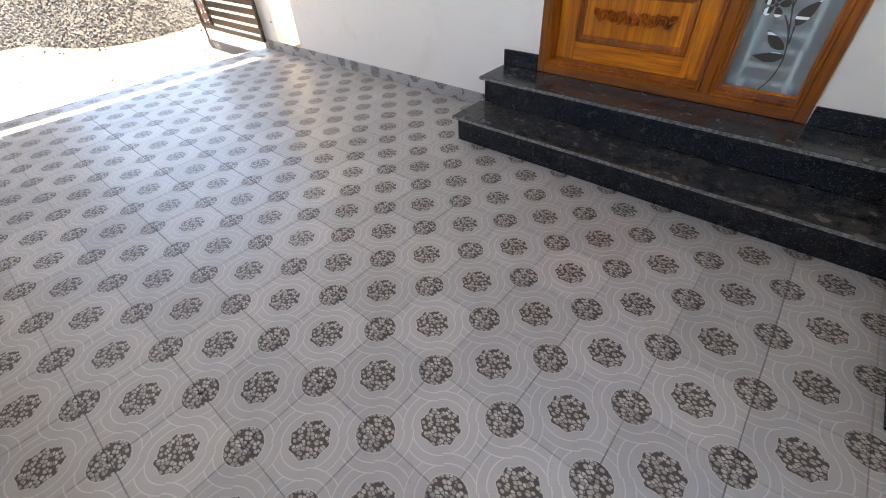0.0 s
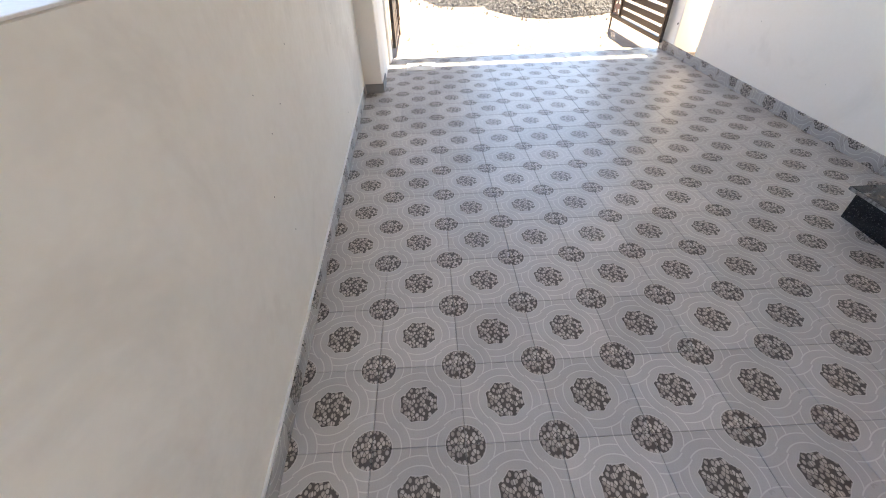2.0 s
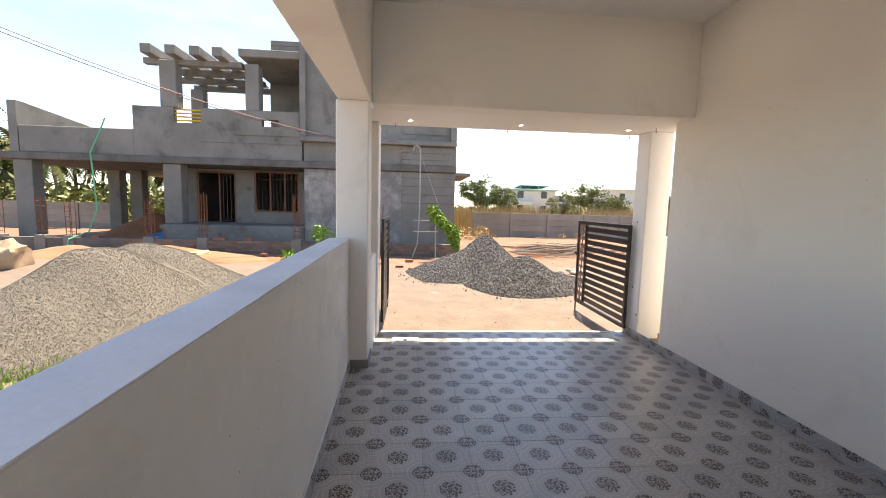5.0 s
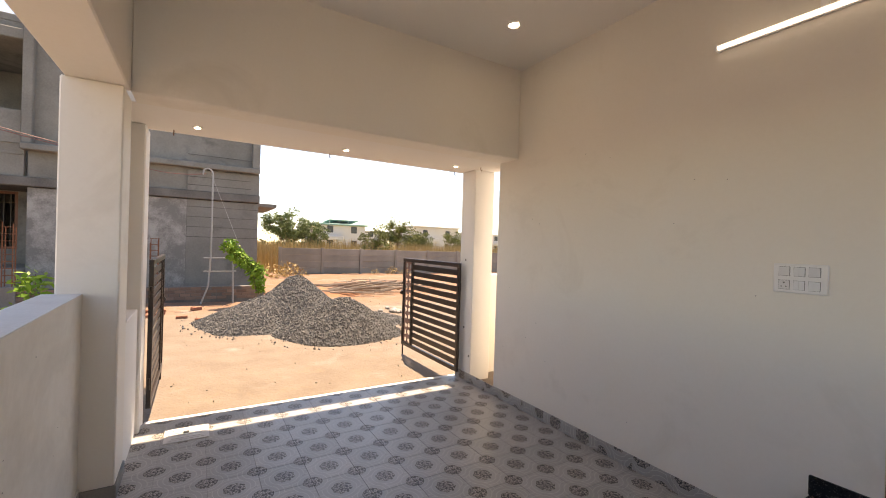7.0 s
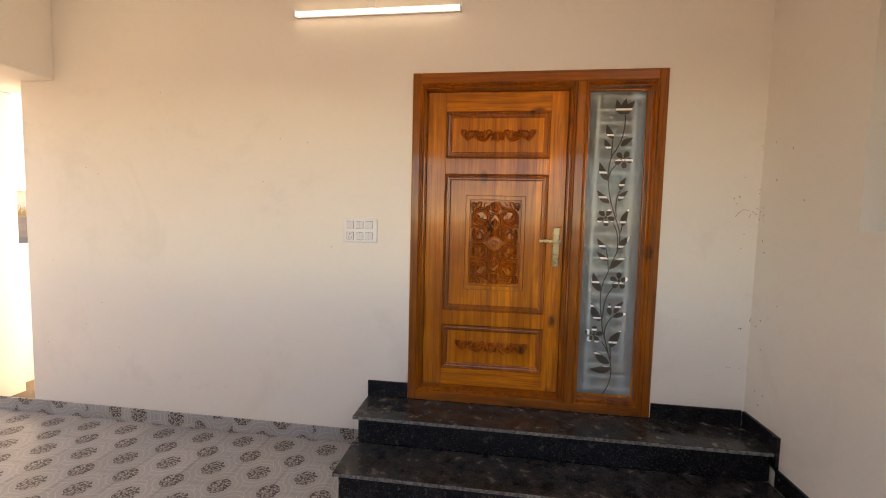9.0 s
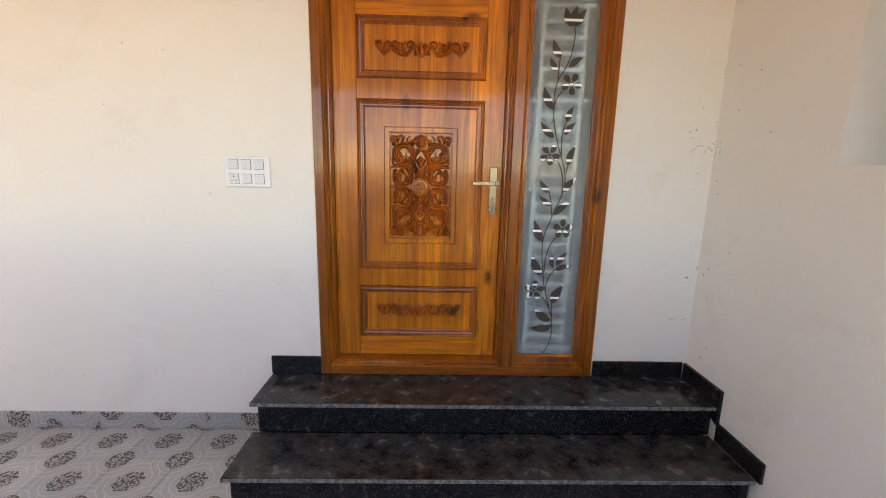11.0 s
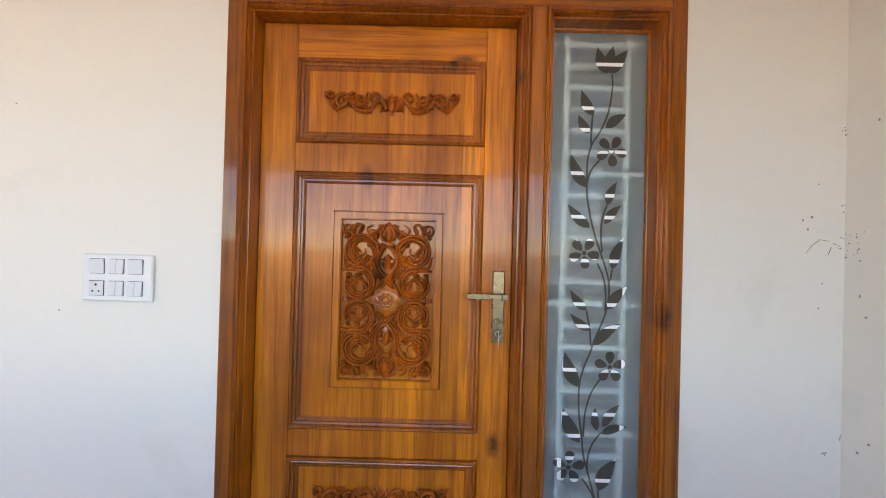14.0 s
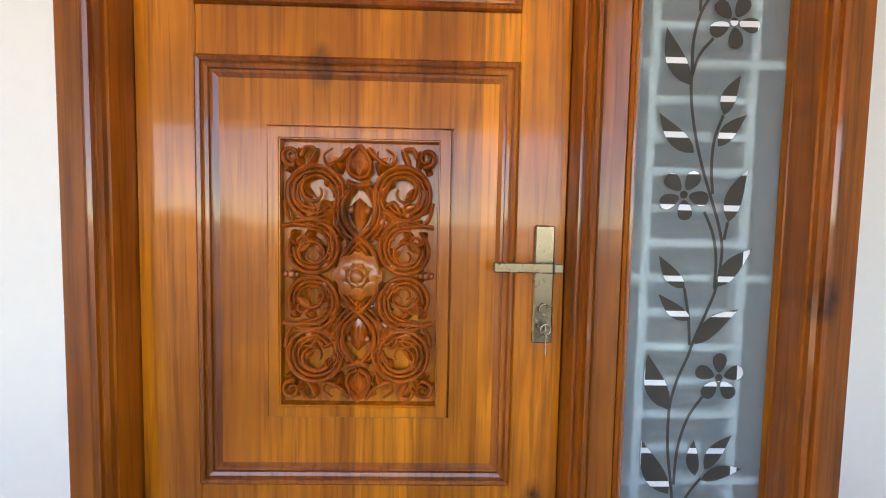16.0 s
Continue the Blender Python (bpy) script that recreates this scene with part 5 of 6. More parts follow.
# ---------------------------------------------------------------- gate leaves
def gate_leaf(name, y, hinge_x, free_x, label):
    z0, z1 = 0.085, 1.382
    t = thing(name, ((hinge_x + free_x) / 2, y, G), label, "gate", "gate leaves")
    w = 0.019
    part("top_rail", Shape().box(free_x, hinge_x, y - w, y + w, z1 - 0.05, z1, 0.004), GATE, t)
    part("bottom_rail", Shape().box(free_x, hinge_x, y - w, y + w, z0, z0 + 0.05, 0.004), GATE, t)
    px = free_x + 0.27
    for a, b in ((free_x, free_x + 0.045), (px, px + 0.045), (hinge_x - 0.045, hinge_x)):
        part("upright", Shape().box(a, b, y - w + 0.001, y + w - 0.001, z0 + 0.05, z1 - 0.05, 0.004), GATE, t)
    n = 12
    step = (z1 - z0 - 0.13) / n
    for k in range(n):
        z = z0 + 0.075 + step * k
        part("slat", Shape().box(px + 0.045, hinge_x - 0.045, y - 0.005, y + 0.005, z, z + step * 0.70, 0.003), GATE, t)
    # cut sheet with oval holes
    a0, a1 = free_x + 0.045, px
    b0, b1 = z0 + 0.05, z1 - 0.05
    s = Shape()
    rnd = random.Random(7)
    rows = 11
    for r in range(rows):
        cols = 2
        for c in range(cols):
            u0, u1 = a0 + (a1 - a0) * c / cols, a0 + (a1 - a0) * (c + 1) / cols
            v0, v1 = b0 + (b1 - b0) * r / rows, b0 + (b1 - b0) * (r + 1) / rows
            cu, cv = (u0 + u1) / 2 + rnd.uniform(-0.008, 0.008), (v0 + v1) / 2 + rnd.uniform(-0.012, 0.012)
            ru, rv, tw = (u1 - u0) * rnd.uniform(0.28, 0.41), (v1 - v0) * rnd.uniform(0.28, 0.40), rnd.uniform(-0.5, 0.5)
            for yy in (y - 0.002, y + 0.002):
                vs = []
                for k in range(16):
                    an = 2 * math.pi * k / 16
                    ca, sa = math.cos(an), math.sin(an)
                    m = 1 / max(abs(ca), abs(sa))
                    vs.append(((u0 + u1) / 2 + (u1 - u0) / 2 * ca * m, yy, (v0 + v1) / 2 + (v1 - v0) / 2 * sa * m))
                for k in range(16):
                    an = 2 * math.pi * k / 16
                    e, g = ru * math.cos(an), rv * math.sin(an)
                    vs.append((cu + e * math.cos(tw) - g * math.sin(tw), yy, cv + e * math.sin(tw) + g * math.cos(tw)))
                s.mesh_of(vs, [(k, (k + 1) % 16, 16 + (k + 1) % 16, 16 + k) for k in range(16)])
    part("cut_sheet", s, GATE_P, t, "bronze sheet pierced with pebble-shaped holes")
    lock = Shape()
    lock.tube([(free_x - 0.004, y, 0.86), (free_x - 0.05, y, 0.86)], 0.035, 16)
    part("pull_ring", lock, GATE, t, "round black lock boss", smooth=30)
    for z in (0.28, 1.02):
        bolt = Shape()
        bolt.tube([(free_x - 0.022, y, z - 0.10), (free_x - 0.022, y, z + 0.14)], 0.008, 8)
        bolt.box(free_x - 0.034, free_x + 0.001, y - 0.014, y + 0.014, z - 0.03, z + 0.0, 0.003)
        part("bolt", bolt, GATE, t, "black drop bolt", smooth=30)
    for z in (0.30, 1.10):
        part("hinge", Shape().tube([(hinge_x + 0.012, y, z - 0.05), (hinge_x + 0.012, y, z + 0.05)], 0.011, 10), GATE, t, smooth=30)
    foot = Shape().tube([(free_x + 0.02, y, G), (free_x + 0.02, y, z0)], 0.012, 8)
    part("floor_pin", foot, GATE, t, smooth=30)


gate_leaf("gate_leaf", 2.90, -3.76, -5.30, "open dark brown slatted metal gate leaf beside the white pillar")
gate_leaf("gate_leaf", -0.125, -4.02, -5.40, "open dark brown slatted metal gate leaf by the low wall")


# ---------------------------------------------------------------- heaps of stone
def heap_height(x, y, c, rx, ry, h, seed):
    d = math.hypot((x - c[0]) / rx, (y - c[1]) / ry)
    d *= 1 + 0.16 * noise.noise(Vector((math.atan2(y - c[1], x - c[0]) * 1.3, seed, 0)))
    if d >= 1:
        return -0.2
    prof = (1 - d) ** 0.95 if d > 0.12 else 0.88 ** 0.95 + (0.12 - d) * 0.35
    return h * prof * (1 + 0.10 * noise.noise(Vector((x * 1.6, y * 1.6, seed))))


def stone(vs, fs, p, r, rnd):
    n = len(vs)
    q = Euler((rnd.uniform(0, 6), rnd.uniform(0, 6), rnd.uniform(0, 6))).to_matrix()
    ax = [Vector(a) for a in ((1, 0, 0), (-1, 0, 0), (0, 1, 0), (0, -1, 0), (0, 0, 1), (0, 0, -1))]
    for a in ax:
        a = Vector((a.x * rnd.uniform(0.7, 1.3), a.y * rnd.uniform(0.6, 1.1), a.z * rnd.uniform(0.5, 0.9)))
        vs.append(Vector(p) + q @ (a * r))
    for a, b, c in ((0, 2, 4), (2, 1, 4), (1, 3, 4), (3, 0, 4), (2, 0, 5), (1, 2, 5), (3, 1, 5), (0, 3, 5)):
        fs.append((n + a, n + b, n + c))


def stone_heap(name, lumps, label, mats, count, size, seed, spill):
    """A heap built of lumps (centre, rx, ry, height), covered in loose stones."""
    rnd = random.Random(seed)
    x0 = min(c[0] - rx for c, rx, ry, h in lumps) - 0.1
    x1 = max(c[0] + rx for c, rx, ry, h in lumps) + 0.1
    y0 = min(c[1] - ry for c, rx, ry, h in lumps) - 0.1
    y1 = max(c[1] + ry for c, rx, ry, h in lumps) + 0.1

    def top(x, y):
        return max(heap_height(x, y, c, rx, ry, h, seed) for c, rx, ry, h in lumps)

    nx, nyy = 60, 60
    s = Shape()
    s.mesh_of([(x0 + (x1 - x0) * i / nx, y0 + (y1 - y0) * j / nyy, G - 0.03 + top(x0 + (x1 - x0) * i / nx, y0 + (y1 - y0) * j / nyy)) for i in range(nx + 1) for j in range(nyy + 1)],
              [(i * (nyy + 1) + j, (i + 1) * (nyy + 1) + j, (i + 1) * (nyy + 1) + j + 1, i * (nyy + 1) + j + 1) for i in range(nx) for j in range(nyy)])
    c0 = lumps[0][0]
    t = thing(name, (c0[0], c0[1], G), label, "stone heap")
    part("core", s, mats[0], t, smooth=60)
    vs, fs = [], []
    made = 0
    while made < count:
        x, y = rnd.uniform(x0 - spill, x1 + spill), rnd.uniform(y0 - spill, y1 + spill)
        z = top(x, y)
        if z < 0.0:
            d = min(math.hypot((x - c[0]) / rx, (y - c[1]) / ry) for c, rx, ry, h in lumps)
            if rnd.random() > 0.07 * max(0.0, 1.35 - d):
                continue
            z = 0.035
        r = size * rnd.uniform(0.55, 1.35)
        stone(vs, fs, (x, y, G - 0.03 + z + r * 0.25), r, rnd)
        made += 1
    q = Shape()
    q.mesh_of(vs, fs)
    part("loose_stones", q, mats[1], t, "loose crushed stones", kind="stuff")


stone_heap("stone_heap", [((-8.70, 2.03), 1.25, 1.18, 1.03), ((-8.55, 1.45), 1.25, 1.30, 0.60), ((-6.98, 2.48), 0.98, 1.12, 0.76), ((-8.1, 3.5), 0.9, 0.8, 0.2)], "heap of blue-grey crushed stone on the sandy ground", (HEAP_D, STONE_D), 15000, 0.021, 3, 0.25)
stone_heap("gravel_heap", [((-6.07, -4.15), 1.85, 1.87, 1.02), ((-4.5, -3.76), 2.21, 1.51, 1.09)], "large heap of fine tan gravel beyond the low wall", (HEAP_L, STONE_L), 60000, 0.0068, 5, 0.2)
stone_heap("sand_heap", [((-6.2, -8.6), 1.5, 1.5, 0.55)], "small heap of coarse yellow sand", (HEAP_L, STONE_L), 9000, 0.008, 8, 0.1)


def earth_heap(name, lumps, mat, label, seed):
    s = Shape()
    nx = 28
    x0, x1 = min(c[0] - rx for c, rx, ry, h in lumps), max(c[0] + rx for c, rx, ry, h in lumps)
    y0, y1 = min(c[1] - ry for c, rx, ry, h in lumps), max(c[1] + ry for c, rx, ry, h in lumps)
    pts = []
    for i in range(nx + 1):
        for j in range(nx + 1):
            x, y = x0 + (x1 - x0) * i / nx, y0 + (y1 - y0) * j / nx
            z = max(heap_height(x, y, c, rx, ry, h, seed) for c, rx, ry, h in lumps)
            pts.append((x, y, G - 0.02 + z + 0.03 * noise.noise(Vector((x * 4, y * 4, seed)))))
    s.mesh_of(pts, [(i * (nx + 1) + j, (i + 1) * (nx + 1) + j, (i + 1) * (nx + 1) + j + 1, i * (nx + 1) + j + 1) for i in range(nx) for j in range(nx)])
    c = lumps[0][0]
    solid(name, s, mat, label, "earth heap", smooth=60, at=(c[0], c[1], G))


earth_heap("earth_heap", [((-17.5, -10.6), 1.6, 2.2, 1.1)], EARTH, "heap of dark red earth under the unfinished porch", 11)
earth_heap("earth_heap", [((-10.6, -6.6), 1.0, 3.2, 0.42), ((-10.9, -9.0), 0.9, 1.6, 0.35)], SANDY, "low bank of orange sand along the brick wall", 12)
earth_heap("earth_heap", [((-10.8, -2.2), 0.9, 2.0, 0.16)], EARTH, "low spread of red soil by the brick wall", 13)
earth_heap("earth_heap", [((-13.2, 3.6), 1.4, 1.8, 0.22)], EARTH, "low spread of red soil by the stacked poles", 14)


# ---------------------------------------------------------------- the unfinished house
def house():
    t = thing("house_under_construction", (-17, -6, G), "unfinished two-storey house of bare grey cement plaster", "house")
    P = lambda name, s, m=CONCRETE, label="": part(name, s, m, t, label)
    # ground floor
    P("wall", wall_with_holes(-14.25, -14.02, -3.53, -0.10, -0.2, 2.74, [(-2.42, -1.25, 1.5, 2.62)]), CONCRETE_L, "pale patched plaster wall")
    P("wall", Shape().box(-14.24, -14.03, -0.10, 1.84, -0.2, 2.74, 0.006))
    P("wall", wall_with_holes(-15.8, -15.6, -8.6, -3.53, 0.5, 2.74, [(-7.95, -6.50, 0.72, 2.66), (-5.82, -4.12, 1.13, 2.72)]))
    P("wall", Shape().box(-22, -14.25, 1.62, 1.84, -0.2, 6.9))
    P("wall", Shape().box(-22, -15.8, -8.8, -8.6, -0.2, 2.74))
    P("wall", Shape().box(-15.6, -14.25, -3.53, -3.33, -0.2, 2.74))
    P("wall", wall_with_holes(-22.2, -22.0, -8.8, 1.84, -0.2, 2.74, [(-5.3, -4.6, 1.2, 2.5)]))
    P("floor_slab", Shape().box(-22, -14.25, -8.6, 1.62, 0.5, 0.62))
    P("porch_plinth", Shape().box(-15.6, -13.5, -8.1, -3.54, -0.2, 0.70, 0.02))
    for k in range(2):
        P("porch_step", Shape().box(-13.5, (-13.35, -13.2)[k], -7.9, -6.2, (0.22, -0.2)[k], (0.46, 0.22)[k], 0.01))
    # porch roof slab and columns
    # The slab edge colour holds the damp and a band of shadow.
    P("porch_slab", Shape().box(-24, -13.9, -13.95, 1.87, 2.76, 3.0, 0.02), CONCRETE_D, "slab edge dark with damp and a shadow band")
    for x, y0, y1, zb in ((-14.2, -13.02, -12.44, -0.2), (-14.2, -8.27, -7.68, 0.70), (-18.5, -13.0, -12.5, -0.2), (-18.2, -11.9, -11.4, -0.2)):
        P("column", Shape().box(x - 0.25, x + 0.2, y0, y1, zb, 2.76, 0.02))
    P("sunshade", Shape().box(-17.5, -14.4, 1.84, 2.45, 2.68, 2.80, 0.01))
    # first-floor parapets
    P("parapet", Shape().box(-14.2, -14.0, -12.78, -9.16, 3.0, 3.88, 0.02))
    P("parapet", Shape().slab([(-14.2, 3.0), (-13.98, 3.0), (-13.98, 4.66), (-14.2, 4.66), (-22.0, 3.95), (-22.0, 3.0)][::1], 1, -13.05, -12.78), CONCRETE, "end parapet with a sloping top")
    P("parapet", wall_with_holes(-14.2, -14.0, -9.16, -3.6, 3.0, 4.66, [(-7.84, -6.95, 4.15, 4.66), (-4.93, -4.35, 4.12, 4.36)]))
    fr = wall_with_holes(-14.0, -13.95, -5.86, -3.66, 3.82, 4.62, [(-4.93, -4.35, 4.12, 4.36)])
    P("parapet_panel", fr)
    P("plaster_band", Shape().box(-14.0, -13.97, -6.98, -3.62, 3.54, 3.60, 0.004))
    for z in (4.24, 4.36, 4.48, 4.60):
        P("yellow_rail", Shape().tube([(-14.1, -7.86, z), (-14.1, -6.93, z)], 0.028, 8), YELLOW, "yellow painted rail")
    # right block, upper storey
    P("wall", wall_with_holes(-14.25, -14.02, -3.53, 1.84, 3.0, 7.1, [(-2.3, -1.1, 4.6, 6.2)]))
    P("balcony_band", Shape().box(-14.03, -13.72, -3.62, 1.84, 3.66, 3.82, 0.02), CONCRETE, "projecting plaster band")
    P("balcony_band", Shape().box(-14.03, -13.80, -3.62, -3.42, 3.82, 7.0, 0.02))
    P("balcony_band", Shape().box(-14.03, -13.80, 1.62, 1.84, 3.82, 5.6, 0.02))
    P("fascia", Shape().box(-14.03, -13.94, -0.10, 1.85, 3.0, 3.62, 0.01))
    # Grooves are thin raised strips; their shade is put in the colour.
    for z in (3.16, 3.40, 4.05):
        P("groove", Shape().box(-13.945, -13.935, -0.10, 1.61, z, z + 0.022, 0.001), CONCRETE_D, "dark strip painted as the shade of a groove")
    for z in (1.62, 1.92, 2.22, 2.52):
        P("groove", Shape().box(-14.034, -14.022, -0.10, 1.84, z, z + 0.022, 0.001), CONCRETE_D, "dark strip painted as the shade of a groove")
    P("groove", Shape().box(-14.034, -14.022, -0.12, -0.09, 1.62, 2.74, 0.001), CONCRETE_D, "dark strip painted as the shade of a groove")
    P("wall", wall_with_holes(-17.2, -17.0, -5.6, -3.53, 3.0, 6.4, [(-4.1, -3.75, 3.0, 5.6)]))
    P("wall", Shape().box(-22, -17.2, -5.6, -5.4, 3.0, 6.4))
    P("roof_slab", Shape().box(-18, -13.85, -5.62, -3.53, 6.38, 6.64, 0.02))
    P("roof_slab", Shape().box(-22, -14.1, -4.64, 1.84, 6.86, 7.05, 0.02))
    P("roof_upstand", Shape().box(-16, -14.1, -4.64, -3.5, 6.64, 6.86, 0.02))
    for x, y0, y1 in ((-14.2, -8.26, -7.72), (-14.2, -5.48, -5.02), (-17.6, -8.95, -8.45)):
        P("column", Shape().box(x - 0.22, x + 0.2, y0, y1, 3.0 if x < -15 else 4.66, 6.12 if x < -15 else 6.2, 0.02))
    for y0 in (-8.62, -7.86, -7.10, -6.38):
        P("pergola_beam", Shape().box(-18.2, -13.6, y0 + 0.02, y0 + 0.34, 6.27, 6.56, 0.015))
    for x in (-14.3, -15.4, -16.5, -17.6):
        P("pergola_beam", Shape().box(x - 0.13, x + 0.13, -8.85, -5.63, 6.10, 6.30, 0.015))
    # joinery
    joinery(t, -15.62, -7.95, -6.50, 0.72, 2.66, (-7.12,), True)
    joinery(t, -15.62, -5.82, -4.12, 1.13, 2.72, (-5.22, -4.66), False)
    joinery(t, -14.08, -2.42, -1.25, 1.5, 2.62, (-1.82,), False)
    for y in (-6.1, ):
        P("meter_box", Shape().box(-15.6, -15.58, y, y + 0.18, 1.95, 2.1, 0.004), CONCRETE_D)


def joinery(t, x, y0, y1, z0, z1, splits, door):
    w = 0.07
    rails = [(x - 0.09, x, y0, y0 + w, z0, z1), (x - 0.09, x, y1 - w, y1, z0, z1), (x - 0.089, x - 0.001, y0 + w, y1 - w, z1 - w, z1)]
    if not door:
        rails.append((x - 0.089, x - 0.001, y0 + w, y1 - w, z0, z0 + w))
    rails += [(x - 0.088, x - 0.002, y - 0.03, y + 0.03, z0 + (0 if door else w), z1 - w) for y in splits]
    for r in rails:
        part("window_frame" if not door else "door_frame_timber", Shape().box(*r), WOODRED, t, "red-brown timber frame")
    y = y0 + 0.14 if not door else splits[0] + 0.12
    while y < y1 - 0.1:
        part("iron_bar", Shape().tube([(x - 0.05, y, z0 + 0.02), (x - 0.05, y, z1 - w)], 0.010, 5, True), GATE, t, "thin dark iron bar")
        y += 0.14


house()


# ---------------------------------------------------------------- brick boundary wall and building-site things
def rebar_cage(x, y, z, h):
    t = thing("rebar_cage", (x, y, z), "rusty rebar starter cage with brick-red bars", "rebar", "rebar columns along the wall")
    for dx, dy in ((-0.08, -0.08), (0.08, -0.08), (0.08, 0.08), (-0.08, 0.08)):
        part("bar", Shape().tube([(x + dx, y + dy, z), (x + dx * 1.1, y + dy * 1.05, z + h * random.uniform(0.92, 1.08))], 0.011, 5), RUST, t)
    k = 0.1
    while k < h:
        ringp = [(x + 0.085 * a, y + 0.085 * b, z + k) for a, b in ((-1, -1), (1, -1), (1, 1), (-1, 1), (-1, -1))]
        part("stirrup", Shape().tube(ringp, 0.007, 4), RUST, t)
        k += 0.15


bw = Shape().box(-12.22, -12.03, -30, 1.82, -0.3, 0.33, 0.006)
brick_wall = solid("wall_brick", bw, CONCRETE_D, "low unfinished brick boundary wall with cement wash", kind="structure")
for yb, hh in ((-10.7, 1.15), (-7.65, 1.15), (-6.1, 1.3), (-3.3, 1.35), (-11.9, 0.95), (-9.9, 1.0)):
    solid("brick_pier", Shape().box(-12.27, -11.99, yb - 0.15, yb + 0.15, -0.2, 0.40, 0.01), CONCRETE, "short cement pier in the brick wall", "pier", group="piers of the brick wall", at=(-12.13, yb, -0.2))
    rebar_cage(-12.13, yb, 0.40, hh)
rebar_cage(-12.6, -0.75, G, 1.6)

course = Shape().box(0.0, 0.014, 0.006, 0.229, 0.005, 0.077, 0.003).data("brick", BRICKS)
bpos = random.Random(23)
for r in range(4):
    for k in range(44):
        y = -8.5 + 0.235 * k + (0.117 if r % 2 else 0.0)
        if y < 1.55 and bpos.random() < 0.93:
            piece("brick", course, brick_wall, (-12.033 + bpos.uniform(-0.004, 0.003), y, 0.0 + 0.082 * r))
bm_brick = Shape().box(-0.10, 0.10, -0.06, 0.06, 0, 0.075, 0.004).data("brick", REDBRICK)
rb = random.Random(21)


def loose_brick(x, y, z, turn):
    ob = new("brick", bm_brick)
    ob.matrix_world = pose(x, y, z, 0, 0, turn)
    tagged(ob, "loose red brick lying on the building site", "brick", "loose bricks")


for k in range(9):
    loose_brick(-9.9 + rb.uniform(-1.0, 0.8), 0.15 + rb.uniform(-0.9, 0.5), G + 0.0, rb.uniform(0, 180))
for y in (-5.7, -5.55, -4.8, -4.72, -9.2):
    loose_brick(-12.12, y, 0.332, 90 + rb.uniform(-10, 10))
for k in range(8):
    loose_brick(-11.2 + rb.uniform(-0.6, 0.5), -4.2 + rb.uniform(-1.6, 1.6), G + 0.03, rb.uniform(0, 180))


def water_pipe():
    pts = [(-11.55, 0.30, G), (-11.55, 0.46, 0.4), (-11.55, 0.50, 1.2), (-11.55, 0.50, 3.20), (-11.55, 0.46, 3.30), (-11.55, 0.38, 3.34), (-11.55, 0.30, 3.30), (-11.55, 0.28, 3.18)]
    t = thing("water_pipe", (-11.55, 0.4, G), "tall thin grey hooked water pipe standing by the wall", "pipe")
    part("pipe", Shape().tube(pts, 0.020, 8), PVC, t, smooth=40)
    part("stay", Shape().tube([(-11.55, 1.02, G), (-11.6, 1.0, 1.25)], 0.022, 6), PVC, t)
    for z in (0.76, 1.10):
        part("cross_bar", Shape().tube([(-11.58, 0.34, z), (-11.58, 1.08, z)], 0.016, 6), PVC, t)
    part("guy_wire", Shape().tube([(-11.55, 0.46, 3.2), (-11.5, 1.45, 0.6)], 0.006, 4), PVC, t)


water_pipe()


def leaf_cloud(s, centre, radii, n, size, rnd, stretch=2.2, droop=0.0):
    """Small two-triangle leaves scattered through a ball."""
    vs, fs = [], []
    for _ in range(n):
        while True:
            p = Vector((rnd.uniform(-1, 1), rnd.uniform(-1, 1), rnd.uniform(-1, 1)))
            if 0.15 < p.length < 1:
                break
        q = Vector((centre[0] + p.x * radii[0], centre[1] + p.y * radii[1], centre[2] + p.z * radii[2]))
        d = Vector((rnd.gauss(0, 1), rnd.gauss(0, 1), rnd.gauss(-droop, 0.7))).normalized()
        w = d.orthogonal().normalized()
        w.rotate(Matrix.Rotation(rnd.uniform(0, 6.28), 3, d))
        l = size * rnd.uniform(0.6, 1.4)
        a = len(vs)
        vs += [q, q + d * l * 0.5 + w * l / stretch * 0.5, q + d * l, q + d * l * 0.5 - w * l / stretch * 0.5]
        fs += [(a, a + 1, a + 2, a + 3)]
    s.mesh_of(vs, fs)


def sapling():
    rnd = random.Random(31)
    t = thing("sapling", (-11.1, 1.42, G), "leaning young tree with bright green leaves", "sapling")
    trunk = [(-11.1, 1.50, G), (-11.1, 1.52, 0.30), (-11.1, 1.44, 0.75), (-11.08, 1.20, 1.05), (-11.06, 0.95, 1.40)]
    part("trunk", Shape().tube(trunk, [0.03, 0.026, 0.02, 0.014, 0.007], 6), BARK, t, smooth=40)
    c = Shape()
    for y, z, r, n in ((1.55, 0.55, 0.18, 70), (1.52, 0.78, 0.22, 110), (1.40, 0.92, 0.20, 100), (1.22, 1.03, 0.18, 90), (1.03, 1.22, 0.20, 100), (0.90, 1.42, 0.20, 100), (1.62, 0.35, 0.12, 40)):
        leaf_cloud(c, (-11.08, y, z), (r, r, r * 0.85), n * 2, 0.11, rnd, 2.0, 0.5)
    part("crown", c, LEAF_B, t, "bright fresh green leaves")


sapling()


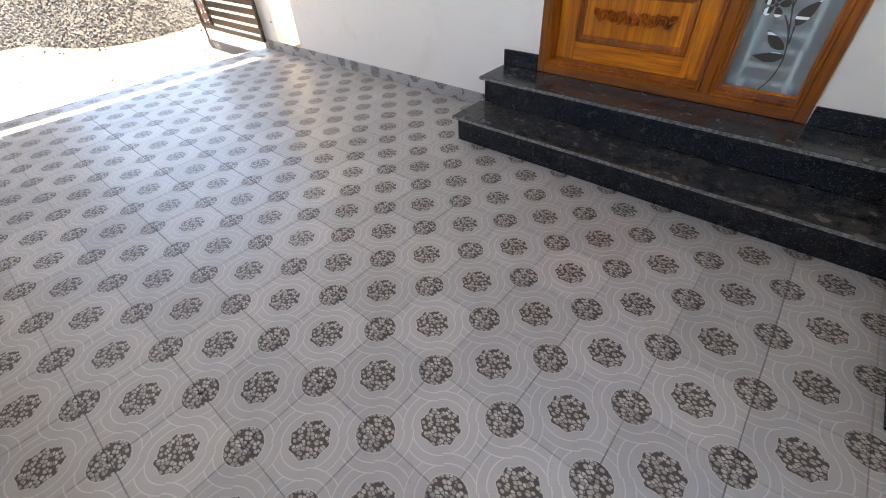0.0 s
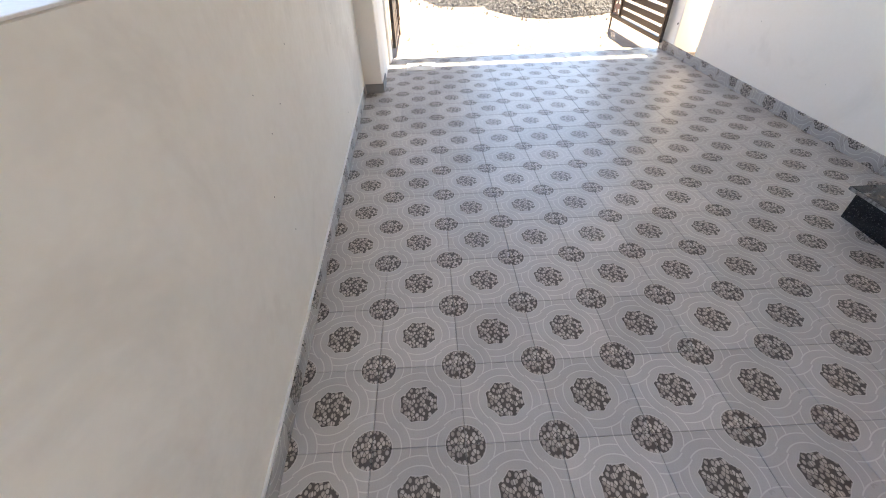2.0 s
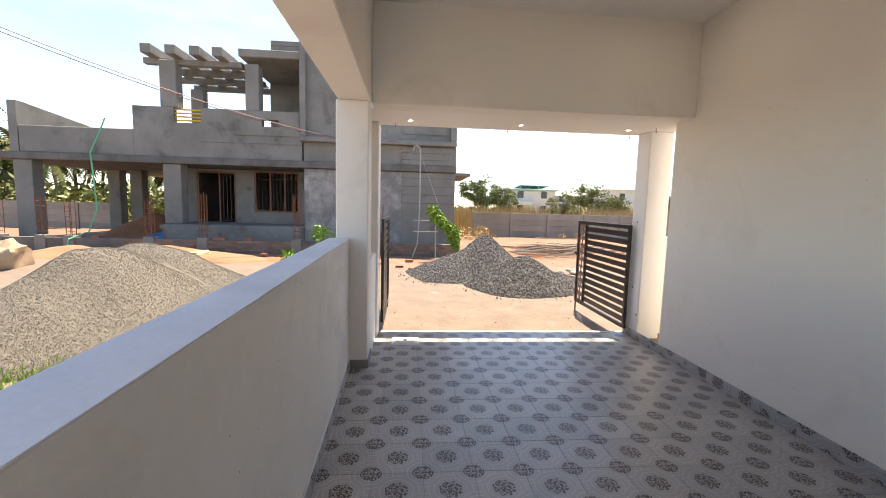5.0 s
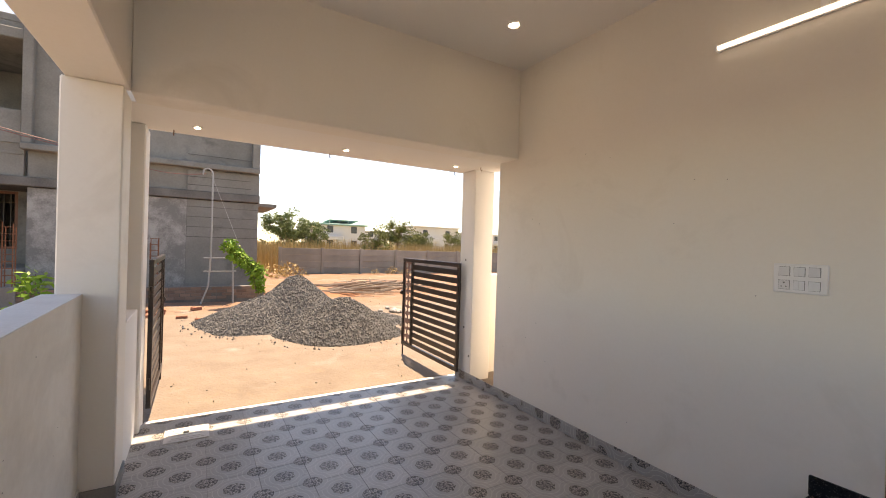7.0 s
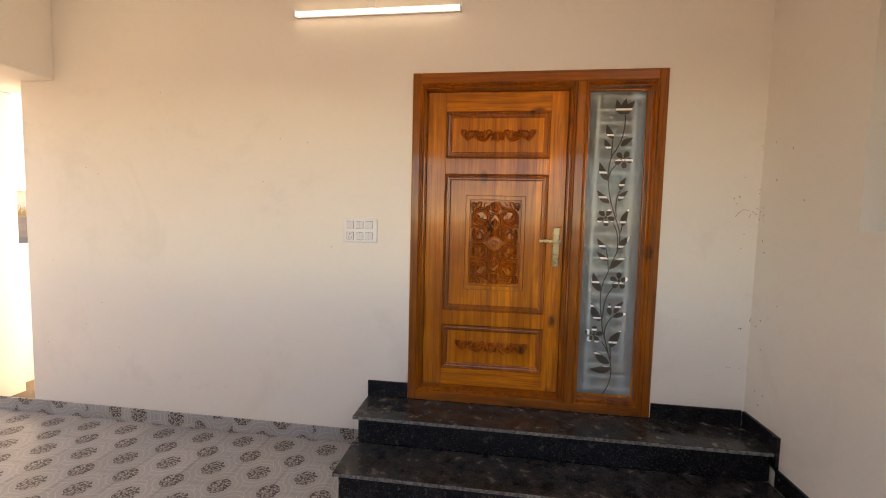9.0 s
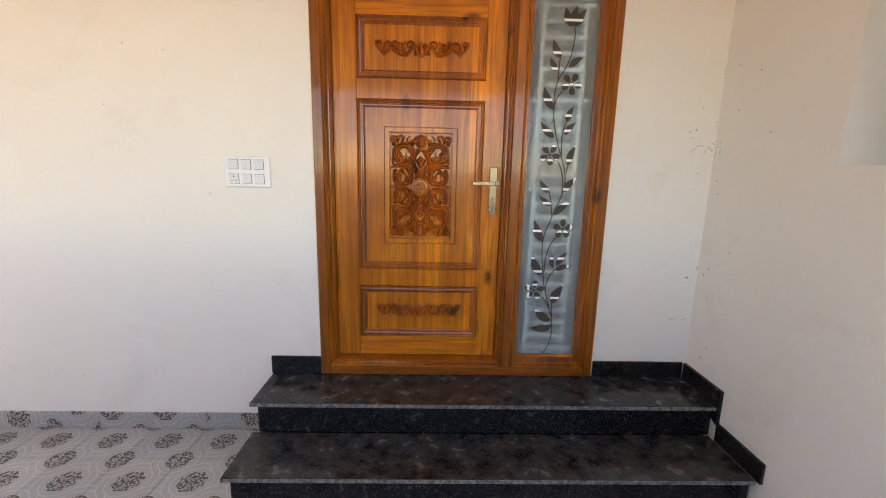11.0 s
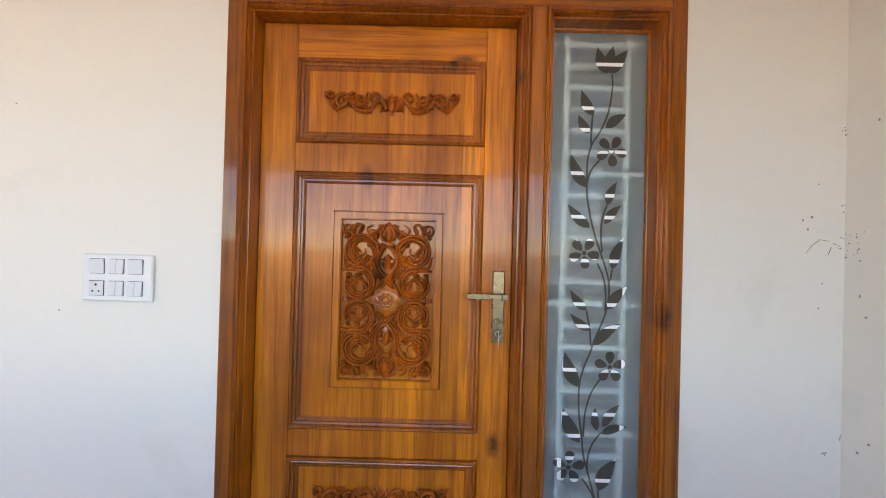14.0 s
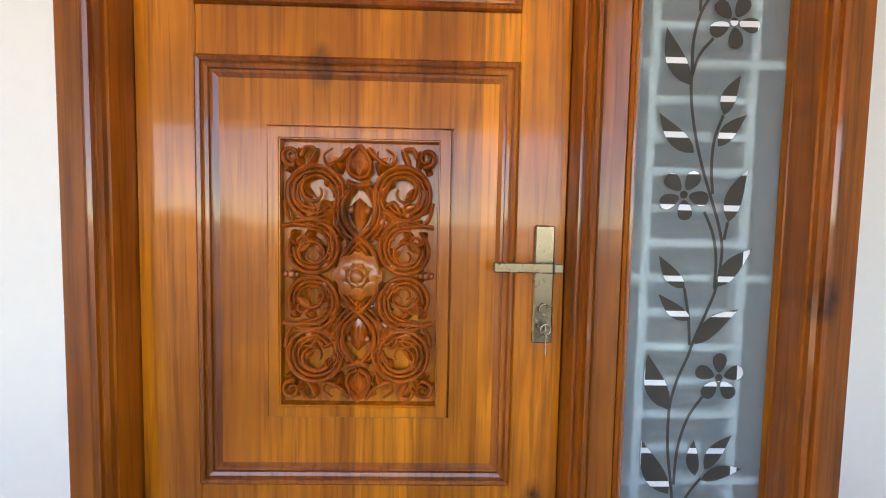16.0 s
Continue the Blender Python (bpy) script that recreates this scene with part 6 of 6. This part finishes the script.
def wall_plant(x, y, top, seed, clumps, label):
    """A young plant: a thin stem, short twigs and clumps of narrow leaves."""
    rnd = random.Random(seed)
    t = thing("young_plant", (x, y, G), label, "plant", "young plants beyond the low wall")
    part("stem", Shape().tube([(x, y, G), (x + 0.02, y + 0.02, top * 0.55), (x + 0.03, y + 0.02, top - 0.06)], [0.016, 0.012, 0.006], 6), BARK, t, smooth=40)
    c, tw = Shape(), Shape()
    for dx, dy, dz, r, n in clumps:
        tip = (x + dx, y + dy, top + dz)
        tw.tube([(x + 0.025, y + 0.02, top + min(dz, 0) - 0.12), tip], [0.005, 0.003], 5)
        leaf_cloud(c, tip, (r, r, r * 0.8), n, 0.062, rnd, 2.6, 0.2)
    part("twig", tw, BARK, t)
    part("crown", c, LEAF_B, t, "bright fresh green leaves")


wall_plant(-3.62, -0.78, 1.17, 33, ((0, 0, -0.05, 0.12, 60), (0.05, 0.02, 0.04, 0.10, 44), (-0.07, -0.04, 0.06, 0.09, 36), (0.0, 0.02, 0.12, 0.05, 14)), "young plant with bright green leaves by the pillar")
wall_plant(-3.28, -1.03, 0.98, 35, ((0, 0, 0, 0.09, 60), (-0.14, -0.05, -0.01, 0.08, 46), (0.10, 0.03, -0.02, 0.07, 34)), "low spreading plant with bright green leaves")


def pole_stack():
    rnd = random.Random(41)
    t = thing("stack_of_poles", (-13.2, 5.6, G), "heap of weathered wooden scaffold poles on the earth", "poles")
    for k in range(34):
        y, x = 5.3 + rnd.uniform(-1.3, 1.6), -13.2 + rnd.uniform(-1.2, 1.2)
        a = radians(rnd.gauss(62, 14))
        l = rnd.uniform(1.2, 2.3)
        z = G + 0.05 + rnd.uniform(0, 0.32)
        p0 = (x - l / 2 * math.cos(a), y - l / 2 * math.sin(a), G + 0.03 + rnd.uniform(0, 0.1))
        p1 = (x + l / 2 * math.cos(a), y + l / 2 * math.sin(a), z)
        part("pole", Shape().tube([p0, p1], [rnd.uniform(0.025, 0.045), 0.025], 6), STICK, t)
    for k in range(16):
        y, x = 6.4 + rnd.uniform(-1.5, 2.4), -15.5 + rnd.uniform(-1.5, 1.5)
        a = radians(rnd.uniform(0, 180))
        l = rnd.uniform(0.8, 1.8)
        part("plank", Shape().slab([(-l / 2 * math.cos(a) + x + 0.06, -l / 2 * math.sin(a) + y), (l / 2 * math.cos(a) + x + 0.06, l / 2 * math.sin(a) + y), (l / 2 * math.cos(a) + x - 0.06, l / 2 * math.sin(a) + y + 0.08), (-l / 2 * math.cos(a) + x - 0.06, -l / 2 * math.sin(a) + y + 0.08)], 2, G + 0.02 + 0.01 * k, G + 0.045 + 0.01 * k), STICK, t)


pole_stack()


def sack(x, y, z, sx, sy, sz, turn, seed, label):
    s = Shape().ball((0, 0, 0), 1, 1, 1, 1, 18, 12)
    out = []
    for p in s.v:
        v = Vector(p)
        k = 1 + 0.42 * noise.noise(v * 1.7 + Vector((seed, 0, 0))) + 0.22 * noise.noise(v * 4.5 + Vector((0, seed, 0)))
        pw = lambda q: math.copysign(abs(q) ** 0.7, q)
        out.append((pw(v.x) * k * sx, pw(v.y) * k * sy, max(pw(v.z) * k * sz, -sz * 0.7)))
    s.v = out
    ob = new("sack", s.data("sack", SACK, (0, 0, 0), 50))
    ob.matrix_world = pose(x, y, z, 0, 0, turn)
    tagged(ob, label, "sack", "sacks on the road")


sack(-8.7, -8.75, G + 0.22, 0.42, 0.36, 0.34, 20, 1, "crumpled cream woven sack beside the gravel")
sack(-8.9, -9.45, G + 0.18, 0.40, 0.34, 0.26, 70, 5, "crumpled cream woven sack lying on the road")
sack(-8.5, -9.1, G + 0.42, 0.25, 0.30, 0.22, 120, 9, "torn orange and cream woven sack on others")
sack(-10.4, -5.4, G + 0.12, 0.28, 0.30, 0.12, 40, 13, "flat cream woven sack on the sand")
rr = random.Random(51)
ts = thing("bundle_of_rods", (-9.6, -12.2, G), "long bundle of pale steel rods on the road", "rods")
for k in range(16):
    y0 = -15.2 + rr.uniform(-0.4, 0.4)
    part("rod", Shape().tube([(-9.6 + rr.uniform(-0.5, 0.5), y0, G + 0.03 + 0.012 * k), (-9.6 + rr.uniform(-0.5, 0.5), -10.3 + rr.uniform(-0.5, 0.3), G + 0.03 + 0.012 * k)], 0.014, 5), STICK, ts)
s = Shape().box(-16.4, -15.6, -9.9, -8.9, -0.05, 0.16, 0.06)
s.box(-16.2, -15.7, -9.6, -9.2, 0.16, 0.24, 0.04)
solid("blue_sheet", s, TARP, "folded blue plastic sheet under the porch", "plastic sheet", at=(-16, -9.4, G))
s = Shape()
for k in range(14):
    x, y = -9.0 + rr.uniform(-0.5, 0.5), 4.35 + rr.uniform(-0.4, 0.4)
    s.ball((x, y, G + 0.02), rr.uniform(0.03, 0.09), 1.5, 1, 0.6, 6, 4)
solid("cement_debris", s, CONCRETE_L, "broken lumps of pale cement on the ground", "debris", kind="stuff", at=(-9, 4.35, G))
s = Shape()
for k in range(420):
    x, y = rr.uniform(-14, -4.3), rr.uniform(-3.0, 9.0)
    q, w = [], []
    stone(q, w, (x, y, G + 0.006), rr.uniform(0.005, 0.017), rr)
    s.mesh_of(q, w)
solid("scattered_stones", s, STONE_L, "small stones scattered over the sandy ground", "stones", kind="stuff", at=(-9, 3, G))


def hang(a, b, sag, n=14):
    return [(a[0] + (b[0] - a[0]) * k / n, a[1] + (b[1] - a[1]) * k / n, a[2] + (b[2] - a[2]) * k / n - sag * 4 * (k / n) * (1 - k / n)) for k in range(n + 1)]


for dz in (0.0, 0.10):
    solid("overhead_cable", Shape().tube(hang((-7.5, -9.4, 5.3 + dz), (-13.7, -1.5, 3.62 + dz * 0.4), 0.35), 0.010, 5), WIRE, "thin red-brown cable slung to the unfinished house", "cable", group="overhead cables", at=(-13.7, -1.5, 3.62))
s = Shape().tube(hang((-13.7, -1.5, 3.60), (-11.55, 0.35, 3.2), 0.12), 0.010, 5)
solid("overhead_cable", s, WIRE, "thin red cable running to the water pipe", "cable", group="overhead cables", at=(-11.55, 0.35, 3.2))
s = Shape().tube([(-12.6, -9.1, 3.95), (-12.55, -9.2, 3.6), (-12.5, -9.5, 2.9), (-12.5, -9.45, 2.2), (-12.5, -9.4, 1.2), (-12.4, -9.6, 0.5), (-11.8, -9.75, 0.30), (-11.7, -9.75, G)], 0.022, 6)
solid("green_hose", s, HOSE, "light green hose hanging from the parapet", "hose", smooth=40, at=(-11.7, -9.75, G))


# ---------------------------------------------------------------- beyond the site
def precast_wall(y0, y1, x):
    t = thing("wall_precast", (x, (y0 + y1) / 2, G), "grey precast concrete panel wall behind the site", "wall", kind="structure")
    n = int((y1 - y0) / 2.1)
    post = Shape().box(-0.08, 0.08, -0.07, 0.07, 0, 1.38, 0.01).data("post", PRECAST)
    panel = Shape().box(-0.03, 0.03, 0.07, 2.03, 0, 0.325, 0.008).data("panel", PRECAST)
    for k in range(n + 1):
        piece("post", post, t, (0, y0 + 2.1 * k - (y0 + y1) / 2, -0.02))
        if k < n:
            for r in range(4):
                piece("panel", panel, t, (rr.uniform(-0.008, 0.008), y0 + 2.1 * k - (y0 + y1) / 2, 0.0 + 0.33 * r))


precast_wall(3.75, 60.0, -21.5)
precast_wall(-44.0, -13.0, -21.5)


def tree(name, at, h, crown, label, leaf, n, size, seed):
    rnd = random.Random(seed)
    x, y, z = at
    t = thing(name, at, label, "tree")
    trunk = [(x, y, z - 0.2), (x + 0.03 * h, y, z + h * 0.25), (x, y + 0.03 * h, z + h * 0.5)]
    part("trunk", Shape().tube(trunk, [h * 0.028, h * 0.022, h * 0.016], 7), BARK, t, smooth=40)
    limbs, cr = Shape(), Shape()
    mid = Vector((x, y, z + h * 0.62))
    for k in range(10):
        a, e = rnd.uniform(0, 6.28), rnd.uniform(-0.2, 1.2)
        tip = mid + Vector((math.cos(a) * math.cos(e) * crown * 0.8, math.sin(a) * math.cos(e) * crown * 0.8, math.sin(e) * h * 0.3))
        low = Vector((x, y, z + h * rnd.uniform(0.2, 0.5)))
        limbs.tube([low, low.lerp(tip, 0.5) + Vector((0, 0, h * 0.04)), tip], [h * 0.012, h * 0.008, h * 0.004], 5)
    for k in range(46):
        while True:
            d = Vector((rnd.uniform(-1, 1), rnd.uniform(-1, 1), rnd.uniform(-1, 1)))
            if d.length < 1:
                break
        c = mid + Vector((d.x * crown, d.y * crown, d.z * h * 0.36))
        r = crown * rnd.uniform(0.18, 0.36)
        leaf_cloud(cr, c, (r, r, r * 0.75), n // 46, size, rnd, 1.8, 0.2)
    part("limb", limbs, BARK, t)
    part("crown", cr, leaf, t, "uneven leafy crown")


tree("tree", (-38, 6.9, G), 4.6, 1.9, "dense dark green tree behind the panel wall", LEAF_T, 9000, 0.15, 61)
tree("tree", (-39, 9.3, G), 3.7, 1.5, "rounded dark green tree behind the panel wall", LEAF_T, 7500, 0.14, 62)
tree("tree", (-24.5, 9.9, G), 2.8, 0.95, "young light green tree by the panel wall", LEAF_S, 4200, 0.09, 63)
tree("tree", (-40, 18.5, G), 4.7, 2.0, "spreading olive green tree in dry grass", LEAF_S, 7500, 0.15, 64)
tree("tree", (-44, 23.0, G), 3.4, 1.8, "low spreading thorn tree in dry grass", LEAF_S, 6000, 0.15, 65)
tree("tree", (-46, 30.0, G), 3.6, 2.2, "low spreading thorn tree in dry grass", LEAF_S, 6000, 0.16, 66)


def scrub(y0, y1, x0, x1, n, seed, mat, lo, hi, label, name):
    rnd = random.Random(seed)
    s = Shape()
    for _ in range(n):
        x, y, r = rnd.uniform(x0, x1), rnd.uniform(y0, y1), rnd.uniform(lo, hi)
        leaf_cloud(s, (x, y, G + r * 0.6), (r, r * 1.2, r * 0.75), 90, r * 0.26, rnd, 2.0)
    solid(name, s, mat, label, "bushes", kind="stuff", at=((x0 + x1) / 2, (y0 + y1) / 2, G))


scrub(4, 75, -52, -46, 70, 71, LEAF_S, 0.6, 1.5, "olive scrub along the far field", "bushes")
scrub(-62, -10, -46, -27, 330, 72, LEAF_S, 1.0, 2.3, "olive scrub under the palms", "bushes")
scrub(8.5, 10.5, -21.0, -20.2, 5, 73, DRY, 0.2, 0.4, "tufts of dry grass by the panel wall", "dry_tufts")
scrub(2.2, 4.2, -21.5, -18.5, 9, 74, DRY, 0.25, 0.5, "dry yellow grass beside the unfinished house", "dry_tufts")
rnd = random.Random(75)
s = Shape()
vs, fs = [], []
for _ in range(24000):
    x, y = rnd.uniform(-45, -22.3), rnd.uniform(2, 62)
    l, a, w = rnd.uniform(1.1, 2.05), rnd.uniform(0, 6.28), rnd.uniform(0.018, 0.05)
    n0 = len(vs)
    vs += [(x - w * math.cos(a), y - w * math.sin(a), G), (x + w * math.cos(a), y + w * math.sin(a), G), (x + rnd.uniform(-0.2, 0.2), y + rnd.uniform(-0.2, 0.2), G + l)]
    fs.append((n0, n0 + 1, n0 + 2))
s.mesh_of(vs, fs)
solid("dry_grass", s, DRY, "field of tall dry yellow grass", "grass", kind="stuff", at=(-33, 30, G))
s = Shape()
vs, fs = [], []
for _ in range(1500):
    x, y = rnd.uniform(-3.2, -1.2), rnd.uniform(-3.5, -2.4)
    l, a, w = rnd.uniform(0.05, 0.18), rnd.uniform(0, 6.28), 0.006
    n0 = len(vs)
    vs += [(x - w * math.cos(a), y - w * math.sin(a), G), (x + w * math.cos(a), y + w * math.sin(a), G), (x + rnd.uniform(-0.08, 0.08), y + rnd.uniform(-0.08, 0.08), G + l)]
    fs.append((n0, n0 + 1, n0 + 2))
s.mesh_of(vs, fs)
solid("grass_patch", s, LEAF_B, "patch of short green weeds by the gravel", "grass", kind="stuff", at=(-2.2, -3, G))


def palm(x, y, h, seed):
    rnd = random.Random(seed)
    t = thing("coconut_palm", (x, y, G), "tall coconut palm with drooping fronds", "palm tree", "palm grove")
    lean = (rnd.uniform(-0.6, 0.6), rnd.uniform(-0.6, 0.6))
    top = Vector((x + lean[0], y + lean[1], G + h))
    part("trunk", Shape().tube([(x, y, G - 0.2), (x + lean[0] * 0.3, y + lean[1] * 0.3, G + h * 0.5), top], [0.17, 0.13, 0.11], 7), BARK, t, smooth=40)
    s = Shape()
    vs, fs = [], []
    for k in range(26):
        a, e = rnd.uniform(0, 6.28), rnd.uniform(-0.6, 1.25)
        L = rnd.uniform(2.3, 3.2)
        p, d = top.copy(), Vector((math.cos(a) * math.cos(e), math.sin(a) * math.cos(e), math.sin(e)))
        side = Vector((-math.sin(a), math.cos(a), 0))
        n = 14
        for q in range(n):
            nx_ = p + d * (L / n)
            for sg in (-1, 1):
                l = 0.62 * math.sin(math.pi * (q + 1.5) / (n + 2))
                tip = p + side * sg * l * 0.8 + d * 0.25 - Vector((0, 0, 0.35 * l))
                i0 = len(vs)
                vs += [p, p + d * 0.19, tip]
                fs.append((i0, i0 + 1, i0 + 2))
            p = nx_
            d = (d - Vector((0, 0, 0.13))).normalized()
    s.mesh_of(vs, fs)
    part("fronds", s, LEAF_P, t, "drooping feathery fronds")


for k, (x, y, h) in enumerate(((-36, -36.0, 9.2), (-33, -33.5, 6.6), (-35, -31.5, 5.6), (-34, -29.0, 5.2), (-37, -38, 6.0), (-38, -27.0, 5.0), (-36, -24.0, 4.6), (-39, -21.5, 4.6), (-34, -35.0, 5.0), (-40, -32.0, 6.4), (-40, -18.5, 4.8), (-33, -37.5, 5.4), (-36, -33.0, 5.0), (-38, -30.0, 5.6), (-33, -26.5, 4.2), (-36, -27.5, 5.4), (-41, -25.0, 5.2), (-37, -20.0, 4.2), (-42, -36.0, 7.0), (-34, -31.0, 3.6), (-36, -22.5, 3.8))):
    palm(x, y, h, 80 + k)


def far_house(x, y0, y1, h, storeys, roof, label):
    t = thing("far_house", (x, (y0 + y1) / 2, G), label, "house", "far houses")
    part("wall", Shape().box(x - 8, x, y0, y1, G, h, 0.05), FAR_W, t)
    part("roof", Shape().box(x - 8.3, x + 0.4, y0 - 0.3, y1 + 0.3, h, h + 0.25, 0.05), roof, t)
    n = max(2, int((y1 - y0) / 3.4))
    for s in range(storeys):
        z = 1.0 + s * (h / storeys)
        for k in range(n):
            y = y0 + (y1 - y0) * (k + 0.5) / n
            w = part("window", Shape().box(x, x + 0.05, y - 0.45, y + 0.45, z, z + 1.0, 0.01), FAR_D, t, "dark window")
    part("balcony", Shape().box(x, x + 0.9, y0 + 0.3, (y0 + y1) / 2, h / storeys - 0.1, h / storeys + 0.5, 0.05), FAR_W, t)


far_house(-60, 15.0, 22.2, 4.2, 2, FAR_G, "far white two-storey house with a green roof")
th = thing("roof_shelter", (-62, 19, 4.45), "green sheet roof shelter on top of the white house", "shelter")
part("sheet_roof", Shape().slab([(-64, 4.6), (-60.2, 4.95), (-60.2, 5.05), (-64, 4.72)], 1, 16.6, 21.2), FAR_G, th)
for y in (16.8, 18.2, 19.6, 21.0):
    part("shelter_post", Shape().tube([(-60.4, y, 4.44), (-60.4, y, 4.95)], 0.05, 5), FAR_W, th)
far_house(-66, 33.5, 43.0, 4.9, 2, FAR_W, "far white house with a flat roof")
far_house(-70, 45.0, 54.0, 4.2, 2, FAR_W, "far pale house behind scrub")
far_house(-72, 26.5, 31.0, 3.8, 2, FAR_W, "far small white house among trees")
far_house(-75, 57.0, 66.0, 4.4, 2, FAR_W, "far pale house behind scrub")

# ---------------------------------------------------------------- marks on the walls
rm = random.Random(91)
s = Shape()
for k in range(14):
    y, z = 2.92 - abs(rm.gauss(0, 0.10)), rm.choice((1.45, 1.75, 0.9, 1.1, 0.6, 2.0)) + rm.gauss(0, 0.05)
    l, a = rm.uniform(0.001, 0.007), rm.uniform(0, 3.1)
    s.box(BACK_X - 0.0012, BACK_X + 0.001, y, y + l * abs(math.cos(a)) + 0.003, z, z + l * abs(math.sin(a)) + 0.003, 0.0003)
for k in range(9):
    x, z = 1.81 - abs(rm.gauss(0, 0.10)), rm.choice((1.75, 1.45, 0.7)) + rm.gauss(0, 0.05)
    l, a = rm.uniform(0.001, 0.007), rm.uniform(0, 3.1)
    s.box(x, x + l * abs(math.cos(a)) + 0.003, WALL_Y - 0.0012, WALL_Y + 0.001, z, z + l * abs(math.sin(a)) + 0.003, 0.0003)
for k in range(14):
    x, z = rm.uniform(-3.2, -0.7), rm.uniform(0.2, 2.4)
    s.box(x, x + 0.005, WALL_Y - 0.0012, WALL_Y + 0.001, z, z + 0.005, 0.0003)
for k in range(14):
    x, z = rm.uniform(-2.6, 1.0), rm.uniform(0.2, 1.2)
    s.box(x, x + 0.004, low_face(x) - 0.001, low_face(x) + 0.0012, z, z + 0.004, 0.0003)
for line in ([(1.712, 1.605), (1.73, 1.63), (1.757, 1.65), (1.785, 1.645)], [(1.785, 1.60), (1.795, 1.625)], [(1.822, 1.66), (1.838, 1.655)], [(1.80, 1.64), (1.815, 1.632)]):
    s.tube([(x, WALL_Y - 0.0006, z) for x, z in line], 0.0011, 5)
for x, z in ((1.833, 1.755), (1.834, 2.01), (1.785, 0.94), (1.832, 0.99), (1.826, 1.625)):
    for k in range(4):
        s.ball((x + rm.gauss(0, 0.004), WALL_Y, z + rm.gauss(0, 0.006)), rm.uniform(0.0015, 0.0035), 1, 0.3, 1, 6, 4)
for k in range(16):
    s.ball((BACK_X, WALL_Y - abs(rm.gauss(0.02, 0.02)), 1.63 + rm.gauss(0, 0.035)), rm.uniform(0.001, 0.003), 0.3, 1, 1.3, 6, 4)
solid("scuff_marks", s, GROUT, "small grey chips and scuffs in the wall paint", "scuffs", kind="stuff")
e = Shape()
e.box(-0.238, -0.2325, WALL_Y - 0.003, WALL_Y - 0.0005, 0.46, 2.468, 0.001)
e.box(1.2985, 1.303, WALL_Y - 0.003, WALL_Y - 0.0005, 0.45, 2.468, 0.001)
e.box(-0.232, 1.298, WALL_Y - 0.003, WALL_Y - 0.0005, 2.4665, 2.471, 0.001)
solid("trim", e, surface("yellowed_filler", (0.72, 0.60, 0.36), (0.76, 0.70, 0.56), 6.0, 60, 0.8, 0.2), "thin yellowed filler line round the door frame", kind="structure")


# ---------------------------------------------------------------- tiles
def tile_mesh(name, x0, x1, y0, y1, z0, z1, place, c=0.0018):
    """A chamfered tile whose pattern lies in tile widths."""
    s = Shape().box(x0, x1, y0, y1, z0, z1, c)
    me = s.data(name, TILE)
    uv = me.uv_layers.new(name="UVMap")
    for lp in me.loops:
        uv.data[lp.index].uv = place(me.vertices[lp.vertex_index].co)
    return me


T = 0.30
gapw = 0.0007
flat = tile_mesh("tile", gapw, T - gapw, gapw, T - gapw, -0.02, 0.0, lambda p: (p.x / T, p.y / T))
for i in range(-13, 7):
    for j in range(-1, 10):
        o = piece("tile", flat, floor, (i * T, j * T, rb.uniform(-0.0006, 0.0)))
skirt = [tile_mesh("skirting_tile", gapw, T - gapw, -0.012, 0.0, 0.0, 0.098, lambda p, k=k: (p.x / T + 0.5 * (k % 2) + 0.13 * k, p.z / T - 0.10 * k + 0.32)) for k in range(4)]
sk = thing("skirting_north", (-3.9, WALL_Y, 0), "grey patterned tile skirting along the house wall", "skirting", kind="structure")
for k in range(11):
    piece("skirting_tile", skirt[(k * 3 + k // 3) % 4], sk, (k * T, -0.001, 0.0))
end = tile_mesh("skirting_tile", 0.001, 0.110, -0.012, 0.0, 0.0, 0.098, lambda p: (p.x / T + 0.3, p.z / T + 0.5))
piece("skirting_tile", end, sk, (11 * T, -0.001, 0))
sk = thing("skirting_south", (-2.775, low_face(-2.775), 0), "grey patterned tile skirting along the low wall", "skirting", kind="structure")
skl = [tile_mesh("skirting_tile", gapw, T - gapw, 0.0, 0.010, 0.0, 0.085, lambda p, k=k: (p.x / T + 0.37 * k, p.z / T - 0.10 * k + 0.3)) for k in range(4)]
for k in range(15):
    piece("skirting_tile", skl[(k * 3 + k // 4) % 4], sk, (k * T + 0.012, 0.001, 0.0))
sk.rotation_euler = (0, 0, math.atan(LOW_SKEW))
strip = tile_mesh("tile", gapw, T - gapw, T - 0.16, T - gapw, -0.02, 0.0, lambda p: (p.x / T, p.y / T))
for i in range(-13, 7):
    piece("tile", strip, floor, (i * T, -2 * T, rb.uniform(-0.0006, 0.0)))
